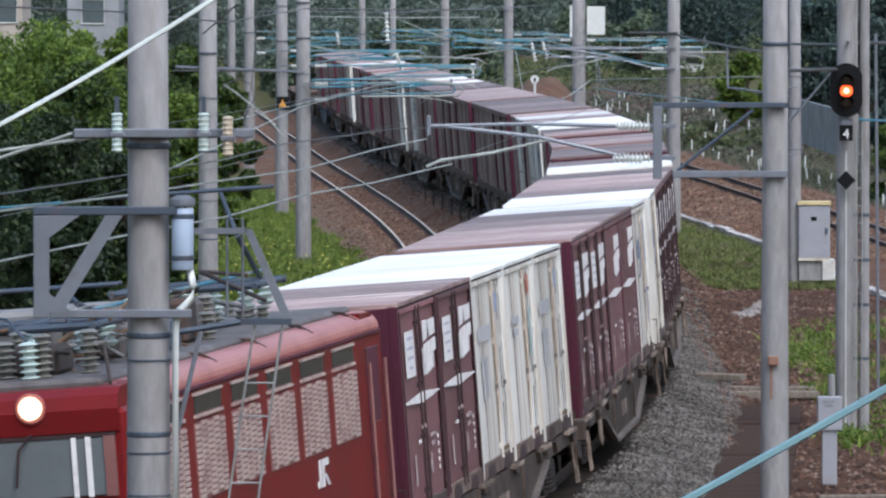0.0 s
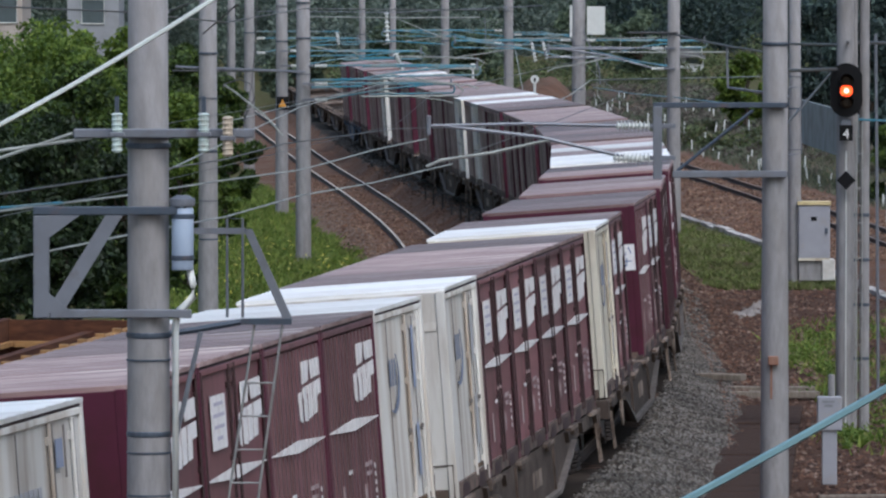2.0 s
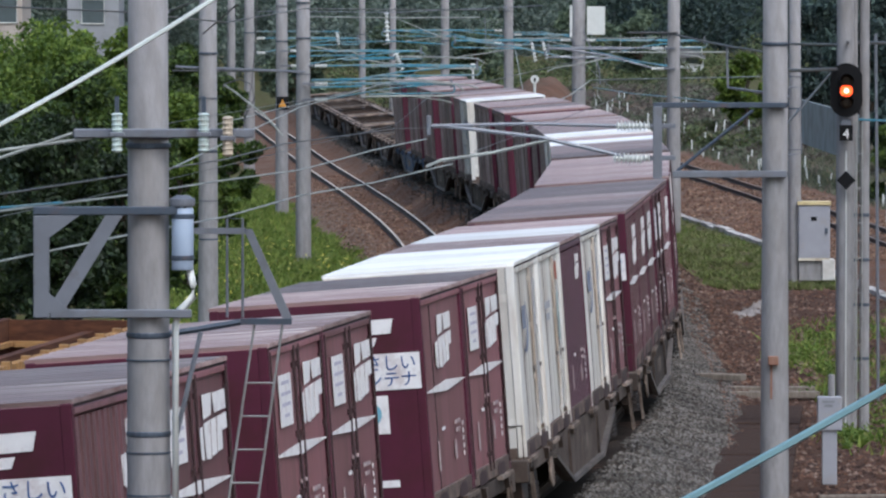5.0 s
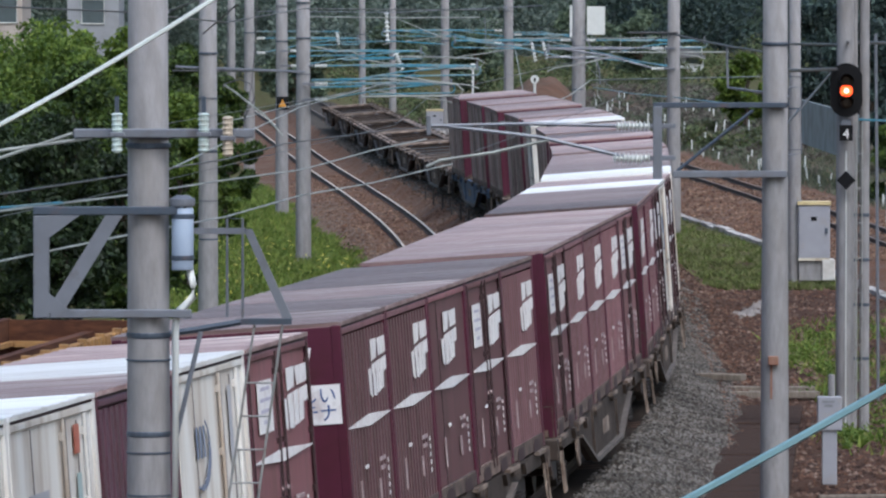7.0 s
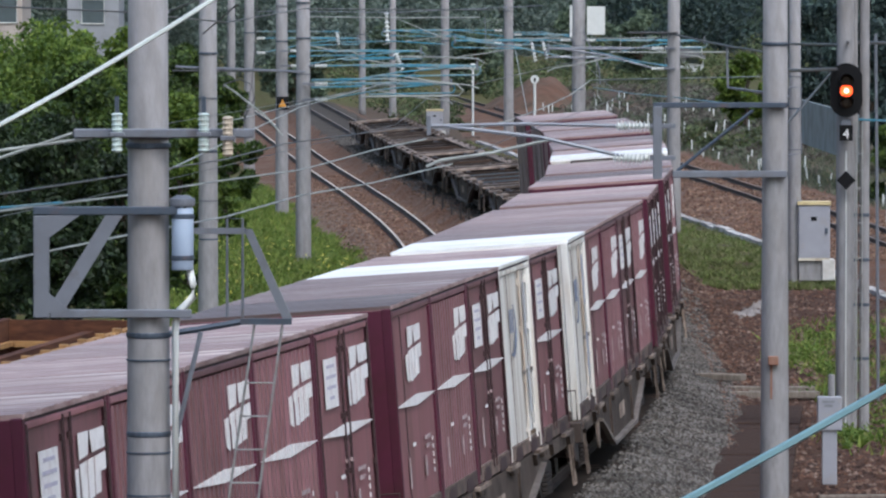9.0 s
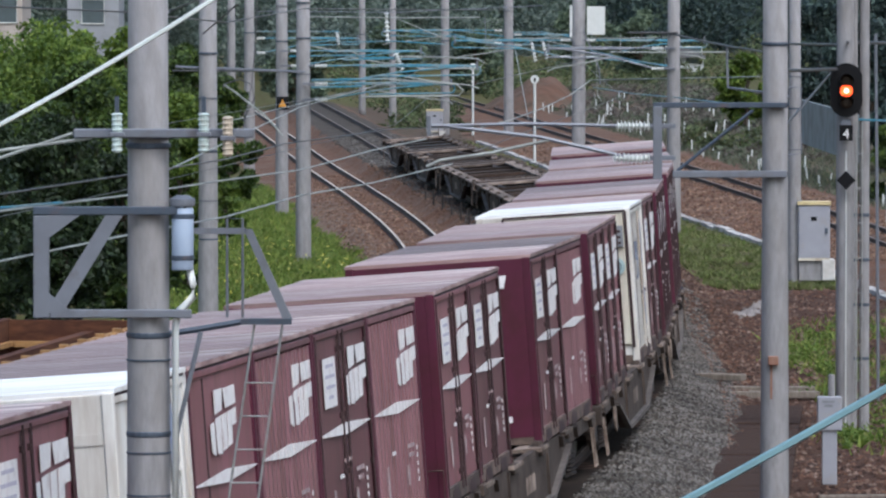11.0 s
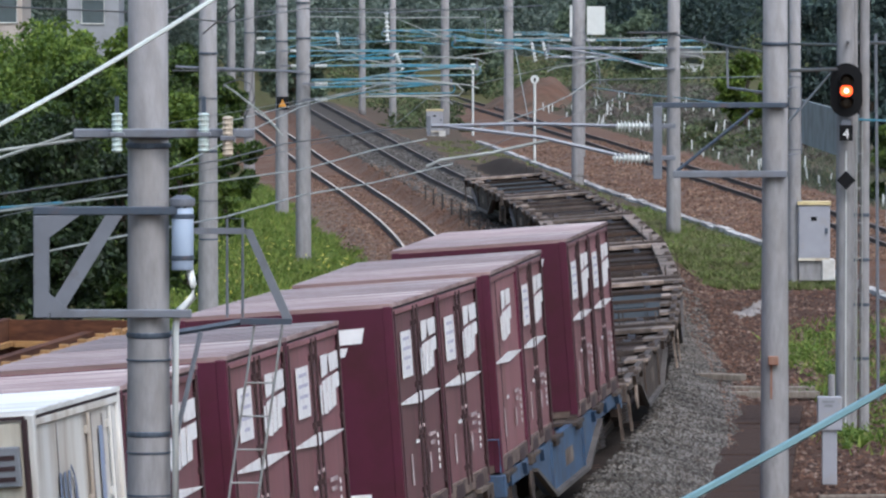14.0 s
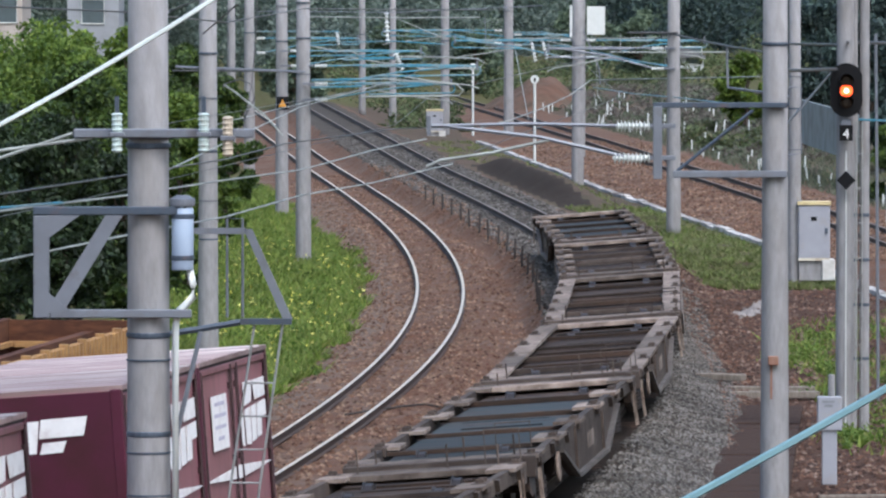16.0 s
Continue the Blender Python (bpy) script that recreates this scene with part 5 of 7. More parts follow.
prism(bm, [(-0.82, -0.36), (-0.68, -0.36), (-0.2, 0.42), (-0.34, 0.42)], -0.025, 0.02, 1)
part("diagonal", bm, grey_steel, fr)
part("gusset", prism(bmesh.new(), [(-0.82, -0.38), (-0.6, -0.38), (-0.82, -0.2)], -0.035, -0.028, 1), grey_steel, fr)
part("gusset", prism(bmesh.new(), [(-0.82, 0.42), (-0.55, 0.42), (-0.82, 0.22)], -0.035, -0.028, 1), grey_steel, fr)
pale_blue_paint = material("pale_blue_grey_paint", (0.34, 0.41, 0.52), 0.4, scale=3, second=(0.28, 0.34, 0.44))
# cylinder fuse on the pole's side
fz = thing("cutout_switch", "pale grey cylindrical switch with white pipe on a pole", "switch box", pose(P1[0] + 0.285, P1[1] - 0.15, 5.05))
part("barrel", lathe(bmesh.new(), [(0.085, -0.08), (0.09, -0.07), (0.09, 0.42), (0.075, 0.44)], None, 18), pale_blue_paint, fz, smooth=True)
part("cap", lathe(bmesh.new(), [(0.1, 0.44), (0.105, 0.46), (0.105, 0.5), (0.05, 0.53)], None, 18), grey_steel, fz)
for zz in (0.0, 0.34):
    part("clamp_band", lathe(bmesh.new(), [(0.092, 0), (0.097, 0.005), (0.097, 0.035), (0.092, 0.04)], Matrix.Translation((0, 0, zz)), 18), dark_steel, fz)
part("pipe", tube([(0.06, 0, -0.08), (0.085, 0, -0.2), (0.085, 0, -0.3), (0.02, 0, -0.37), (-0.04, 0, -0.42), (-0.06, 0, -0.55), (-0.06, 0, -2.4)], 0.03, 8), porcelain, fz, "white plastic pipe", smooth=True)

# cross-arm with pin insulators
ca = thing("cross_arm", "grey steel cross-arm with pin insulators", "cross-arm", pose(P1[0], P1[1] - 0.22, 6.09))
part("arm", boxed(-0.6, 0.87, -0.04, 0.05, -0.04, 0.035, bevel=0.01), grey_steel, ca)
part("brace", tube([(-0.6, 0, 0.0), (-1.25, 0, -0.22)], 0.014), wire_pale, ca)
part("strap", tube([(-0.45, 0, -0.04), (-1.25, 0, -0.15)], 0.015), wire_pale, ca)
for x, zz in ((-0.24, 0.0), (0.465, 0.0), (0.66, -0.03)):
    bm = bmesh.new()
    insulator(bm, (x, -0.11, -0.16 + zz), (x, -0.11, 0.17 + zz), 0.048, 8, 0.82)
    pin = part("pin_insulator", bm, porcelain_teal if x != 0.66 else brown_cap, ca, "pale glazed pin insulator")
    if x != 0.66:
        part("terminal", boxed(x - 0.018, x + 0.018, -0.13, -0.09, 0.165, 0.3), dark_steel, pin)
    part("pin_clamp", boxed(x - 0.06, x + 0.06, -0.16, -0.04, -0.03 + zz, 0.01 + zz, bevel=0.006), grey_steel, pin)

# guarded ladder beside the near pole
ladder_steel = material("pale_ladder_steel", (0.29, 0.30, 0.29), 0.55, 0.2, scale=4, second=(0.2, 0.2, 0.2), dirt=(0.12, 0.09, 0.07), dirt_scale=6, dirt_amount=0.4)
ld = thing("pole_ladder", "grey steel ladder with guard frame hung beside a pole", "ladder", pose(-1.60, 61.5, 0))
top_l, top_r, bot_l, bot_r = Vector((0.02, 0, 4.45)), Vector((0.255, 0, 4.45)), Vector((-0.42, 0, 1.5)), Vector((-0.16, 0, 1.5))
for a, b in ((top_l, bot_l), (top_r, bot_r)):
    part("rail", rod(bmesh.new(), a, b, 0.011), ladder_steel, ld)
for i in range(9):
    f_ = 0.17 + i * 0.095
    part("rung", rod(bmesh.new(), top_l.lerp(bot_l, f_), top_r.lerp(bot_r, f_), 0.008), ladder_steel, ld)
bm = bmesh.new()
prism(bm, [(-0.10, 4.44), (0.33, 4.44), (0.33, 4.49), (-0.10, 4.49)], -0.03, 0.03, 1)
part("platform_bar", bm, dark_steel, ld)
part("long_bar", tube([(-0.72, 0, 4.36), (-0.45, 0, 4.40), (-0.10, 0, 4.46)], 0.03), dark_steel, ld)
part("upright", tube([(-0.21, 0, 4.5), (-0.21, 0, 5.33), (-0.08, 0, 5.33), (-0.08, 0, 4.5)], 0.012), grey_steel, ld)
part("stay", boxed(-0.6, -0.05, -0.02, 0.02, 5.20, 5.25), grey_steel, ld)
part("long_stay", tube([(-0.38, -1.6, 4.46), (-0.58, -1.6, 3.6)], 0.022), grey_steel, ld)
bm = bmesh.new()
prism(bm, [(-0.07, 5.24), (0.0, 5.24), (0.34, 4.48), (0.26, 4.48)], -0.02, 0.02, 1)
part("diagonal", bm, grey_steel, ld)

# frame and bracket on the second near pole
f2 = thing("bracket_frame", "grey steel frame carrying a bracket away from its pole", "steel frame", pose(4.39, 96.8, 5.0))
part("top_bar", boxed(-1.62, 0.15, -0.04, 0.04, 0.48, 0.55, bevel=0.008), dark_steel, f2)
part("bottom_bar", boxed(-1.36, 0.15, -0.04, 0.04, -0.44, -0.35, bevel=0.008), grey_steel, f2)
part("hanger", boxed(-1.62, -1.50, -0.05, 0.05, -0.46, 0.5, bevel=0.008), grey_steel, f2)
part("diagonal", tube([(-1.3, 0, -0.35), (-0.3, 0, 0.45)], 0.025), dark_steel, f2)
cantilever(2.82, 96.8, 5.24, 4.82, -0.28, label="pale tubular bracket with white ribbed insulators over the track")
# brackets further down the line
for x0, y, zh, zl, x1, col in ((-3.7, 206.4, 4.25, 3.7, 1.1, wire_teal), (-3.7, 206.2, 3.75, 3.3, 0.35, wire_teal), (-5.2, 246, 4.1, 3.6, -0.6, wire_teal), (6.6, 216.5, 4.6, 4.0, 3.0, grey_steel),
                              (4.7, 266, 4.2, 3.6, 0.3, wire_teal), (5.1, 266, 4.2, 3.6, 9.6, wire_teal), (2.9, 350, 3.6, 3.0, -3.0, wire_teal), (-7.8, 304, 3.8, 3.2, -3.4, wire_teal), (3.3, 350, 3.4, 2.9, 6.2, wire_teal)):
    cantilever(x0, y, zh, zl, x1, colour=col, loop=True, label="weathered blue-green bracket with insulators over a track")

# contact and carrying wires along both tracks
def along(line, ds, z, s0, s1, span=46.0):
    """A wire that runs straight from support to support along a line."""
    pts = []
    for s in np.arange(s0, s1 + 1, span):
        x, y, h = line.at(s)
        pts.append((x + ds, y, base(y) + z))
    return pts


for ln, heights in ((main_line, (4.85, 5.75)), (left_line, (4.3, 5.1))):
    for zz, mt, lb in ((heights[0], wire_dark, "thin contact wire over the track"), (heights[1], wire_dark, "thin carrying wire over the track")):
        wire(along(ln, 0, zz, -232, 2 if ln is main_line else 138), 0.006, mt, lb)


def strain_insulator(a, b, r):
    bm = bmesh.new()
    insulator(bm, a, b, r, 7)
    return tagged(part("strain_insulator", bm, porcelain), "white ribbed porcelain insulator on the overhead line", "insulator", group="line insulators")


wire([(-3.94, 62.0, 5.35), (-2.95, 68.0, 5.30), (-2.25, 76.0, 5.19), (-1.60, 82.0, 5.11), (-1.22, 86.0, 5.11), (-0.86, 90.0, 5.11), (-0.22, 96.8, 5.07)], 0.010, wire_pale, "pale contact wire over the track")
wire([(-3.94, 62.0, 4.91), (-2.95, 68.0, 4.93), (-2.25, 76.0, 4.81), (-1.62, 83.0, 4.79), (-0.86, 90.0, 4.71), (0.12, 96.8, 4.74)], 0.010, wire_pale, "pale contact wire over the track")
wire([(-3.87, 61.0, 5.42), (-3.27, 63.0, 5.41)], 0.012, wire_teal, "blue-green weathered copper feeder")
wire([(-4.39, 70.0, 5.22), (-3.44, 80.0, 5.12), (-2.66, 90.0, 5.00), (-2.15, 100.0, 4.92), (-0.84, 130.0, 4.38), (0.63, 160.0, 3.67)], 0.010, wire_dark, "dark carrying wire above the track")
wire([(-5.59, 150.0, 3.72), (-4.88, 165.0, 3.66), (-3.87, 180.0, 3.66), (-2.76, 195.0, 3.67), (-1.49, 206.0, 3.78)], 0.012, wire_pale, "pale contact wire over the track")
wire([(-3.92, 120.0, 6.18), (-3.30, 118.0, 6.68)], 0.014, wire_dark, "dark carrying wire above the track")
wire([(-3.80, 150.0, 6.57), (-3.83, 150.0, 5.59), (-3.91, 150.0, 4.78), (-4.08, 149.8, 3.86)], 0.012, wire_dark, "dark carrying wire above the track")
wire([(-4.49, 149.8, 4.73), (-4.43, 149.8, 4.81), (-4.14, 149.8, 4.90), (-3.91, 149.8, 4.79), (-3.85, 149.8, 4.50), (-4.08, 149.8, 4.04)], 0.014, wire_dark, "dark carrying wire above the track")
wire([(-4.47, 149.6, 4.79), (-4.25, 149.6, 4.65), (-3.96, 149.6, 4.42), (-3.62, 149.6, 4.16), (-3.27, 149.6, 3.75)], 0.020, wire_pale, "pale bent pipe on a pole")
wire([(-5.47, 150.0, 5.15), (-2.82, 150.0, 5.04)], 0.028, grey_steel, "grey steel tube between poles")
wire([(-5.53, 150.0, 5.07), (-3.28, 150.0, 5.06)], 0.022, wire_dark, "grey steel tube between poles")
wire([(-3.69, 206.0, 3.85), (-1.49, 206.0, 3.89)], 0.035, wire_teal, "blue-green weathered copper feeder")
wire([(-3.69, 206.0, 3.65), (-2.28, 206.0, 3.68)], 0.030, wire_teal, "blue-green weathered copper feeder")
wire([(-1.49, 206.0, 3.87), (-0.22, 206.0, 3.79), (0.38, 206.0, 3.73), (0.57, 206.0, 3.57), (0.44, 206.0, 3.41), (-2.28, 206.0, 3.39)], 0.030, wire_pale, "pale tube end loop of a bracket")
wire([(-1.59, 246.0, 3.92), (-0.08, 246.0, 3.90), (1.15, 246.0, 3.84), (1.40, 246.0, 3.69), (1.21, 246.0, 3.52), (-0.83, 246.0, 3.50)], 0.030, wire_pale, "pale tube end loop of a bracket")
wire([(-2.82, 246.0, 3.86), (-1.59, 246.0, 3.88)], 0.036, wire_teal, "blue-green weathered copper feeder")
wire([(-5.15, 246.0, 3.92), (-2.92, 246.0, 3.96)], 0.030, wire_teal, "blue-green weathered copper feeder")
wire([(-4.42, 304.0, 3.63), (-1.97, 304.0, 3.68), (0.14, 304.0, 3.54)], 0.030, wire_teal, "blue-green weathered copper feeder")
wire([(-7.74, 304.0, 4.08), (-4.30, 304.0, 4.08)], 0.030, wire_teal, "blue-green weathered copper feeder")
wire([(-7.74, 304.0, 4.92), (-1.96, 304.0, 4.87), (4.12, 304.0, 5.15)], 0.020, grey_steel, "grey steel tube between poles")
wire([(-4.62, 246.0, 5.25), (-1.21, 246.0, 5.21), (1.25, 246.0, 5.23)], 0.022, wire_pale, "pale contact wire over the track")
wire([(-1.94, 300.0, 4.68), (0.14, 300.0, 3.80)], 0.020, wire_pale, "pale contact wire over the track")
wire([(0.30, 350.0, 3.65), (3.12, 350.0, 3.28), (4.20, 350.0, 3.44)], 0.030, wire_teal, "blue-green weathered copper feeder")
wire([(0.30, 350.0, 3.44), (2.59, 350.0, 2.95), (6.09, 350.0, 2.84)], 0.030, wire_teal, "blue-green weathered copper feeder")
wire([(3.12, 350.0, 3.49), (4.74, 350.0, 3.52), (6.09, 350.0, 3.28)], 0.030, wire_teal, "blue-green weathered copper feeder")
wire([(2.96, 300.0, 3.85), (7.30, 300.0, 3.85), (9.14, 300.0, 3.89)], 0.022, wire_pale, "pale contact wire over the track")
wire([(1.99, 350.0, 4.24), (2.05, 350.0, 2.90), (3.39, 350.0, 2.76)], 0.030, grey_steel, "grey steel tube between poles")
wire([(3.26, 350.0, 3.98), (2.32, 350.0, 2.76)], 0.020, wire_pale, "pale contact wire over the track")
wire([(3.40, 345.0, 2.70), (3.84, 330.0, -0.18)], 0.020, wire_pale, "thin pale pole stay")
wire([(1.02, 200.0, 2.67), (1.96, 210.0, 2.65), (2.98, 220.0, 2.75), (4.04, 232.0, 2.92), (4.82, 240.0, 3.23)], 0.018, wire_pale, "pale contact wire over the track")
wire([(5.26, 262.0, 2.83), (7.32, 240.0, 3.29), (9.93, 230.0, 3.52)], 0.020, wire_pale, "pale contact wire over the track")
wire([(6.06, 266.0, 3.78), (8.11, 266.0, 3.76), (10.36, 266.0, 3.78)], 0.030, wire_pale, "pale contact wire over the track")
wire([(5.34, 266.0, 3.83), (6.02, 240.0, 3.92), (6.78, 217.0, 4.02)], 0.022, wire_teal, "blue-green weathered copper feeder")
wire([(5.36, 262.0, 2.57), (6.21, 240.0, 2.79), (6.78, 217.0, 3.15), (7.29, 180.0, 3.72), (4.21, 97.5, 5.49)], 0.020, wire_teal, "blue-green weathered copper feeder")
wire([(4.9, 266.0, 3.62), (6.47, 266.0, 3.46), (8.52, 266.0, 3.25)], 0.030, wire_teal, "blue-green weathered copper feeder")
wire([(6.82, 216.7, 5.0), (7.73, 200.0, 4.89), (8.65, 180.6, 4.89)], 0.030, wire_dark, "grey steel tube between poles")
wire([(7.73, 200.0, 4.89), (7.76, 200.0, 3.76), (8.65, 180.6, 3.9)], 0.035, grey_steel, "grey steel tube between poles")
wire([(5.53, 217.0, 4.49), (6.68, 216.6, 5.06), (6.85, 216.6, 5.09)], 0.020, wire_dark, "grey steel tube between poles")
wire([(5.43, 216.5, 5.06), (6.93, 216.5, 5.06)], 0.030, wire_dark, "grey steel tube between poles")
wire([(6.43, 266.0, 4.44), (6.43, 266.0, 3.78)], 0.020, wire_pale, "pale contact wire over the track")
wire([(8.48, 180.4, 5.21), (7.55, 137.0, 5.77)], 0.030, wire_dark, "grey steel tube between poles")
wire([(4.50, 97.3, 5.96), (6.54, 122.0, 5.57)], 0.028, wire_dark, "grey steel tube between poles")
wire([(4.46, 97.3, 5.14), (6.44, 122.0, 5.50)], 0.018, wire_dark, "dark carrying wire above the track")
wire([(8.6, 180.4, 4.15), (8.47, 180.0, 4.15), (8.78, 180.0, 4.15), (8.79, 180.0, 2.53), (8.47, 180.0, 2.49)], 0.020, grey_steel, "grey steel tube between poles")
wire([(7.66, 130.0, 6.06), (7.69, 130.0, 3.46), (7.72, 130.0, -0.45)], 0.030, grey_steel, "grey steel tube between poles")
wire([(6.72, 122.0, 6.01), (7.84, 130.0, 5.90), (8.16, 130.0, 5.96)], 0.030, wire_dark, "grey steel tube between poles")
wire([(6.91, 122.0, 4.73), (7.36, 122.0, 4.71), (7.85, 122.0, 4.71)], 0.020, wire_teal, "blue-green weathered copper feeder")
wire([(-3.62, 97.0, 4.66), (-2.93, 150.0, 4.32), (-1.65, 206.0, 3.76)], 0.012, wire_pale, "pale contact wire over the track")
wire([(-5.43, 90.0, 6.87), (-4.12, 95.0, 6.76), (-3.25, 110.0, 6.47), (-2.63, 140.0, 6.42), (1.79, 200.0, 5.87)], 0.012, wire_dark, "dark carrying wire above the track")
wire([(-2.45, 60.2, 6.9), (-2.61, 70.0, 6.99), (-2.13, 66.0, 7.16)], 0.011, wire_dark, "dark carrying wire above the track")
wire([(4.87, 266.0, 5.05), (5.65, 266.0, 3.21), (5.69, 266.0, 2.60)], 0.030, grey_steel, "grey steel tube between poles")
wire([(4.9, 266.0, 3.75), (5.46, 262.0, 3.68), (5.53, 262.0, 2.27), (5.67, 262.0, 2.07)], 0.020, wire_pale, "pale contact wire over the track")
strain_insulator((2.28, 96.8, 5.24), (2.62, 96.8, 5.24), 0.080)
strain_insulator((2.24, 96.8, 4.82), (2.63, 96.8, 4.80), 0.080)
strain_insulator((3.60, 300.0, 3.80), (3.79, 300.0, 2.88), 0.100)
strain_insulator((4.06, 300.0, 3.80), (4.25, 300.0, 2.99), 0.100)
strain_insulator((-2.62, 340.0, 4.60), (-2.56, 340.0, 3.16), 0.140)
strain_insulator((-1.59, 246.0, 4.02), (-1.36, 246.0, 3.45), 0.120)
strain_insulator((-4.40, 304.0, 4.06), (-4.30, 304.0, 3.52), 0.100)
# the two thick cables nearest to the lookout
wire([(-14.6, 50, -0.6)] + sag((-3.4, 50, 6.2), (-1.2, 50, 7.49), 0.05), 0.017, cable_white, "thick white sheathed cable", "near_cable")
wire([(-10.2, 25, -0.6)] + sag((0.6, 25, 5.60), (1.8, 25, 6.27), 0.01), 0.0145, cable_blue, "thick pale blue sheathed cable", "near_cable")

# ---------------------------------------------------------------- signal and cabinets
sg = thing("colour_light_signal", "black signal head glowing orange on a concrete post", "signal", pose(6.70, 122, 0))
part("post", lathe(bmesh.new(), [(0.15, -0.4), (0.15, -0.35), (0.148, 1.5), (0.145, 4.0), (0.14, 7.9), (0.14, 8.0)], Matrix.Translation((0, 0.3, 0)), 16), concrete, sg, smooth=True)
bm = bmesh.new()
outline = [(0.27 * math.cos(a), 5.22 + (0.18 if math.sin(a) > 0 else -0.18) + 0.27 * math.sin(a)) for a in np.linspace(0, 2 * math.pi, 24, endpoint=False)]
prism(bm, outline, -0.06, 0.02, 1)
black_paint = material("matt_black_paint", (0.009, 0.009, 0.010), 0.7, scale=4, spec=0.12)
bk = part("backboard", bm, black_paint, sg, "black oval backboard")
lamp_on = material("lit_orange_lens", (0.9, 0.4, 0.1), 0.3, emission=(1.0, 0.075, 0.012), strength=2.4)
lens_off = material("dark_lens", (0.03, 0.02, 0.015), 0.2)
hot = material("lamp_core", (0.9, 0.7, 0.4), 0.3, emission=(1.0, 0.8, 0.6), strength=1.7)
part("bulb", lathe(bmesh.new(), [(0.042, 0), (0.042, 0.02), (0.018, 0.03)], Matrix.Translation((0, -0.09, 5.21)) @ Matrix.Rotation(math.pi / 2, 4, "X"), 14), hot, sg, "hot centre of the lit lens")
for zz, mt, lb in ((5.38, lens_off, ""), (5.21, lamp_on, "lit orange lens"), (5.02, lens_off, "")):
    part("lens", lathe(bmesh.new(), [(0.105, 0), (0.105, 0.02), (0.06, 0.035)], Matrix.Translation((0, -0.06, zz)) @ Matrix.Rotation(math.pi / 2, 4, "X"), 18), mt, sg, lb)
    bm = bmesh.new()
    for k in range(9):
        a0, a1 = math.radians(k * 20), math.radians(k * 20 + 20)
        prism(bm, [(0.125 * math.cos(a0), zz + 0.125 * math.sin(a0)), (0.125 * math.cos(a1), zz + 0.125 * math.sin(a1)), (0.115 * math.cos(a1), zz + 0.115 * math.sin(a1)), (0.115 * math.cos(a0), zz + 0.115 * math.sin(a0))], -0.28, -0.06, 1)
    part("hood", bm, black_paint, sg)
part("bracket", boxed(-0.08, 0.08, 0.0, 0.3, 4.6, 4.72), grey_steel, sg)
for xx in (0.17, 0.27):
    part("ladder_rail", rod(bmesh.new(), (xx, 0.02, -0.3), (xx, 0.02, 4.7), 0.012, sides=6), ladder_steel, sg)
for k in range(16):
    part("rung", rod(bmesh.new(), (0.17, 0.02, 0.1 + 0.29 * k), (0.27, 0.02, 0.1 + 0.29 * k), 0.01, sides=6), ladder_steel, sg)
nb = part("number_plate", boxed(-0.11, 0.11, -0.03, -0.01, 4.38, 4.64), black_paint, sg, "black plate with a white figure")
cu = bpy.data.curves.new("figure", "FONT")
cu.body, cu.size, cu.extrude, cu.align_x = "4", 0.22, 0.002, "CENTER"
cu.materials.append(mark_white)
fg = new("figure", cu)
fg.parent = nb
fg.matrix_basis = Matrix(((1, 0, 0, 0), (0, 0, -1, -0.034), (0, 1, 0, 4.42), (0, 0, 0, 1)))
bm = bmesh.new()
prism(bm, [(-0.16, 3.72), (0.0, 3.56), (0.16, 3.72), (0.0, 3.88)], -0.03, -0.01, 1)
part("diamond_plate", bm, black_paint, sg, "black diamond plate")
for x, rr in ((0.13, 0.095), (0.335, 0.085)):
    sp_ = part("side_post", lathe(bmesh.new(), [(rr * 1.05, -0.6), (rr * 1.05, -0.55), (rr, 4.0), (rr * 0.95, 8.1), (rr * 0.95, 8.2)], Matrix.Translation((x, 0.5, 0)), 14), concrete, sg, smooth=True)
    for zz in (0.7, 1.6, 2.35, 3.1):
        part("band", lathe(bmesh.new(), [(rr * 1.04, 0), (rr * 1.09, 0.01), (rr * 1.09, 0.045), (rr * 1.04, 0.055)], Matrix.Translation((x, 0.5, zz)), 14), dark_steel, sp_)
part("conduit", rod(bmesh.new(), (0.01, 0.14, -0.4), (0.01, 0.14, 4.2), 0.011), porcelain, sg, "thin white conduit")

pale_concrete = material("pale_concrete", (0.62, 0.61, 0.58), 0.8, scale=2, dirt=(0.35, 0.31, 0.27), dirt_scale=2, dirt_amount=0.4)


trough_mat = material("weathered_trough_lid", (0.46, 0.45, 0.43), 0.8, scale=1.4, amount=0.7, second=(0.30, 0.28, 0.26), dirt=(0.12, 0.09, 0.07), dirt_scale=0.9, dirt_amount=0.5, per_object=0.4)


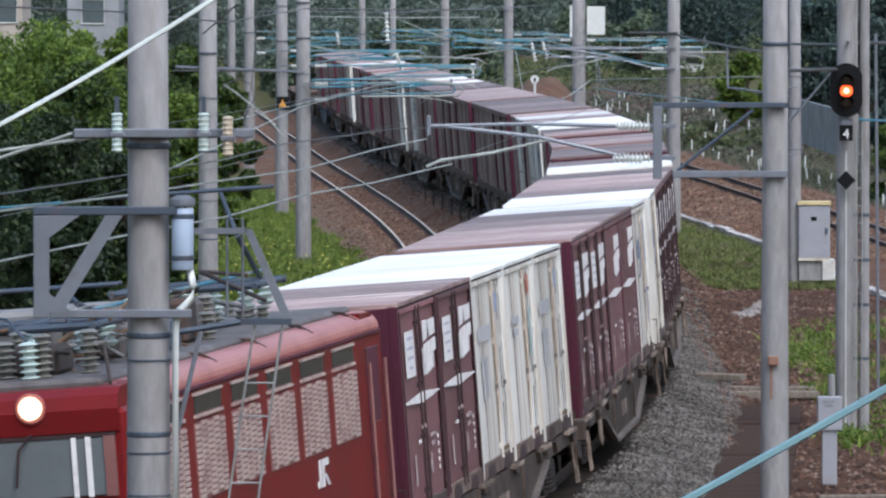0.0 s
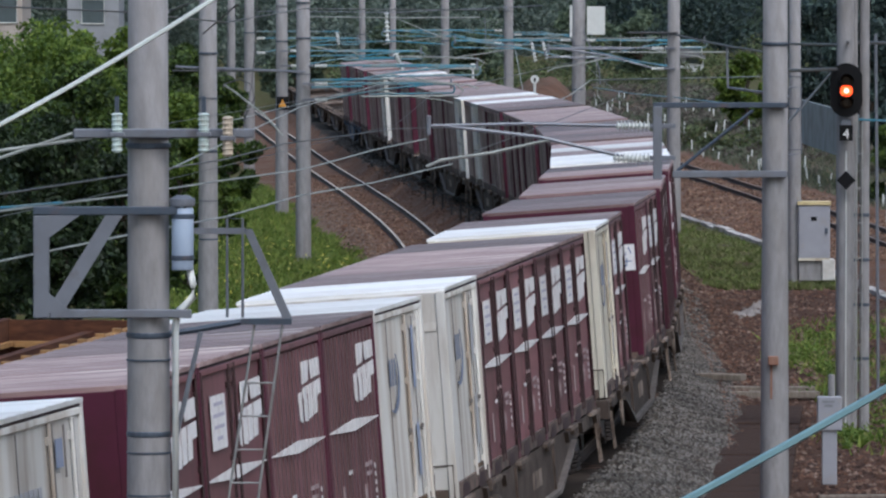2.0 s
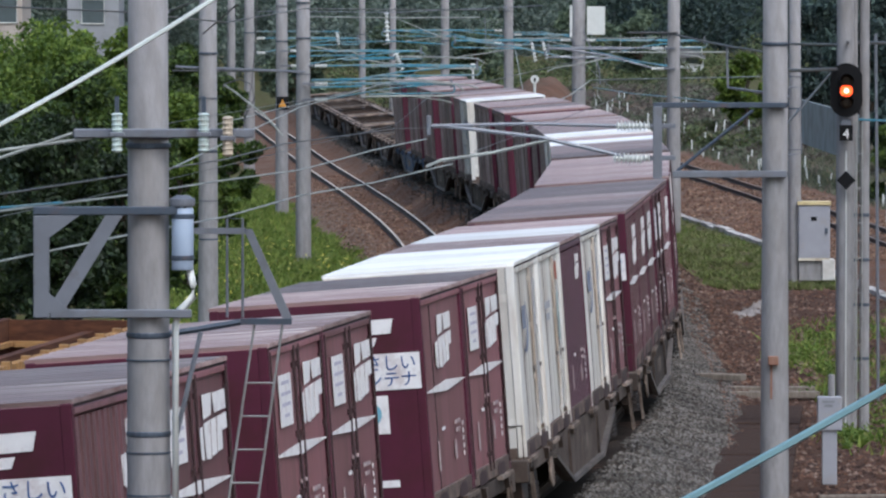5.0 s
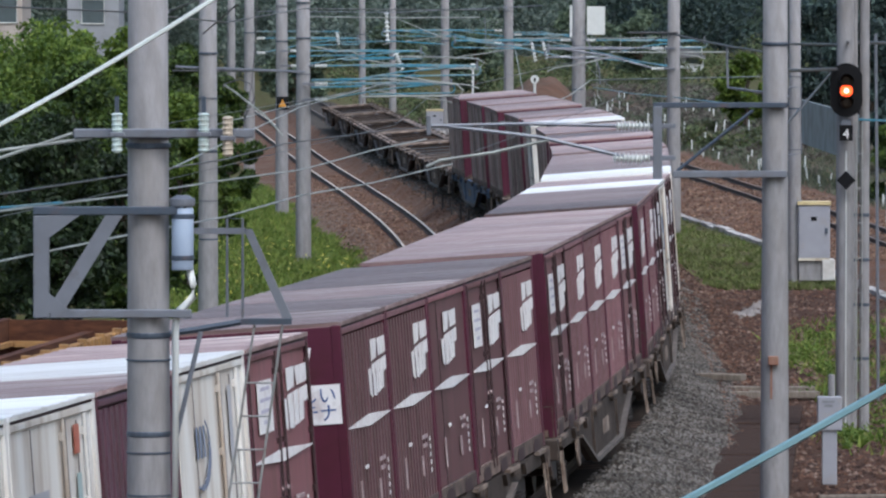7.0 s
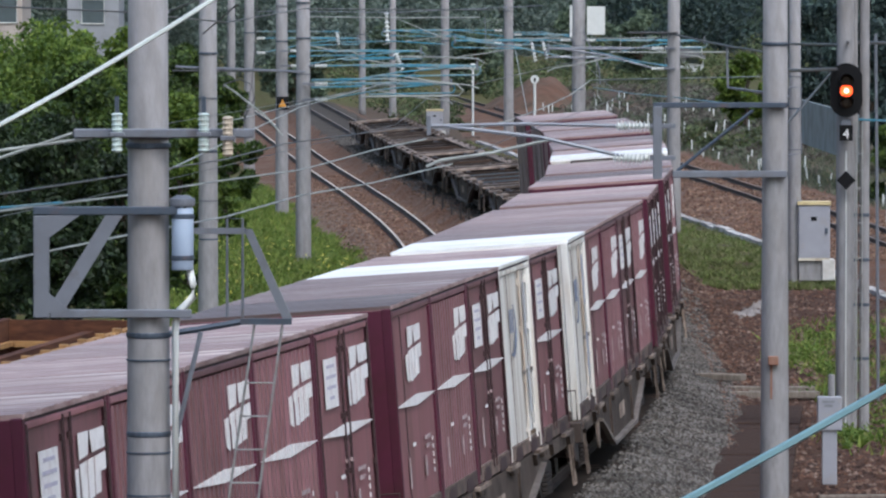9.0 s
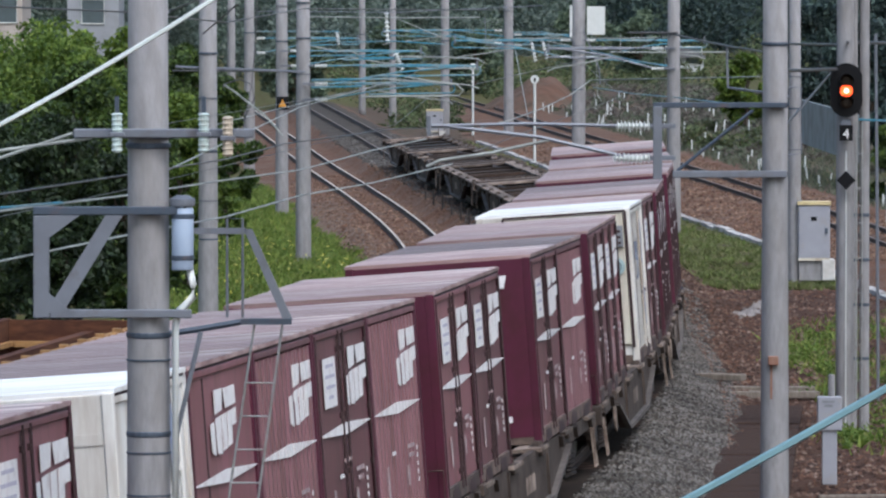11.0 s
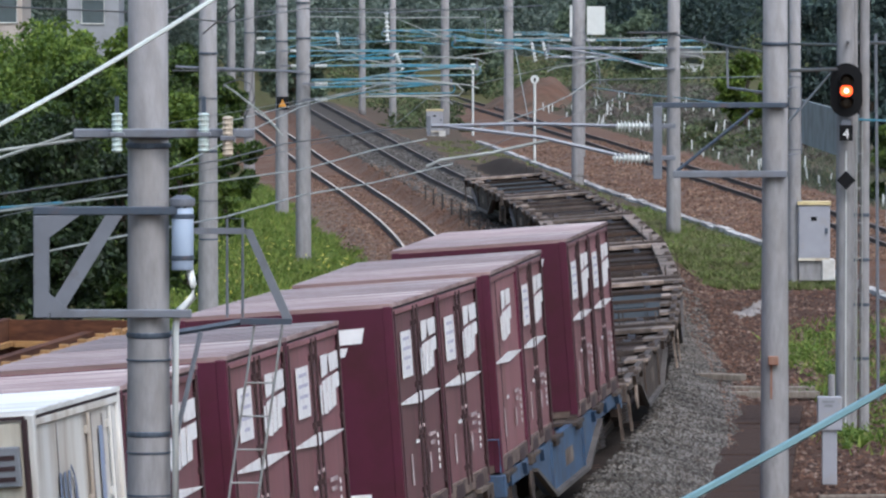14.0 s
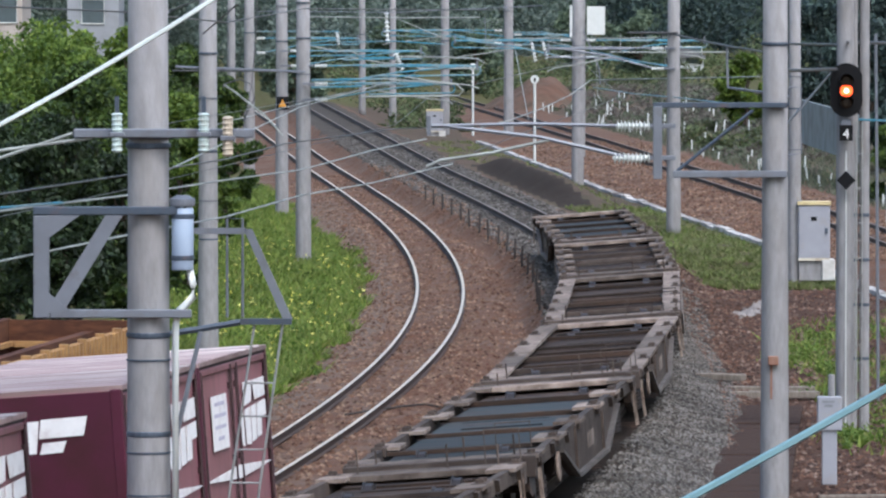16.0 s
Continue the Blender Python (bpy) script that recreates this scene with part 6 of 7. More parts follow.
# grey relay cabinet with yellow top edge
def cabinet(x, y, z, w, d, h, label, legs=0.15):
    c = thing("relay_cabinet", label, "cabinet", pose(x, y, z))
    part("plinth", boxed(-w / 2 + 0.03, w / 2 - 0.2, -d / 2 + 0.05, d / 2, -0.1, legs * 1.6), concrete, c)
    part("plinth_block", boxed(w / 2 - 0.2, w / 2 + 0.12, -d / 2 - 0.03, d / 2, -0.1, legs * 1.55, bevel=0.02), pale_concrete, c, "pale concrete block")
    part("kick_strip", boxed(-w / 2, w / 2, -d / 2 - 0.02, -d / 2 + 0.02, legs * 1.6 - 0.04, legs * 1.6 + 0.02), cream_paint, c)
    part("body", boxed(-w / 2, w / 2, -d / 2, d / 2, legs * 1.6, h, bevel=0.015), grey_paint, c)
    part("lid", boxed(-w / 2 - 0.02, w / 2 + 0.02, -d / 2 - 0.03, d / 2 + 0.03, h, h + 0.09, bevel=0.01), lid_paint, c)
    part("door_panel", boxed(-w / 2 + 0.04, w / 2 - 0.04, -d / 2 - 0.012, -d / 2 + 0.004, legs * 1.6 + 0.05, h - 0.05), grey_paint, c)
    part("handle", boxed(w / 2 - 0.12, w / 2 - 0.06, -d / 2 - 0.04, -d / 2, h * 0.6, h * 0.68), dark_steel, c)
    part("vent", boxed(-0.08, 0.06, -d / 2 - 0.02, -d / 2, h * 0.78, h * 0.84), black_paint, c)
    return c


lid_paint = material("yellowed_lid_paint", (0.60, 0.50, 0.26), 0.55, scale=3, dirt=(0.35, 0.27, 0.15), dirt_scale=3)
grey_paint = material("light_grey_paint", (0.31, 0.315, 0.35), 0.5, scale=2, dirt=(0.3, 0.27, 0.24), dirt_scale=2.5, dirt_amount=0.3)
cabinet(9.12, 180.5, -0.5, 0.78, 0.6, 1.75, "light grey steel relay cabinet on a concrete plinth", 0.27)
cabinet(12.9, 206, -0.4, 0.9, 0.6, 1.3, "grey steel track cabinet beside a siding")
pb = thing("track_telephone_box", "pale grey box with dark print on a post", "telephone box", pose(5.68, 107.7, -0.2))
part("post", boxed(-0.11, 0.11, -0.06, 0.06, -0.1, 0.75, bevel=0.01), grey_paint, pb)
part("case", boxed(-0.18, 0.18, -0.1, 0.1, 0.7, 1.2, bevel=0.015), grey_paint, pb)
part("neck", rod(bmesh.new(), (0.03, 0, 1.2), (0.03, 0, 1.52), 0.05), concrete, pb)
bm = bmesh.new()
bars(bm, -0.02, -0.108, -0.098, 1.11, (0.18, 0.12), 0.035, 0.06)
part("print", bm, mark_grey, pb)
mk = thing("white_marker_post", "short white plastic marker post in the grass", "marker", pose(6.9, 148, -0.4))
part("stake", lathe(bmesh.new(), [(0.05, -0.1), (0.05, 0.1)], None, 10), dark_steel, mk)
part("sleeve", lathe(bmesh.new(), [(0.06, 0.1), (0.06, 0.36), (0.04, 0.4)], None, 12), porcelain, mk)

# planks laid over the trough, and the trough lids
for x, y, L, a in ((5.75, 131.5, 2.0, 2), (5.9, 133.0, 1.7, -3), (5.1, 134.5, 0.9, -25)):
    ob = part("timber_plank", boxed(-L / 2, L / 2, -0.14, 0.14, 0.0, 0.12, bevel=0.01), wood_grey, m=pose(x, y, float(ground_z(np.array(x), np.array(float(y)))) + 0.03, 0, 0, a))
    tagged(ob, "weathered grey timber plank lying on earth", "plank", group="planks by the track")
for x, y, L, a in ((6.1, 106.3, 1.3, 4), (5.7, 105.2, 0.7, -6)):
    ob = part("timber_plank", boxed(-L / 2, L / 2, -0.06, 0.06, 0.0, 0.05, bevel=0.008), wood_grey, m=pose(x, y, float(ground_z(np.array(x), np.array(float(y)))) + 0.03, 0, 0, a))
    tagged(ob, "weathered grey timber plank lying on earth", "plank", group="planks by the track")

ct = thing("cable_path", "dark brown cable trough with flat lids", "cable trough", kind="structure")
proto = None
for k in range(40):
    y = 88 + k * 1.02
    x = 4.2 + (y - 102.5) * 0.058
    m = pose(x, y, float(ground_z(np.array(x), np.array(y))) + 0.02, 0, 0, -3.3 + 0.6 * math.sin(k * 7.1))
    if proto is None:
        proto = part("lid", boxed(-0.6, 0.6, -0.5, 0.5, -0.1, 0.06, bevel=0.01), path_mat, ct, m=m)
    else:
        share("lid", proto, ct, m)
wt = thing("concrete_trough", "pale concrete cable trough beside the siding", "cable trough", kind="structure")
TX, TY = [12.6, 10.4, 9.93, 8.99, 5.67, 4.26, 1.0], [120, 172, 185.2, 208, 261.8, 289.5, 350]
proto = None
for k in range(110):
    y = 130 + k * 1.9
    x = float(np.interp(y, TY, TX))
    dx = float(np.interp(y + 1, TY, TX) - np.interp(y - 1, TY, TX)) / 2
    m = pose(x, y, float(ground_z(np.array(x), np.array(y))) + 0.03, 0, 0, math.degrees(math.atan2(1, dx)) - 90)
    if proto is None:
        proto = part("lid", boxed(-0.12, 0.12, -0.93, 0.93, -0.1, 0.09, bevel=0.01), trough_mat, wt, m=m)
    else:
        share("lid", proto, wt, m @ pose(random.uniform(-0.015, 0.015), 0, random.uniform(-0.03, 0.0), 0, random.uniform(-2, 2), random.uniform(-0.4, 0.4)))

# low fence of dark stakes between the two tracks
for k in range(17):
    s = -150 + k * 5.1
    x, y, h = main_line.at(s)
    x, y = x + math.sin(h) * 1.75, y - math.cos(h) * 1.75
    p = part("retaining_stake", boxed(-0.03, 0.03, -0.03, 0.03, 0, 1.0, bevel=0.006), flat_dark, m=pose(x, y, base(y) - 0.75, 0, random.uniform(-3, 3), random.uniform(-8, 8)))
    tagged(p, "rusty steel stake holding the track shoulder", "stake", group="stakes along the shoulder")


cx = np.linspace(-1.75, 0.5, 12)
cy = 131.0 + 0.9 * (cx + 1.75) + 0.15 * np.sin(cx * 5)
tagged(part("track_cable", tube([(a, b, float(ground_z(np.array(a), np.array(b))) + 0.035) for a, b in zip(cx, cy)], 0.022), flat_dark), "dark cable lying across the branch track", "cable")


# ---------------------------------------------------------------- plants
def leaf_cloud(centres, radii, per, size, seed, squash=0.75):
    """Leaf quads round clump centres: arrays of vertices and faces."""
    r = np.random.default_rng(seed)
    n = len(centres) * per
    c = np.repeat(np.asarray(centres, float), per, 0)
    rad = np.repeat(np.asarray(radii, float), per)
    d = r.normal(size=(n, 3))
    d /= np.linalg.norm(d, axis=1, keepdims=True)
    p = c + d * (rad * (0.55 + 0.5 * r.random(n)))[:, None] * np.array([1, 1, squash])
    a = r.normal(size=(n, 3))
    a /= np.linalg.norm(a, axis=1, keepdims=True)
    b = np.cross(a, r.normal(size=(n, 3)))
    b /= np.linalg.norm(b, axis=1, keepdims=True)
    s = (size * r.uniform(0.6, 1.4, n))[:, None]
    v = np.stack([p - a * s, p - b * s * 0.5, p + a * s, p + b * s * 0.5], 1).reshape(-1, 3)
    f = np.arange(n * 4).reshape(-1, 4)
    return v, f


def tree(x, y, z, h, r, mat, label, seed, clumps=26, per=150, leaf=0.13, name="tree"):
    rr = np.random.default_rng(seed)
    t = thing(name, label, "tree", pose(x, y, z))
    bm = bmesh.new()
    rod(bm, (0, 0, -0.3), (0.1, 0, h * 0.45), r * 0.09, r * 0.06)
    rod(bm, (0.1, 0, h * 0.45), (0, 0.1, h * 0.8), r * 0.06, r * 0.02)
    cs, rs = [], []
    for k in range(clumps):
        u = (k + 0.5) / clumps
        ang = rr.uniform(0, 6.28)
        zz = h * (0.12 + 0.85 * u)
        rad = r * (0.35 + 0.65 * math.sin(math.pi * min(1, 0.2 + 0.78 * u))) * rr.uniform(0.35, 1.0)
        p = (rad * math.cos(ang), rad * math.sin(ang), zz)
        cs.append(p)
        rs.append(r * rr.uniform(0.22, 0.42))
        if k % 3 == 0:
            rod(bm, (0.05, 0, zz * 0.6), p, r * 0.03, r * 0.012, 5)
    part("trunk", bm, bark_mat, t)
    v, f = leaf_cloud(cs, rs, per, leaf, seed + 1)
    cr = new("crown", mesh_of("crown", v, f, mat))
    cr.parent = t
    return t


def gz(x, y):
    return float(ground_z(np.array(float(x)), np.array(float(y))))


# thicket on the bank, left of the lower track
# Low front trees get darker leaves: the thicket's shade put into the colour.
for i, (x, y, h, r, mt) in enumerate(((-8.9, 168, 4.6, 1.5, leaf_shaded), (-10.6, 176, 4.7, 2.0, leaf_shaded), (-9.2, 186, 5.5, 1.7, leaf_mat), (-11.9, 190, 5.4, 2.0, leaf_bright), (-8.6, 198, 5.2, 1.4, leaf_mat),
                                      (-10.8, 208, 6.1, 1.9, leaf_bright), (-13.2, 215, 6.0, 2.2, leaf_bright), (-9.0, 222, 5.2, 1.5, leaf_mat), (-7.9, 180, 3.4, 1.1, leaf_shaded), (-7.6, 210, 4.4, 1.1, leaf_bright),
                                      (-8.4, 238, 5.6, 1.5, leaf_mat), (-7.3, 228, 3.6, 0.9, leaf_mat), (-7.4, 250, 4.6, 1.0, leaf_mat), (-10.2, 160, 3.6, 1.6, leaf_shaded), (-12.2, 168, 4.8, 1.8, leaf_shaded), (-8.2, 158, 2.8, 1.2, leaf_shaded), (-9.9, 196, 6.0, 1.8, leaf_bright), (-11.8, 224, 6.4, 2.0, leaf_bright), (-14.5, 232, 6.2, 2.2, leaf_mat))):
    tree(x, y, gz(x, y) - 0.1, h, r, mt, "leafy green broadleaf tree on the grass bank", 100 + i, clumps=36, per=330, leaf=0.08)
for i, (x, y, h, r, mt) in enumerate(((-7.0, 192, 1.6, 0.8, leaf_mat), (-6.4, 214, 1.9, 0.8, leaf_bright), (-6.2, 176, 1.4, 0.7, leaf_mat), (-6.9, 162, 1.5, 0.8, leaf_mat))):
    tree(x, y, gz(x, y) - 0.1, h, r, mt, "low leafy shrub on the grass bank", 160 + i, clumps=14, per=150, leaf=0.08, name="shrub")
# Distance haze is put into these two leaf colours as a pale tint.
leaf_haze = island_material("hazed_far_leaves", [(0.075, 0.105, 0.07), (0.10, 0.135, 0.085), (0.13, 0.165, 0.10)], 0.7, trans=0.3)
leaf_mist = island_material("hazed_thicket_leaves", [(0.085, 0.115, 0.095), (0.12, 0.15, 0.125), (0.15, 0.18, 0.145)], 0.8, trans=0.3)
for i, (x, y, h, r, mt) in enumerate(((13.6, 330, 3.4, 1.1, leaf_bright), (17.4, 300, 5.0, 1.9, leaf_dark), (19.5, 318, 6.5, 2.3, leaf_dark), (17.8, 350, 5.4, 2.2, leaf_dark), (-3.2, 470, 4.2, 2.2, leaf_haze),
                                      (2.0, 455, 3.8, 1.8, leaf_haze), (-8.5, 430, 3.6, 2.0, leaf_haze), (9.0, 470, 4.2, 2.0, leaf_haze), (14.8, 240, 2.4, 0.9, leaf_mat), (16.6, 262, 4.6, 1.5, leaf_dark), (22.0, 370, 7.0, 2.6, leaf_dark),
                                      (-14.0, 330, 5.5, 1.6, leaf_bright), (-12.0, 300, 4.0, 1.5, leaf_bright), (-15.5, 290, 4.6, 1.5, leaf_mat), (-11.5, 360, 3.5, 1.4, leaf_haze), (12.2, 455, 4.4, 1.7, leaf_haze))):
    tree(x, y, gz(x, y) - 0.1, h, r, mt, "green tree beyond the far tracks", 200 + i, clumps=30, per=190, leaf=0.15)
leaf_scrub = island_material("mixed_scrub", [(0.055, 0.075, 0.035), (0.08, 0.105, 0.045), (0.10, 0.125, 0.05), (0.115, 0.10, 0.065)], 0.8, trans=0.2)
fence_paint = material("grey_green_fence_paint", (0.24, 0.27, 0.27), 0.7, scale=1.2, second=(0.19, 0.215, 0.21), dirt=(0.08, 0.085, 0.07), dirt_scale=0.8, dirt_amount=0.5)
heap_mat = material("reddish_earth", (0.125, 0.085, 0.062), 0.95, scale=0.9, amount=0.9, second=(0.05, 0.042, 0.03), dirt=(0.115, 0.055, 0.036), dirt_scale=0.6, dirt_amount=0.55, bump=0.8, bump_scale=3, spec=0.1)
# far dark wood across the end of the view
r_ = np.random.default_rng(55)
cs, rs = [], []
for k in range(620):
    cs.append((r_.uniform(-48, 60), r_.uniform(500, 560), r_.uniform(-1.5, 8.5)))
    rs.append(r_.uniform(1.0, 2.2))
cs, rs = np.array(cs), np.array(rs)
west = cs[:, 0] < 9
cs[west, 2] *= 0.8
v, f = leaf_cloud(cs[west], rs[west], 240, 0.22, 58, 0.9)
tagged(new("far_thicket", mesh_of("far_thicket", v, f, leaf_mist)), "haze-tinted grey-green thicket at the end of the view", "woods", kind="stuff")
v, f = leaf_cloud(cs[~west], rs[~west], 240, 0.22, 56, 0.9)
tagged(new("far_wood", mesh_of("far_wood", v, f, leaf_dark)), "dark green wood at the end of the view", "woods", kind="stuff")
wall = part("far_slope", boxed(-300, 300, 575, 600, -6, 9.5), material("dark_wooded_slope", (0.035, 0.054, 0.034), 0.95, scale=0.6, second=(0.05, 0.075, 0.045)))
tagged(wall, "dark wooded slope closing the view", "slope", kind="structure")


r_ = np.random.default_rng(71)
cs, rs = [], []
while len(cs) < 520:
    x, y = r_.uniform(-26, 30), r_.uniform(300, 505)
    dm = min(abs(x - float(main_line.x_at(y))), abs(x - float(left_line.x_at(y))), abs(x - float(right_x(y))))
    if dm < 2.6 or (x > float(right_x(y)) and 330 < y < 430) or (y < 360 and float(left_line.x_at(y)) - 3.2 < x < float(right_x(y)) + 3.5):
        continue
    h = r_.uniform(0.2, 1.0) * (1.6 if y > 400 else 0.8)
    for q in range(2):
        cs.append((x + r_.normal(0, 0.5), y + r_.normal(0, 1.0), gz(x, y) + h * 0.5))
        rs.append(h)
v, f = leaf_cloud(cs, rs, 110, 0.12, 72, 0.8)
tagged(new("scrub", mesh_of("scrub", v, f, leaf_scrub)), "mixed green scrub and weeds between the far tracks", "scrub", kind="stuff")
# bare brown heap and a low grey wall
hv, hf = [], []
for a in range(25):
    for b in range(25):
        u, w = a / 12 - 1, b / 12 - 1
        q = max(0.0, 1 - u * u - w * w)
        hv.append((u * 3.4, w * 9, -0.3 + 2.0 * q ** 0.8 * (0.75 + 0.25 * math.sin(3 * u + 1) + 0.2 * noise.noise(Vector((u * 3, w * 3, 1.7))))))
for a in range(24):
    for b in range(24):
        hf.append((a * 25 + b, (a + 1) * 25 + b, (a + 1) * 25 + b + 1, a * 25 + b + 1))
heap = new("earth_mound", mesh_of("earth_mound", hv, hf, heap_mat, smooth=True))
heap.matrix_basis = pose(5.2, 415, -1.5)
tagged(heap, "bare reddish-brown earth heap", "earth heap")
lw = part("panel_wall", boxed(-0.06, 0.06, -15, 15, -0.5, 1.15), fence_paint, m=pose(14.0, 268, 0.62, 0, 0, 1.5))
tagged(lw, "low grey panel wall beside the bank", "wall")


def blades(name, places, height, mat, label, seed, lean=0.35):
    r = np.random.default_rng(seed)
    x, y = places
    n = len(x)
    z = ground_z(x, y)
    a = r.uniform(0, 6.28, n)
    h = height * r.uniform(0.5, 1.4, n)
    w = 0.018 + 0.02 * r.random(n)
    lx, ly = r.normal(0, lean, n) * h, r.normal(0, lean, n) * h
    v = np.stack([np.stack([x - w * np.cos(a), y - w * np.sin(a), z - 0.02], -1), np.stack([x + w * np.cos(a), y + w * np.sin(a), z - 0.02], -1), np.stack([x + lx, y + ly, z + h], -1)], 1).reshape(-1, 3)
    ob = new(name, mesh_of(name, v, np.arange(3 * n).reshape(-1, 3), mat))
    return tagged(ob, label, "grass", kind="stuff")


def bank_places(n, seed):
    r = np.random.default_rng(seed)
    y = 128 + 150 * r.random(n) ** 1.2
    edge = 2.1 + 0.9 * smooth(200, 250, y) + 0.5 * wobble(y * 0.3, y, 0.4)
    x = left_line.x_at(y) - edge - 5.0 * r.random(n) ** 1.3
    return x, y


def right_places(n, seed):
    r = np.random.default_rng(seed)
    m = n - n // 12
    y1 = 178 + 62 * r.random(m) ** 1.5
    x1 = main_line.x_at(y1) + 2.5 + (np.interp(y1, TY, TX) - main_line.x_at(y1) - 2.8) * r.random(m)
    y2 = r.uniform(100, 162, n - m)
    x2 = main_line.x_at(y2) + 5.2 + 3.2 * r.random(n - m) ** 0.8
    x, y = np.concatenate([x1, x2]), np.concatenate([y1, y2])
    keep = wobble(x * 1.3, y * 0.6, 0.9, 2.0) + r.normal(0, 0.3, n) > np.where(y < 178, 0.25, 0.05)
    return x[keep], y[keep]


def weed_places(n, seed):
    """Patches of weeds by the signal and the trough."""
    r = np.random.default_rng(seed)
    spots = ((7.1, 145, 0.8), (7.0, 133, 0.6), (7.6, 141, 0.6), (8.0, 154, 0.9), (8.4, 140, 1.0), (9.4, 158, 1.2), (6.7, 120, 0.5), (7.9, 126, 0.8), (7.6, 118, 0.7), (7.3, 150, 0.7))
    k = r.integers(0, len(spots), n)
    s = np.array(spots)[k]
    return s[:, 0] + r.normal(0, 0.5, n) * s[:, 2], s[:, 1] + r.normal(0, 2.6, n) * s[:, 2]


def middle_places(n, seed):
    """Thin weeds between the main line and the trough."""
    r = np.random.default_rng(seed)
    y = r.uniform(205, 340, n)
    a, b = main_line.x_at(y) + 2.3, np.interp(y, TY, TX) - 0.4
    x = a + (b - a) * r.random(n)
    keep = wobble(x * 1.1, y * 0.3, 0.8, 5.0) + r.normal(0, 0.2, n) > np.where((y > 232) & (y < 300) & (x < main_line.x_at(y) + 3.6), 2.0, 0.1)
    return x[keep], y[keep]


def far_places(n, seed):
    r = np.random.default_rng(seed)
    y = 190 + 190 * r.random(n) ** 1.3
    return right_x(y) + 2.6 + 6 * r.random(n), y


blades("bank_grass", bank_places(72000, 1), 0.2, grass_mat, "long green grass on the bank", 11, 0.8)
blades("verge_grass", right_places(42000, 2), 0.13, verge_mat, "rough green grass between the tracks", 12, 0.9)
blades("thin_weeds", middle_places(9000, 8), 0.12, verge_mat, "thin dry weeds on bare earth", 15, 0.9)
blades("weeds", weed_places(1900, 6), 0.15, grass_mat, "patches of green weeds on stony earth", 14, 0.9)
blades("far_grass", far_places(26000, 3), 0.16, bank_far_mat, "tall grass beyond the siding", 13)


def weed_clumps(name, places, radius, per, leaf, mat, label, seed):
    """Low leafy clumps on the ground as one joined mesh."""
    r = np.random.default_rng(seed)
    x, y = places
    rad = radius * (0.4 + 1.5 * r.random(len(x)) ** 2)
    v_, f_ = leaf_cloud(np.stack([x, y, ground_z(x, y) + rad * 0.45], -1), rad, per, leaf, seed + 1, 0.7)
    return tagged(new(name, mesh_of(name, v_, f_, mat)), label, "weeds", kind="stuff")


weed_clumps("bank_weeds", bank_places(950, 31), 0.19, 34, 0.045, leaf_bank, "leafy green weeds on the grass bank", 41)
weed_clumps("verge_weeds", right_places(380, 32), 0.11, 22, 0.04, leaf_bank, "leafy weeds in rough grass between the tracks", 43)
def far_bank(n, seed):
    r = np.random.default_rng(seed)
    y = r.uniform(280, 450, n)
    return right_x(y) + 3.4 + 11 * r.random(n), y


weed_clumps("far_bank_scrub", far_bank(330, 34), 0.34, 40, 0.1, bank_far_mat, "muted grey-green scrub on the bank beyond the siding", 47)
weed_clumps("far_bank_brush", far_bank(620, 35), 0.26, 36, 0.08, dry_mat, "dry brown brush on the bank beyond the siding", 49)
weed_clumps("stony_weeds", weed_places(270, 33), 0.13, 30, 0.035, leaf_bank, "small leafy weeds on stony earth", 45)
fx, fy = bank_places(420, 21)
keep = fy < 215
v, f = leaf_cloud(np.stack([fx, fy, ground_z(fx, fy) + 0.3], -1)[keep], np.full(int(keep.sum()), 0.05), 3, 0.035, 22)
tagged(new("wild_flowers", mesh_of("wild_flowers", v, f, flower_mat)), "small yellow wild flowers in the grass", "flowers", kind="stuff")

def house(x, y, z, w, d, h, wall_mat, roof_mat, label, storeys=2, cols=3):
    hs = thing("house", label, "house", pose(x, y, z))
    part("wall", boxed(-w / 2, w / 2, -d / 2, d / 2, -1, h), wall_mat, hs)
    bm = bmesh.new()
    prism(bm, [(-w / 2 - 0.4, h), (w / 2 + 0.4, h), (0, h + w * 0.28)], -d / 2 - 0.4, d / 2 + 0.4, 1)
    part("roof", bm, roof_mat, hs)
    for i in range(storeys):
        for j in range(cols):
            xx = -w / 2 + w * (j + 0.5) / cols
            zz = 0.9 + i * 2.7
            wd = part("window", boxed(xx - 0.5, xx + 0.5, -d / 2 - 0.04, -d / 2 + 0.02, zz, zz + 1.1), glass_dark, hs)
            part("frame", tube([(xx - 0.52, -d / 2 - 0.05, zz), (xx + 0.52, -d / 2 - 0.05, zz), (xx + 0.52, -d / 2 - 0.05, zz + 1.12), (xx - 0.52, -d / 2 - 0.05, zz + 1.12), (xx - 0.52, -d / 2 - 0.05, zz)], 0.03, 4), porcelain, wd)
    return hs


render_beige = material("beige_render", (0.42, 0.37, 0.33), 0.85, scale=1, dirt=(0.3, 0.26, 0.22), dirt_scale=1.5)
render_grey = material("grey_cladding", (0.30, 0.31, 0.33), 0.7, scale=1, dirt=(0.2, 0.2, 0.2), dirt_scale=1.5)
tile_roof = material("grey_roof_tiles", (0.14, 0.14, 0.15), 0.6, scale=2)
white_wall = material("white_house_wall", (0.55, 0.56, 0.58), 0.8, scale=1, second=(0.46, 0.47, 0.49))
house(15.6, 478, gz(15.6, 478) - 0.4, 2.6, 4, 1.3, white_wall, tile_roof, "small white house with a grey gable roof", storeys=1, cols=2)
cabinet(-0.4, 352, gz(-0.4, 352), 0.8, 0.6, 1.2, "grey steel track cabinet between the far tracks")
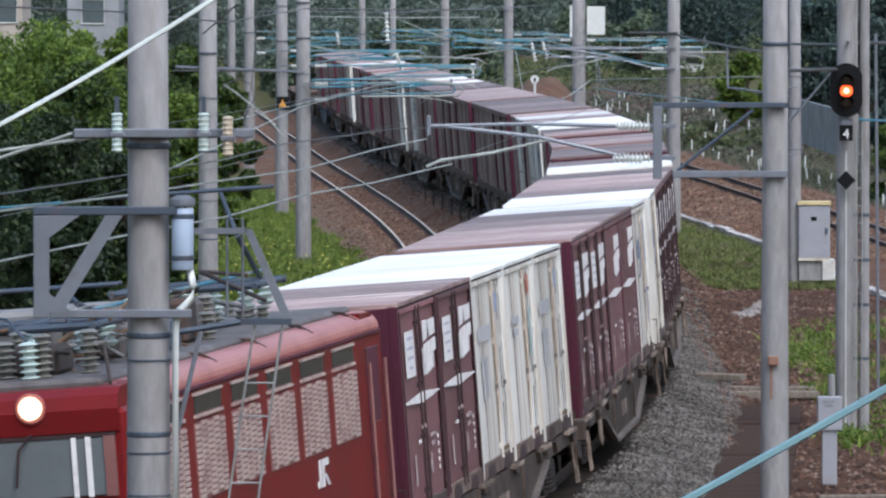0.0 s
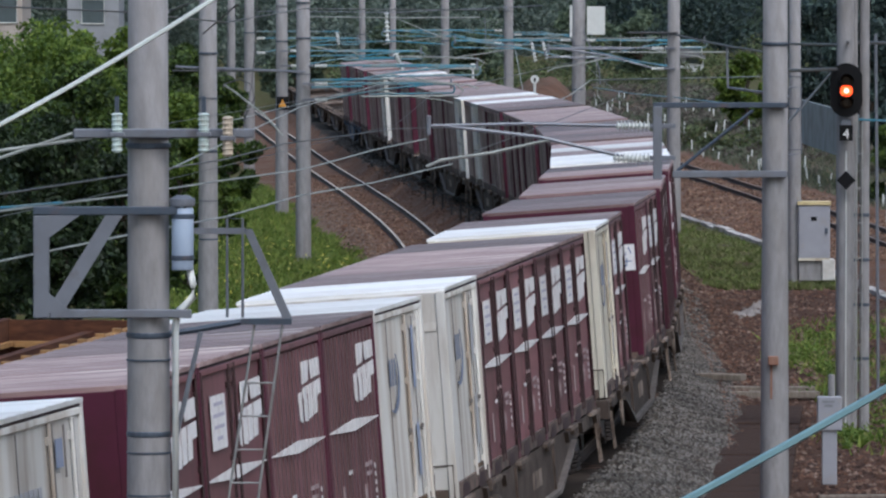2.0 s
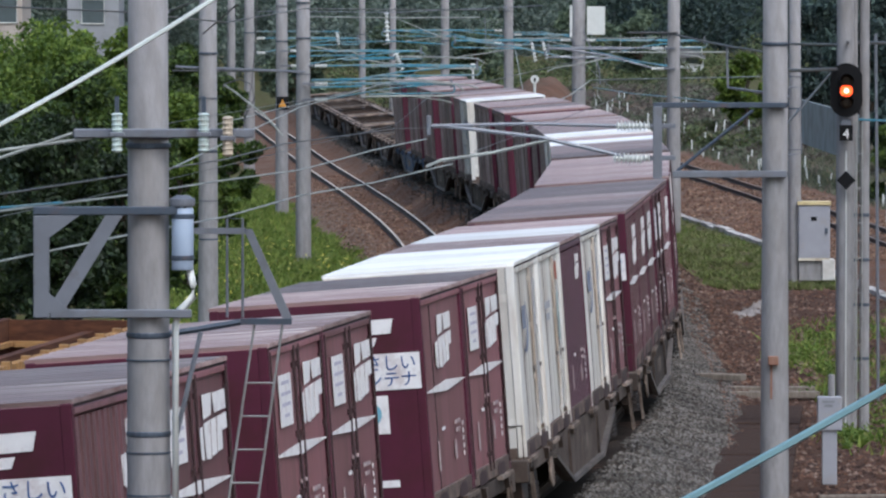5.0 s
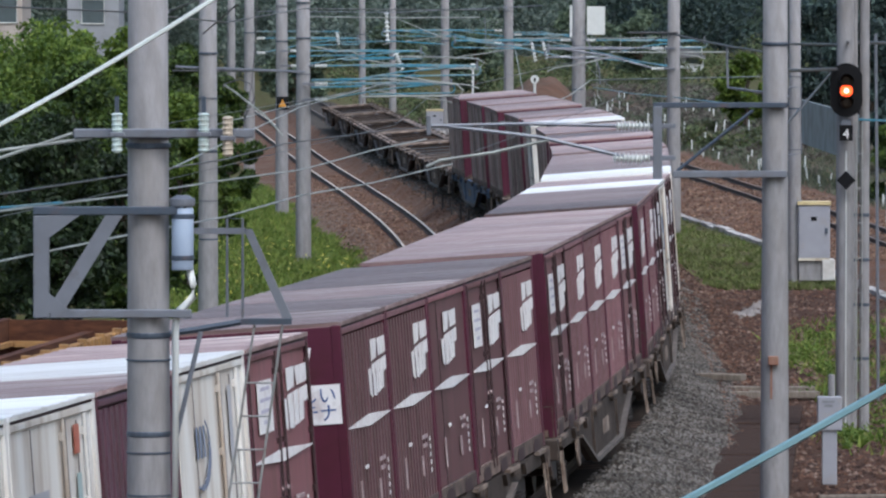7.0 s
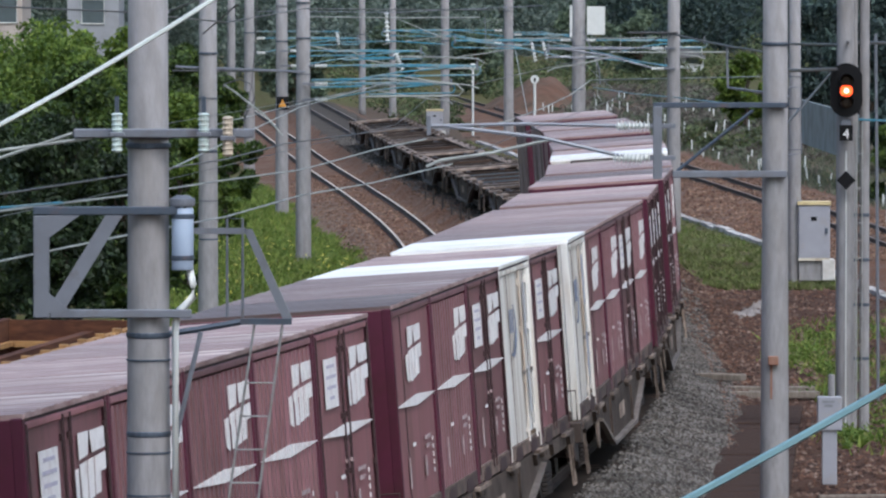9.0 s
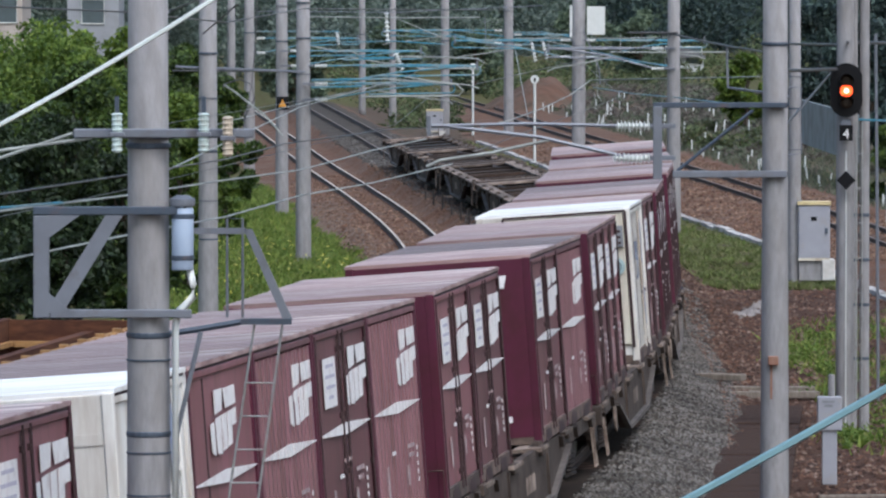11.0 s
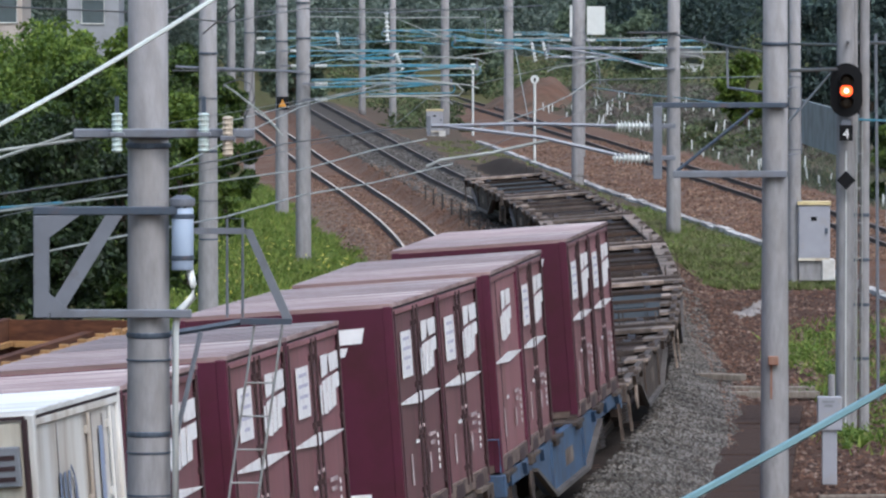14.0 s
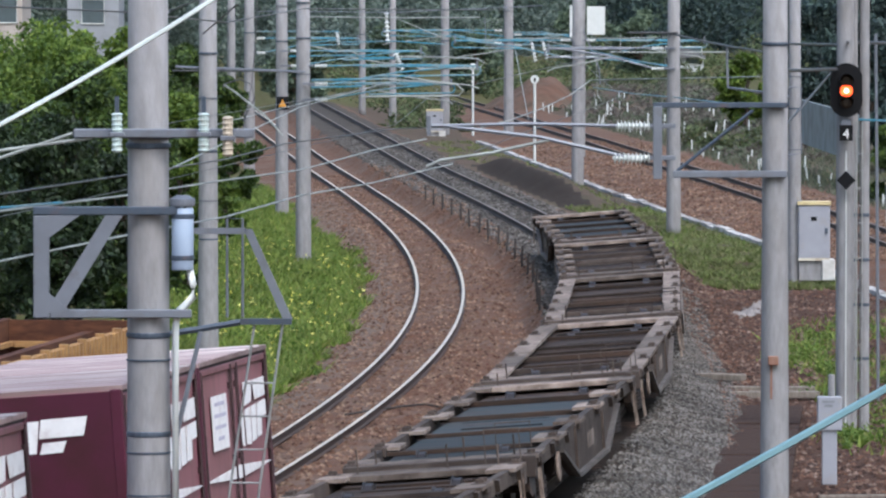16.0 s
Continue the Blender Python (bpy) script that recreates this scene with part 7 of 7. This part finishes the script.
for k in range(34):
    y = 318 + k * 3.4
    x = float(right_x(y)) + random.uniform(4.6, 7.6)
    p = part("white_stake", boxed(-0.03, 0.03, -0.02, 0.02, -0.1, random.uniform(0.4, 0.75), bevel=0.006), porcelain, m=pose(x, y, gz(x, y), 0, random.uniform(-6, 6), random.uniform(-30, 30)))
    tagged(p, "thin white stake among scrub on the far bank", "stake", group="white stakes on the bank")
# white stakes along the grass bank of the siding
for k in range(52):
    y = 222 + k * 3.6
    x = float(right_x(y)) + 3.0 + random.uniform(-0.4, 1.4)
    p = part("white_stake", boxed(-0.028, 0.028, -0.02, 0.02, -0.1, random.uniform(0.25, 0.5), bevel=0.006), porcelain, m=pose(x, y, gz(x, y), 0, random.uniform(-7, 7), random.uniform(-30, 30)))
    tagged(p, "white stake on the grass bank", "stake", group="white stakes on the bank")

# round white track signs on thin posts
for x, y, z0, z1 in ((1.39, 341.5, -1.2, 2.0), (3.66, 293.0, -1.0, 2.3)):
    s = thing("track_sign", "small round white sign on a thin white post", "sign", pose(x, y, z0), group="round track signs")
    part("post", lathe(bmesh.new(), [(0.05, 0), (0.05, z1 - z0)], None, 8), porcelain, s)
    bm = bmesh.new()
    lathe(bm, [(0.17, -0.02), (0.17, 0.02)], Matrix.Translation((0, -0.06, z1 - z0)) @ Matrix.Rotation(math.pi / 2, 4, "X"), 16)
    part("disc", bm, porcelain, s)
    part("pointer", boxed(-0.04, 0.04, -0.1, -0.085, z1 - z0 - 0.1, z1 - z0 + 0.05), black_paint, s)

# white boards high up
bd = thing("white_board", "pair of white blank boards on a pole", "board", pose(5.6, 300, 0))
part("left_panel", boxed(-0.42, -0.06, -0.05, 0.05, 3.9, 5.2), porcelain, bd)
part("right_panel", boxed(0.28, 1.02, -0.05, 0.05, 4.0, 5.15), porcelain, bd)
part("post", rod(bmesh.new(), (0.1, 0.1, -1), (0.1, 0.1, 6), 0.12), concrete, bd)

# yellow warning plate on a pole
wp = thing("warning_plate", "small black plate with orange triangle on a pole", "sign", pose(-5.38, 246.2, 2.35))
part("plate", boxed(-0.2, 0.2, -0.03, 0.0, -0.22, 0.22), black_paint, wp)
bm = bmesh.new()
prism(bm, [(-0.13, -0.12), (0.13, -0.12), (0, 0.13)], -0.04, -0.031, 1)
part("triangle", bm, material("orange_sign_paint", (0.7, 0.32, 0.04), 0.5), wp)


# ---------------------------------------------------------------- houses far off
house(-21.0, 330, 0.6, 4.6, 7, 5.6, render_beige, tile_roof, "beige rendered two-storey house")
house(-16.3, 345, 0.4, 2.4, 6, 6.0, render_grey, tile_roof, "grey clad narrow building", cols=1)
# ---------------------------------------------------------------- low rusty wagon on the outer siding
rust_brown = material("rust_brown_steel", (0.066, 0.026, 0.015), 0.85, scale=2, amount=0.8, second=(0.05, 0.02, 0.012), dirt=(0.17, 0.075, 0.035), dirt_scale=1.3, dirt_amount=0.5, stretch=(0.4, 1, 4), spec=0.2)
ochre = material("ochre_yellow_paint", (0.32, 0.18, 0.06), 0.7, scale=2, amount=0.7, second=(0.22, 0.115, 0.04), dirt=(0.11, 0.045, 0.02), dirt_scale=3, dirt_amount=0.4)
gw = thing("gondola_wagon", "rust-brown open wagon with ochre ribbed sides", "wagon", pose(-7.65, 124.2, -0.62, 0, 0, 82.6))
for sy in (-1, 1):
    part("side_wall", boxed(-8, 8, *sorted((sy * 1.2, sy * 1.26)), 0.55, 1.0 if sy < 0 else 1.5, bevel=0.01), rust_brown, gw)
    part("top_rail", boxed(-8.05, 8.05, *sorted((sy * 1.2, sy * (1.34 if sy > 0 else 1.29))), 1.34 if sy < 0 else 1.44, 1.41 if sy < 0 else 1.52, bevel=0.012), ochre if sy < 0 else rust_brown, gw)
    if sy > 0:
        part("inner_rail", boxed(-7.9, 7.9, 1.1, 1.19, 1.02, 1.12, bevel=0.01), ochre, gw)
    for k in range(46 if sy < 0 else 12):
        x = -7.8 + k * (15.6 / (45 if sy < 0 else 11))
        wide = 0.05 + 0.03 * (k % 3 == 1)
        part("rib", boxed(x - wide, x + wide, *sorted((sy * 1.2, sy * 1.36)), 0.5, 1.46 + 0.05 * (k % 5 == 2), bevel=0.012), ochre if sy < 0 else rust_brown, gw)
for sx in (-1, 1):
    part("end_wall", boxed(*sorted((sx * 7.9, sx * 8.0)), -1.2, 1.2, 0.55, 1.5), rust_brown, gw)
    part("end_rail", boxed(*sorted((sx * 7.82, sx * 7.9)), -1.1, 1.1, 1.0, 1.12, bevel=0.01), ochre, gw)
part("floor", boxed(-7.9, 7.9, -1.2, 1.2, 0.5, 0.6), flat_rust, gw)
part("inner_beam", boxed(-7.9, 7.9, -0.35, -0.15, 0.9, 1.3), rust_brown, gw)
for bx in (-5.5, 5.5):
    bo = part("bogie", boxed(bx - 1.2, bx + 1.2, -0.95, 0.95, 0.25, 0.5), flat_dark, gw)
    for dx in (-0.85, 0.85):
        bm = bmesh.new()
        for sy in (-1, 1):
            lathe(bm, [(0.40, -0.06), (0.43, -0.05), (0.43, 0.06), (0.2, 0.03)], Matrix.Translation((bx + dx, sy * 0.56, 0.43)) @ Matrix.Rotation(math.pi / 2, 4, "X"), 18)
        part("wheelset", bm, wheel_steel, bo)


# ---------------------------------------------------------------- what moves
def motions():
    for ob, sigma, local in movers:
        walk(ob, [(t, car_pose(sigma, t) @ local) for t in STEPS])


motions()
